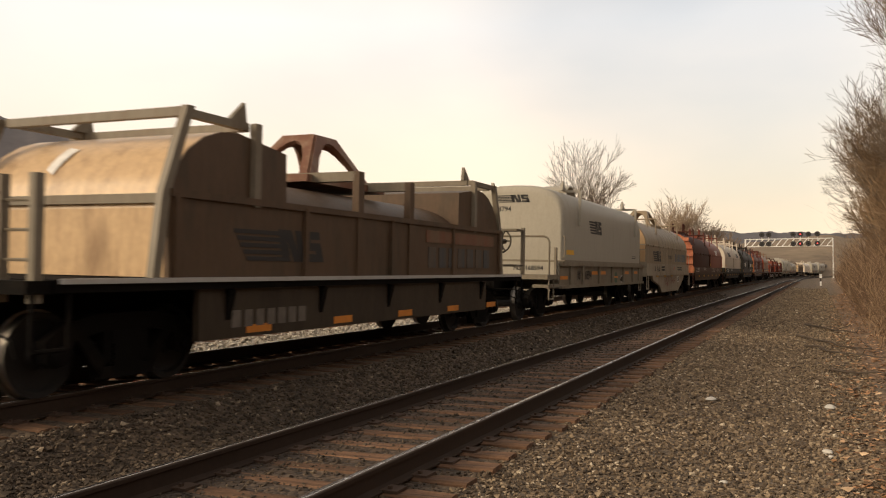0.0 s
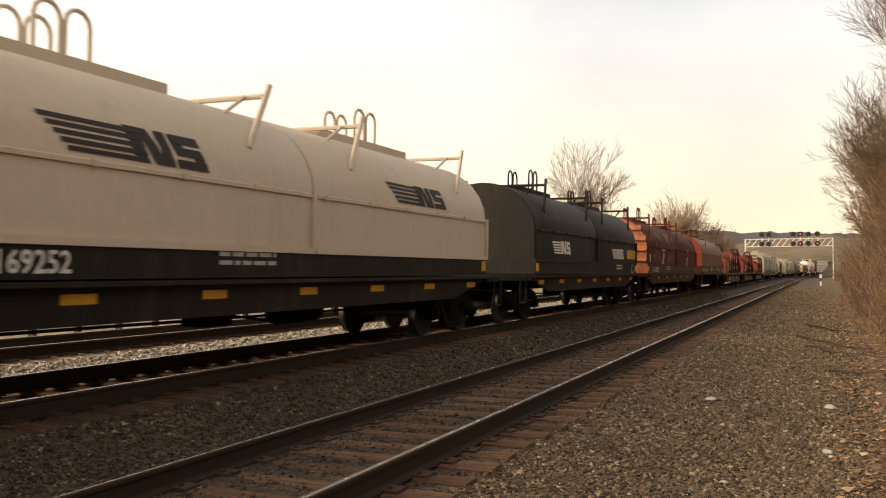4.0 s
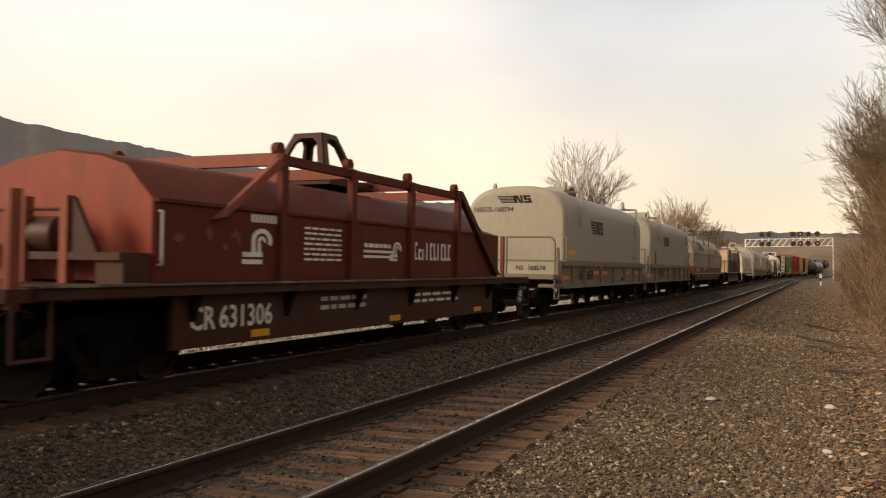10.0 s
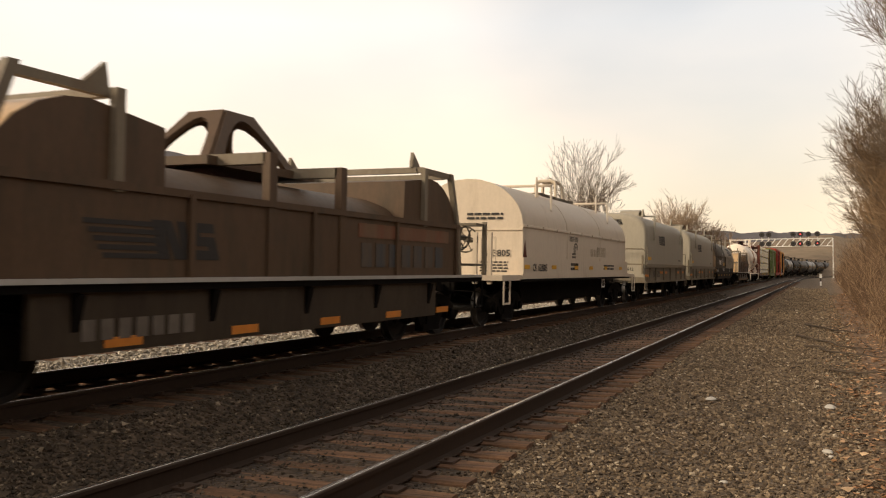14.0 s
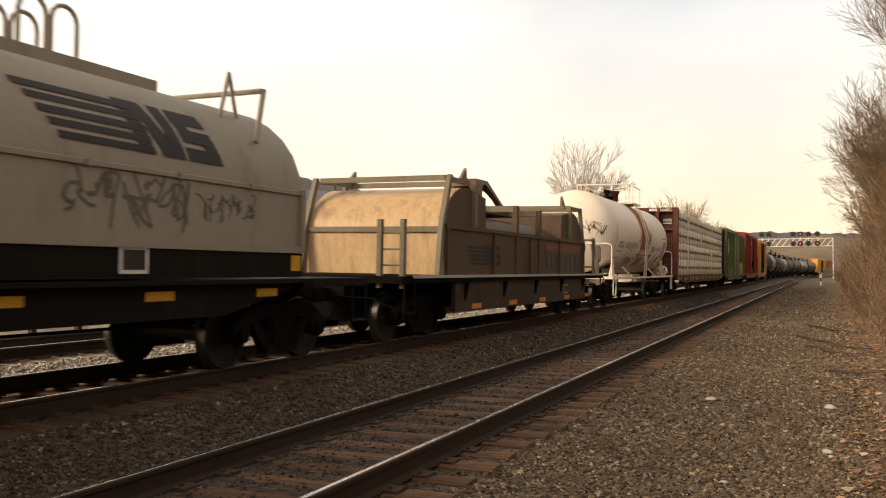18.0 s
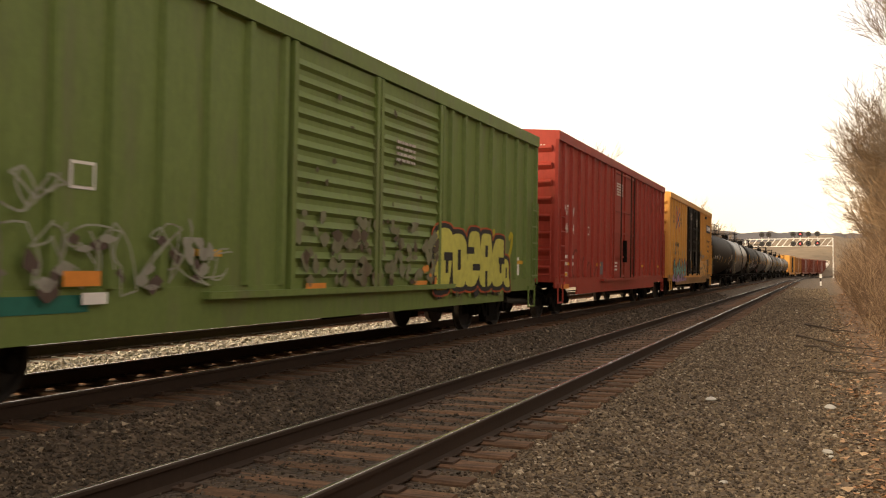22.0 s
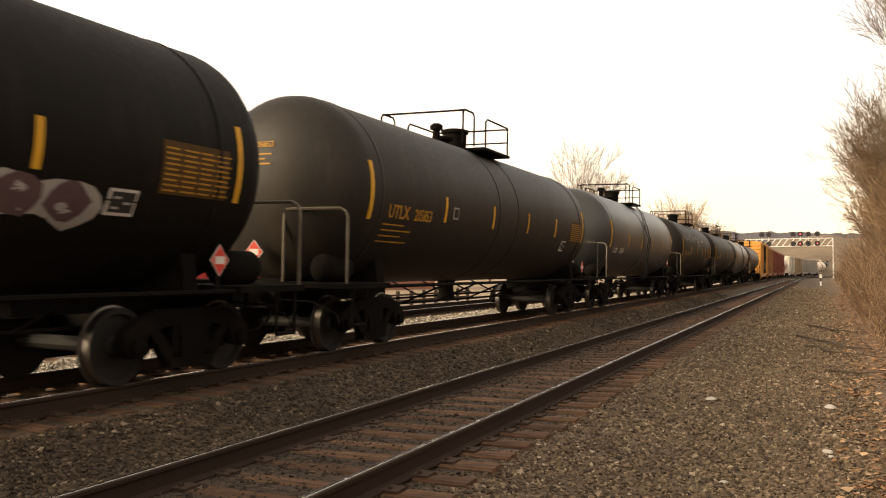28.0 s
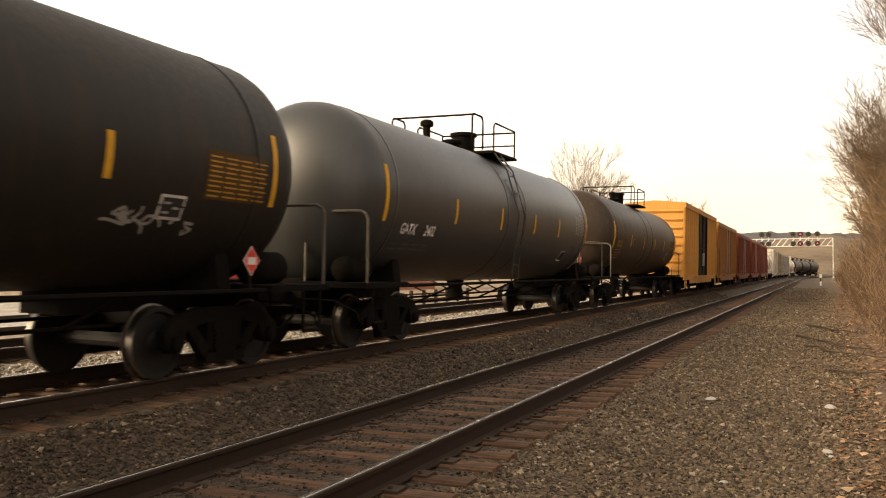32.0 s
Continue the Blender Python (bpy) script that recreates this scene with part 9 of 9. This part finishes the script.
def brush(name, count, seed, mat, label, thick, y_from, tall):
    """Leafless thicket along the right of the line."""
    rnd = random.Random(seed)
    s = Shape()
    for _ in range(count):
        y = y_from + 115 * rnd.random() ** 1.5
        x = 0.95 + 0.011 * y + 6.5 * rnd.random() ** 1.2
        edge = min(1, max(0, x - 0.7 - 0.011 * y) / 1.8)
        h = rnd.uniform(0.3, 0.7) + rnd.uniform(0.2, 1.0) ** 1.6 * tall * edge
        r = (0.004 + y * 0.00012) * rnd.uniform(0.6, 1.6) * thick
        p = Vector((x, y, ground_z(x) - 0.05))
        d = Vector((rnd.uniform(-0.5, 0.6), rnd.uniform(-0.6, 0.6), 1)).normalized()
        for k in range(4):
            q = p + d * h / 4
            s.tube(p, q, r, 3, r * 0.8, cap=False)
            for _ in range(4):
                if rnd.random() < 0.75:
                    e = (d + Vector((rnd.uniform(-1, 1), rnd.uniform(-1, 1), rnd.uniform(-0.2, 0.6))) * 1.1).normalized()
                    q2 = q + e * h * rnd.uniform(0.12, 0.32)
                    s.tube(q, q2, r * 0.6, 3, r * 0.4, cap=False)
                    if rnd.random() < 0.5:
                        e = (e + Vector((rnd.uniform(-1, 1), rnd.uniform(-1, 1), 0.3)) * 0.8).normalized()
                        s.tube(q2, q2 + e * h * rnd.uniform(0.08, 0.2), r * 0.4, 3, r * 0.3, cap=False)
            p, r = q, r * 0.8
            d = (d + Vector((rnd.uniform(-0.4, 0.4), rnd.uniform(-0.4, 0.4), 0))).normalized()
    me = bpy.data.meshes.new(name)
    me.from_pydata(s.v, [], s.f)
    me.materials.append(mat)
    tagged(new(name, me), label, "brush", kind="stuff")


brush("brush", 2600, 9, M_BUSH, "brown leafless brush along the edge of the ballast", 0.9, 20, 4.2)
brush("pale_stems", 420, 19, M_PALESTEM, "pale tan saplings standing in the brush", 1.5, 17, 4.8)


# ---- loose stones and leaves ----
def island_material(name, stops, rough=0.9):
    m = bpy.data.materials.new(name)
    m.use_nodes = True
    nt = m.node_tree
    N, L = nt.nodes.new, nt.links.new
    b = nt.nodes["Principled BSDF"]
    g = N("ShaderNodeNewGeometry")
    r = N("ShaderNodeValToRGB")
    el = r.color_ramp.elements
    el[0].position, el[0].color = stops[0][0], (*stops[0][1], 1)
    el[1].position, el[1].color = stops[-1][0], (*stops[-1][1], 1)
    for p, c in stops[1:-1]:
        el.new(p).color = (*c, 1)
    L(g.outputs["Random Per Island"], r.inputs[0])
    n = N("ShaderNodeTexNoise")
    n.inputs["Scale"].default_value, n.inputs["Detail"].default_value = 60, 3
    L(g.outputs["Position"], n.inputs["Vector"])
    mr = N("ShaderNodeMapRange")
    mr.inputs["To Min"].default_value, mr.inputs["To Max"].default_value = 0.6, 1.4
    L(n.outputs["Fac"], mr.inputs["Value"])
    sc = N("ShaderNodeVectorMath")
    sc.operation = "SCALE"
    L(r.outputs[0], sc.inputs[0])
    L(mr.outputs[0], sc.inputs["Scale"])
    L(sc.outputs[0], b.inputs["Base Color"])
    b.inputs["Roughness"].default_value = rough
    return m


def scatter_stones(name, n, xr, yr, size, mat, label, seed, ypow=1.6):
    """Broken stone, one joined mesh of small jittered octahedra lying on the ground."""
    rs = np.random.RandomState(seed)
    y = yr[0] + (yr[1] - yr[0]) * rs.rand(n) ** ypow
    x = xr[0] + (xr[1] - xr[0]) * rs.rand(n)
    gz = np.interp(x, [p[0] for p in PROFILE], [p[1] for p in PROFILE])
    sz = size * np.exp(rs.normal(0, 0.30, n)) * (1 + 0.014 * y)
    base = np.array([(1, 0, 0), (-1, 0, 0), (0, 1, 0), (0, -1, 0), (0, 0, 1), (0, 0, -1)], float)
    v = base[None] * (0.6 + 0.6 * rs.rand(n, 6, 1)) + rs.normal(0, 0.18, (n, 6, 3))
    q, _ = np.linalg.qr(rs.normal(size=(n, 3, 3)))
    v = np.einsum("nij,nkj->nki", q, v)
    v[:, :, 2] *= 0.75
    v = v * sz[:, None, None] + np.stack([x, y, gz + sz * 0.25], 1)[:, None, :]
    f = np.array([(0, 2, 4), (2, 1, 4), (1, 3, 4), (3, 0, 4), (2, 0, 5), (1, 2, 5), (3, 1, 5), (0, 3, 5)])
    faces = (f[None] + 6 * np.arange(n)[:, None, None]).reshape(-1, 3)
    me = bpy.data.meshes.new(name)
    me.vertices.add(6 * n)
    me.vertices.foreach_set("co", v.reshape(-1))
    me.loops.add(faces.size)
    me.loops.foreach_set("vertex_index", faces.reshape(-1))
    me.polygons.add(len(faces))
    me.polygons.foreach_set("loop_start", np.arange(0, faces.size, 3))
    me.update()
    me.validate()
    me.shade_flat()
    me.materials.append(mat)
    tagged(new(name, me), label, "stones", kind="stuff")


M_STONE = island_material("ballast_stone", [(0.0, (0.036, 0.025, 0.016)), (0.3, (0.105, 0.074, 0.046)), (0.7, (0.195, 0.142, 0.090)), (0.96, (0.310, 0.236, 0.152)), (1.0, (0.52, 0.44, 0.33))])
# dark stone, deepened by the train's shade in its colours
M_DARKSTONE = island_material("dark_ballast_stone", [(0.0, (0.030, 0.0215, 0.0135)), (0.5, (0.068, 0.0475, 0.031)), (0.92, (0.118, 0.086, 0.056)), (1.0, (0.300, 0.238, 0.165))])
M_CRIBSTONE = island_material("crib_stone", [(0.0, (0.030, 0.022, 0.014)), (0.6, (0.072, 0.050, 0.033)), (1.0, (0.165, 0.122, 0.079))])
# paler colours here carry the sunlight on the far side
M_PALESTONE = island_material("pale_ballast_stone", [(0.0, (0.20, 0.17, 0.135)), (0.5, (0.40, 0.355, 0.29)), (1.0, (0.60, 0.55, 0.47))])
M_LEAF = island_material("dead_leaves", [(0.0, (0.11, 0.065, 0.035)), (0.45, (0.24, 0.13, 0.065)), (0.8, (0.40, 0.21, 0.10)), (1.0, (0.56, 0.40, 0.25))])
scatter_stones("ballast_stones", 125000, (-2.52, 0.75), (3.4, 95), 0.0160, M_STONE, "grey-brown broken stone beside the near track", 1)
scatter_stones("dark_ballast_stones", 24000, (-6.35, -5.0), (4.5, 60), 0.020, M_DARKSTONE, "dark broken stone between the two tracks", 2)
scatter_stones("crib_stones", 15000, (-5.0, -2.5), (3.2, 40), 0.015, M_CRIBSTONE, "dark broken stone between the ties", 3)
scatter_stones("pale_ballast_stones", 11000, (-10.15, -8.9), (6, 48), 0.027, M_PALESTONE, "pale sunlit stone beyond the train", 4)


def leaves():
    rs = random.Random(4)
    s = Shape()
    for _ in range(15000):
        y = 5 + 60 * rs.random() ** 1.7
        x = 0.0 + 3.2 * rs.random() + 0.004 * y
        if rs.random() > 0.16 + 0.95 * x - 0.007 * y:
            continue
        z = ground_z(x) + 0.012 + 0.03 * rs.random()
        r = rs.uniform(0.025, 0.06)
        a = rs.uniform(0, math.tau)
        c, d = math.cos(a) * r, math.sin(a) * r
        j = lambda: rs.uniform(-0.018, 0.018)
        s.add([(x - c, y - d, z + j()), (x + d * 0.5, y - c * 0.5, z + j()), (x + c, y + d, z + j()), (x - d * 0.5, y + c * 0.5, z + j())], [(0, 1, 2), (0, 2, 3)])
    me = bpy.data.meshes.new("leaf_litter")
    me.from_pydata(s.v, [], s.f)
    me.materials.append(M_LEAF)
    tagged(new("leaf_litter", me), "dead brown leaves along the foot of the brush", "leaves", kind="stuff")


leaves()


def rock(x, y, r, seed, label="pale stone lying on the ballast"):
    rnd = random.Random(seed)
    s = Shape()
    n = 9
    rings = []
    for k in range(5):
        t = k / 4 * math.pi
        rings.append([(r * 1.3 * math.sin(t + 0.05) * math.cos(a * math.tau / n) * rnd.uniform(0.8, 1.15), r * math.sin(t + 0.05) * math.sin(a * math.tau / n) * rnd.uniform(0.8, 1.15), -r * 0.6 * math.cos(t)) for a in range(n)])
    s.loft(rings)
    solid("rock", s, material("pale_rock", (0.55, 0.52, 0.47), rough=0.8, vary=0.2), label, "rock", at=pose(x, y, ground_z(x) + r * 0.4, 0, 0, seed * 50))


rock(-1.36, 12.15, 0.062, 1)
rock(0.13, 12.1, 0.07, 2)
rock(0.07, 9.2, 0.045, 3)
rock(-0.75, 7.6, 0.03, 4)
rock(0.10, 9.0, 0.028, 5)


def fallen_branch(x0, y0, x1, y1, r, seed):
    rnd = random.Random(seed)
    s = Shape()
    p = Vector((x0, y0, ground_z(x0) + 0.05))
    for k in range(6):
        t = (k + 1) / 6
        x, y = x0 + (x1 - x0) * t + rnd.uniform(-0.06, 0.06), y0 + (y1 - y0) * t
        q = Vector((x, y, ground_z(x) + 0.05 + rnd.uniform(0, 0.05)))
        s.tube(p, q, r * (1.1 - 0.14 * k), 6, r * (0.95 - 0.14 * k))
        if k % 2:
            s.tube(q, q + Vector((rnd.uniform(-0.4, 0.4), rnd.uniform(-0.3, 0.6), 0.15)), r * 0.4, 4, r * 0.2)
        p = q
    solid("fallen_branch", s, M_BARK, "dark fallen branch at the edge of the brush", "branch", "fallen branches")


fallen_branch(-0.55, 25.5, 1.0, 19.5, 0.03, 1)
fallen_branch(-0.3, 22.0, 1.3, 16.8, 0.025, 2)
fallen_branch(-0.4, 31.0, 0.9, 25.0, 0.035, 3)
fallen_branch(0.2, 16.5, 1.4, 14.0, 0.02, 4)


def low_fence():
    """Low post-and-rail fence along the lot beyond the tracks."""
    fence = thing("low_fence", "low dark wooden post-and-rail fence beyond the tracks", "fence", at=pose(0, 0, 0))
    wood = material("fence_wood", (0.055, 0.040, 0.030), rough=0.9, vary=0.3)
    post = shared("fence_post", lambda: Shape().box(-0.06, 0.06, -0.06, 0.06, -0.2, 0.62), wood)
    for k in range(26):
        x, y, _ = along(7.0 + 1.25 * k, -15.6)
        part("post", post, wood, fence, at=pose(x, y, 0.0))
    for z in (0.22, 0.46):
        pts = [along(6.8 + 5.2 * k, -15.6) for k in range(7)]
        for (xa, ya, _), (xb, yb, _) in zip(pts, pts[1:]):
            part("rail", Shape().tube((xa + 0.08, ya, z), (xb + 0.08, yb, z), 0.05, 4), wood, fence)


low_fence()


# ---- far things ----
def ridge(name, pts, base, mat, label, seed):
    """A wooded ridge: a crest line in the plan with heights, falling to the front."""
    s = Shape()
    rows = []
    for k in range(5):
        t = k / 4
        row = []
        for i in range(len(pts) - 1):
            for j in range(48):
                u = j / 48
                x = pts[i][0] + (pts[i + 1][0] - pts[i][0]) * u
                y = pts[i][1] + (pts[i + 1][1] - pts[i][1]) * u
                z = pts[i][2] + (pts[i + 1][2] - pts[i][2]) * u
                z += 5 * noise.noise((x * 0.02, y * 0.02, seed)) + 2.6 * noise.noise((x * 0.13, y * 0.13, seed + 3)) * min(1, z / 60)
                row.append((x * (1 - 0.35 * (1 - t)), y * (1 - 0.35 * (1 - t)), base + (z - base) * math.sin(t * math.pi / 2)))
        rows.append(row)
    n = len(rows[0])
    s.add([p for r in rows for p in r], [(i * n + k, i * n + k + 1, (i + 1) * n + k + 1, (i + 1) * n + k) for i in range(4) for k in range(n - 1)])
    solid(name, s, mat, label, "hill", kind="structure")


M_RIDGE = material("far_woods", (0.105, 0.096, 0.100), rough=1.0, vary=0.15, grain=0.05, big=0.01, bump=0)
M_WOODS = material("near_woods", (0.19, 0.145, 0.10), rough=1.0, vary=0.35, grain=0.25, big=0.05, bump=0)
ridge("backdrop_ridge", [(-2400, 700, 330), (-1750, 900, 300), (-1320, 1049, 270), (-1001, 1192, 202), (-760, 1300, 150), (-527, 1405, 107), (-250, 1520, 75), (-43, 1620, 70), (120, 1700, 70), (700, 1800, 60)], -5, M_RIDGE,
      "wooded ridge in the haze", 1)
ridge("backdrop_woods", [(-160, 330, 10), (-90, 360, 13), (-40, 390, 15), (0, 400, 17), (60, 420, 18), (140, 430, 18)], -1, M_WOODS, "brown winter woods beyond the signal bridge", 2)


def signal_bridge():
    s0 = 217.0
    xl, yl, a = along(s0, -17.5)
    xr, yr, a = along(s0, 1.9)
    br = thing("signal_bridge", "white steel truss signal bridge over the tracks", "signal bridge", at=pose(0, 0, 0))
    P = lambda t, z, o=0.0: (xl + (xr - xl) * t + o * math.sin(radians(a)), yl + (yr - yl) * t + o * math.cos(radians(a)), z)
    w = 0.10
    for o in (-0.5, 0.5):
        for z in (7.4, 9.2):
            part("chord", Shape().tube(P(0, z, o), P(1, z, o), w, 4), M_SIGNALWHITE, br)
        n = 14
        for k in range(n):
            part("brace", Shape().tube(P(k / n, 7.4, o), P((k + 1) / n, 9.2, o), 0.07, 4), M_SIGNALWHITE, br)
    for t in (0.0, 1.0):
        for o in (-0.5, 0.5):
            part("leg", Shape().tube(P(t, -0.3, o), P(t, 9.2, o), 0.12, 6), M_SIGNALWHITE, br)
    for k, (t, lit) in enumerate(((0.20, 0), (0.28, 0), (0.56, 0), (0.64, 1), (0.73, 0), (0.83, 1))):
        for j, z in enumerate((10.2, 8.0)):
            hd = part("signal_head", Shape().lathe([(-0.10, 0.62), (0.10, 0.62)], (0, 0, 0), "y", 18), M_INK, br, at=pose(*P(t, z, -0.75)))
            red = lit and (j == 1 or t < 0.7)
            part("lamp", Shape().lathe([(-0.16, 0.13), (-0.10, 0.15)], (0, 0, 0), "y", 12), glow("red_signal", (0.9, 0.05, 0.06), 1.6) if red else M_DARK, hd, "glowing red lamp" if red else "")
        part("mast", Shape().tube(P(t, 7.4, -0.6), P(t, 10.8, -0.6), 0.06, 5), M_SIGNALWHITE, br)


signal_bridge()


def marker_post():
    x, y, _ = along(109.5, 0.3)
    t = thing("marker_post", "white and dark banded trackside marker post", "marker post", at=pose(x, y, ground_z(0.3)))
    part("stake", Shape().box(-0.06, 0.06, -0.05, 0.05, -0.1, 1.35), M_DARK, t)
    part("upper_plate", Shape().box(-0.14, 0.14, -0.07, -0.05, 1.0, 1.45), M_SIGNALWHITE, t)
    part("lower_plate", Shape().box(-0.10, 0.10, -0.07, -0.05, 0.05, 0.6), M_SIGNALWHITE, t)


marker_post()

M_SIDING = material("cream_siding", (0.56, 0.49, 0.38), rough=0.7, vary=0.08)
M_REDROOF = material("red_metal_roof", (0.46, 0.09, 0.06), rough=0.45, vary=0.1)
M_REDWALL = material("red_painted_wall", (0.40, 0.045, 0.04), rough=0.6, vary=0.15)
M_TRIM = material("white_trim", (0.74, 0.72, 0.68), rough=0.6, vary=0.06)
M_POLE = material("weathered_pole", (0.13, 0.10, 0.075), rough=0.9, vary=0.25)
M_PANE = material("dark_pane", (0.05, 0.055, 0.06), rough=0.15)
M_CONCRETE = material("concrete", (0.44, 0.41, 0.36), rough=0.85, vary=0.18)


def depot():
    """Low gabled building beyond the far track: cream boards over a red base, red metal roof, its ridge across the line."""
    b = thing("depot_building", "cream gabled building with a red metal roof and red base", "building", at=pose(-22.9, 35.4, 0, 0, 0, 270))
    # local x runs along the gable that faces the line, towards the eye; local y out of it
    W, D, he, ha, zb = 9.4, 4.2, 3.75, 5.4, 1.45
    part("base_wall", Shape().box(0, W, -D, 0, -0.2, zb), M_REDWALL, b)
    part("wall", Shape().prism([(0.03, zb), (W - 0.03, zb), (W - 0.03, he), (W / 2, ha - 0.05), (0.03, he)], -D + 0.03, -0.03), M_SIDING, b)
    part("trim_band", Shape().box(-0.03, W + 0.03, -D - 0.03, 0.03, zb - 0.06, zb + 0.08), M_TRIM, b)
    for k in range(30):
        x = 0.2 + k * 0.31
        h = he + (ha - he) * (1 - abs(x - W / 2) / (W / 2)) - 0.12
        part("batten", Shape().box(x, x + 0.045, -0.03, -0.005, zb + 0.08, h), M_SIDING, b)
    for k in range(16):
        y = -0.2 - k * 0.25
        part("batten", Shape().box(W - 0.03, W - 0.003, y - 0.04, y, zb + 0.08, he - 0.1), M_SIDING, b)
    for s in (-1, 1):
        e = 0.4
        xo = W / 2 + s * (W / 2 + e)
        zo = he - e * (ha - he) / (W / 2)
        part("roof_slope", Shape().prism([(W / 2, ha), (xo, zo), (xo, zo + 0.10), (W / 2, ha + 0.12)], -D - 0.3, 0.35), M_REDROOF, b)
        part("barge_board", Shape().prism([(W / 2, ha - 0.14), (xo, zo - 0.14), (xo, zo + 0.02), (W / 2, ha + 0.02)], 0.30, 0.36), M_TRIM, b)
        part("barge_board", Shape().prism([(W / 2, ha - 0.14), (xo, zo - 0.14), (xo, zo + 0.02), (W / 2, ha + 0.02)], -D - 0.31, -D - 0.25), M_TRIM, b)
        part("fascia", Shape().box(min(xo, xo - s * 0.05), max(xo, xo - s * 0.05), -D - 0.28, 0.33, zo - 0.14, zo + 0.03), M_TRIM, b)
    part("ridge_cap", Shape().prism([(W / 2 - 0.16, ha + 0.06), (W / 2, ha + 0.15), (W / 2 + 0.16, ha + 0.06)], -D - 0.3, 0.35), M_REDROOF, b)
    sx = W * 0.72
    zs = ha + 0.12 - (sx - W / 2) * (ha - he) / (W / 2)
    sk = part("skylight", Shape().prism([(sx - 0.35, zs + 0.16), (sx + 0.35, zs - 0.09), (sx + 0.35, zs - 0.20), (sx - 0.35, zs + 0.0)], -2.3, -1.5), M_TRIM, b)
    part("pane", Shape().prism([(sx - 0.28, zs + 0.142), (sx + 0.28, zs - 0.058), (sx + 0.28, zs - 0.07), (sx - 0.28, zs + 0.12)], -2.24, -1.56), M_PANE, sk)
    part("corner_board", Shape().box(-0.02, 0.14, -0.14, 0.01, zb, he), M_TRIM, b)
    part("corner_board", Shape().box(W - 0.14, W + 0.02, -0.14, 0.01, zb, he), M_TRIM, b)
    part("downspout", Shape().tube((W + 0.06, -0.06, 0.0), (W + 0.06, -0.06, he - 0.1), 0.05, 8), M_REDWALL, b)
    for k in range(3):
        x = 1.4 + k * 2.6
        w = part("window", Shape().box(x, x + 1.0, -0.02, 0.03, 1.75, 2.95), M_TRIM, b)
        part("pane", Shape().box(x + 0.08, x + 0.92, 0.0, 0.036, 1.83, 2.87), M_PANE, w)
    w = part("window", Shape().box(W - 0.03, W + 0.03, -D + 0.55, -D + 1.55, 1.85, 3.3), M_TRIM, b)
    part("pane", Shape().box(W, W + 0.036, -D + 0.63, -D + 1.47, 1.93, 3.22), M_PANE, w)
    for y in (-D + 0.20, -D + 1.58):
        part("shutter", Shape().box(W - 0.02, W + 0.045, y, y + 0.32, 1.85, 3.3), M_REDWALL, w)


depot()


def store():
    """Another building further along, pale with a grey-blue roof."""
    b = thing("store_building", "brick building with a slate-blue roof", "building", at=pose(-37, 54, 0, 0, 0, 150))
    part("wall", Shape().prism([(0, -0.2), (9, -0.2), (9, 5.6), (4.5, 8.0), (0, 5.6)], -14, 0), material("pink_brick", (0.36, 0.17, 0.12), rough=0.85, vary=0.2, grain=30), b)
    for s in (-1, 1):
        xo = 4.5 + s * 5.0
        part("roof_slope", Shape().prism([(4.5, 8.05), (xo, 5.4), (xo, 5.52), (4.5, 8.2)], -14.3, 0.3), material("slate_roof", (0.16, 0.17, 0.19), rough=0.7), b)
        part("barge_board", Shape().prism([(4.5, 7.95), (xo, 5.3), (xo, 5.42), (4.5, 8.08)], 0.28, 0.34), M_TRIM, b)
    for k in range(3):
        part("window", Shape().box(1.2 + k * 2.6, 2.2 + k * 2.6, -0.02, 0.03, 1.2, 2.6), M_TRIM, b)


store()

for i, (x, y, a) in enumerate(((-16.75, 14.6, 49), (-17.7, 17.1, 80), (-16.2, 11.6, 49), (-17.9, 20.4, 85))):
    solid("wheel_stop", Shape().prism([(-0.09, 0), (0.09, 0), (0.07, 0.13), (-0.07, 0.13)], -0.95, 0.95), M_CONCRETE, "pale concrete wheel stop on the parking lot", "wheel stop", "wheel stops", at=pose(x, y, ground_z(x), 0, 0, a - 90))


def power_pole(x, y, h, turn):
    p = thing("power_pole", "wooden power pole with crossarms", "power pole", "power poles", at=pose(x, y, -0.3, 0, 0, turn))
    part("pole", Shape().tube((0, 0, 0), (0, 0, h), 0.15, 10, 0.11), M_POLE, p)
    for z, w in ((h - 0.3, 1.3), (h - 1.4, 1.1)):
        part("crossarm", Shape().box(-w, w, -0.06, 0.06, z - 0.06, z + 0.06), M_POLE, p)
        for x in (-w + 0.1, -w * 0.4, w * 0.4, w - 0.1):
            part("insulator", Shape().lathe([(z + 0.06, 0.03), (z + 0.12, 0.05), (z + 0.20, 0.03)], (x, 0, 0), "z", 8), M_GALV, p)


power_pole(-36.6, 60.6, 9.2, 60)
power_pole(-38.9, 103.0, 9.5, 50)


# ---- what moves: the whole train rolls towards and past the eye ----
def motions():
    for car, mid in TRAIN:
        rows = []
        for k in range(0, 33, 2):
            s = mid - SPEED * k
            x, y, a = along(s, TRAIN_X)
            rows.append((k, pose(x, y, 0.214, 0, 1.05, -a)))
        walk(car, rows)


motions()
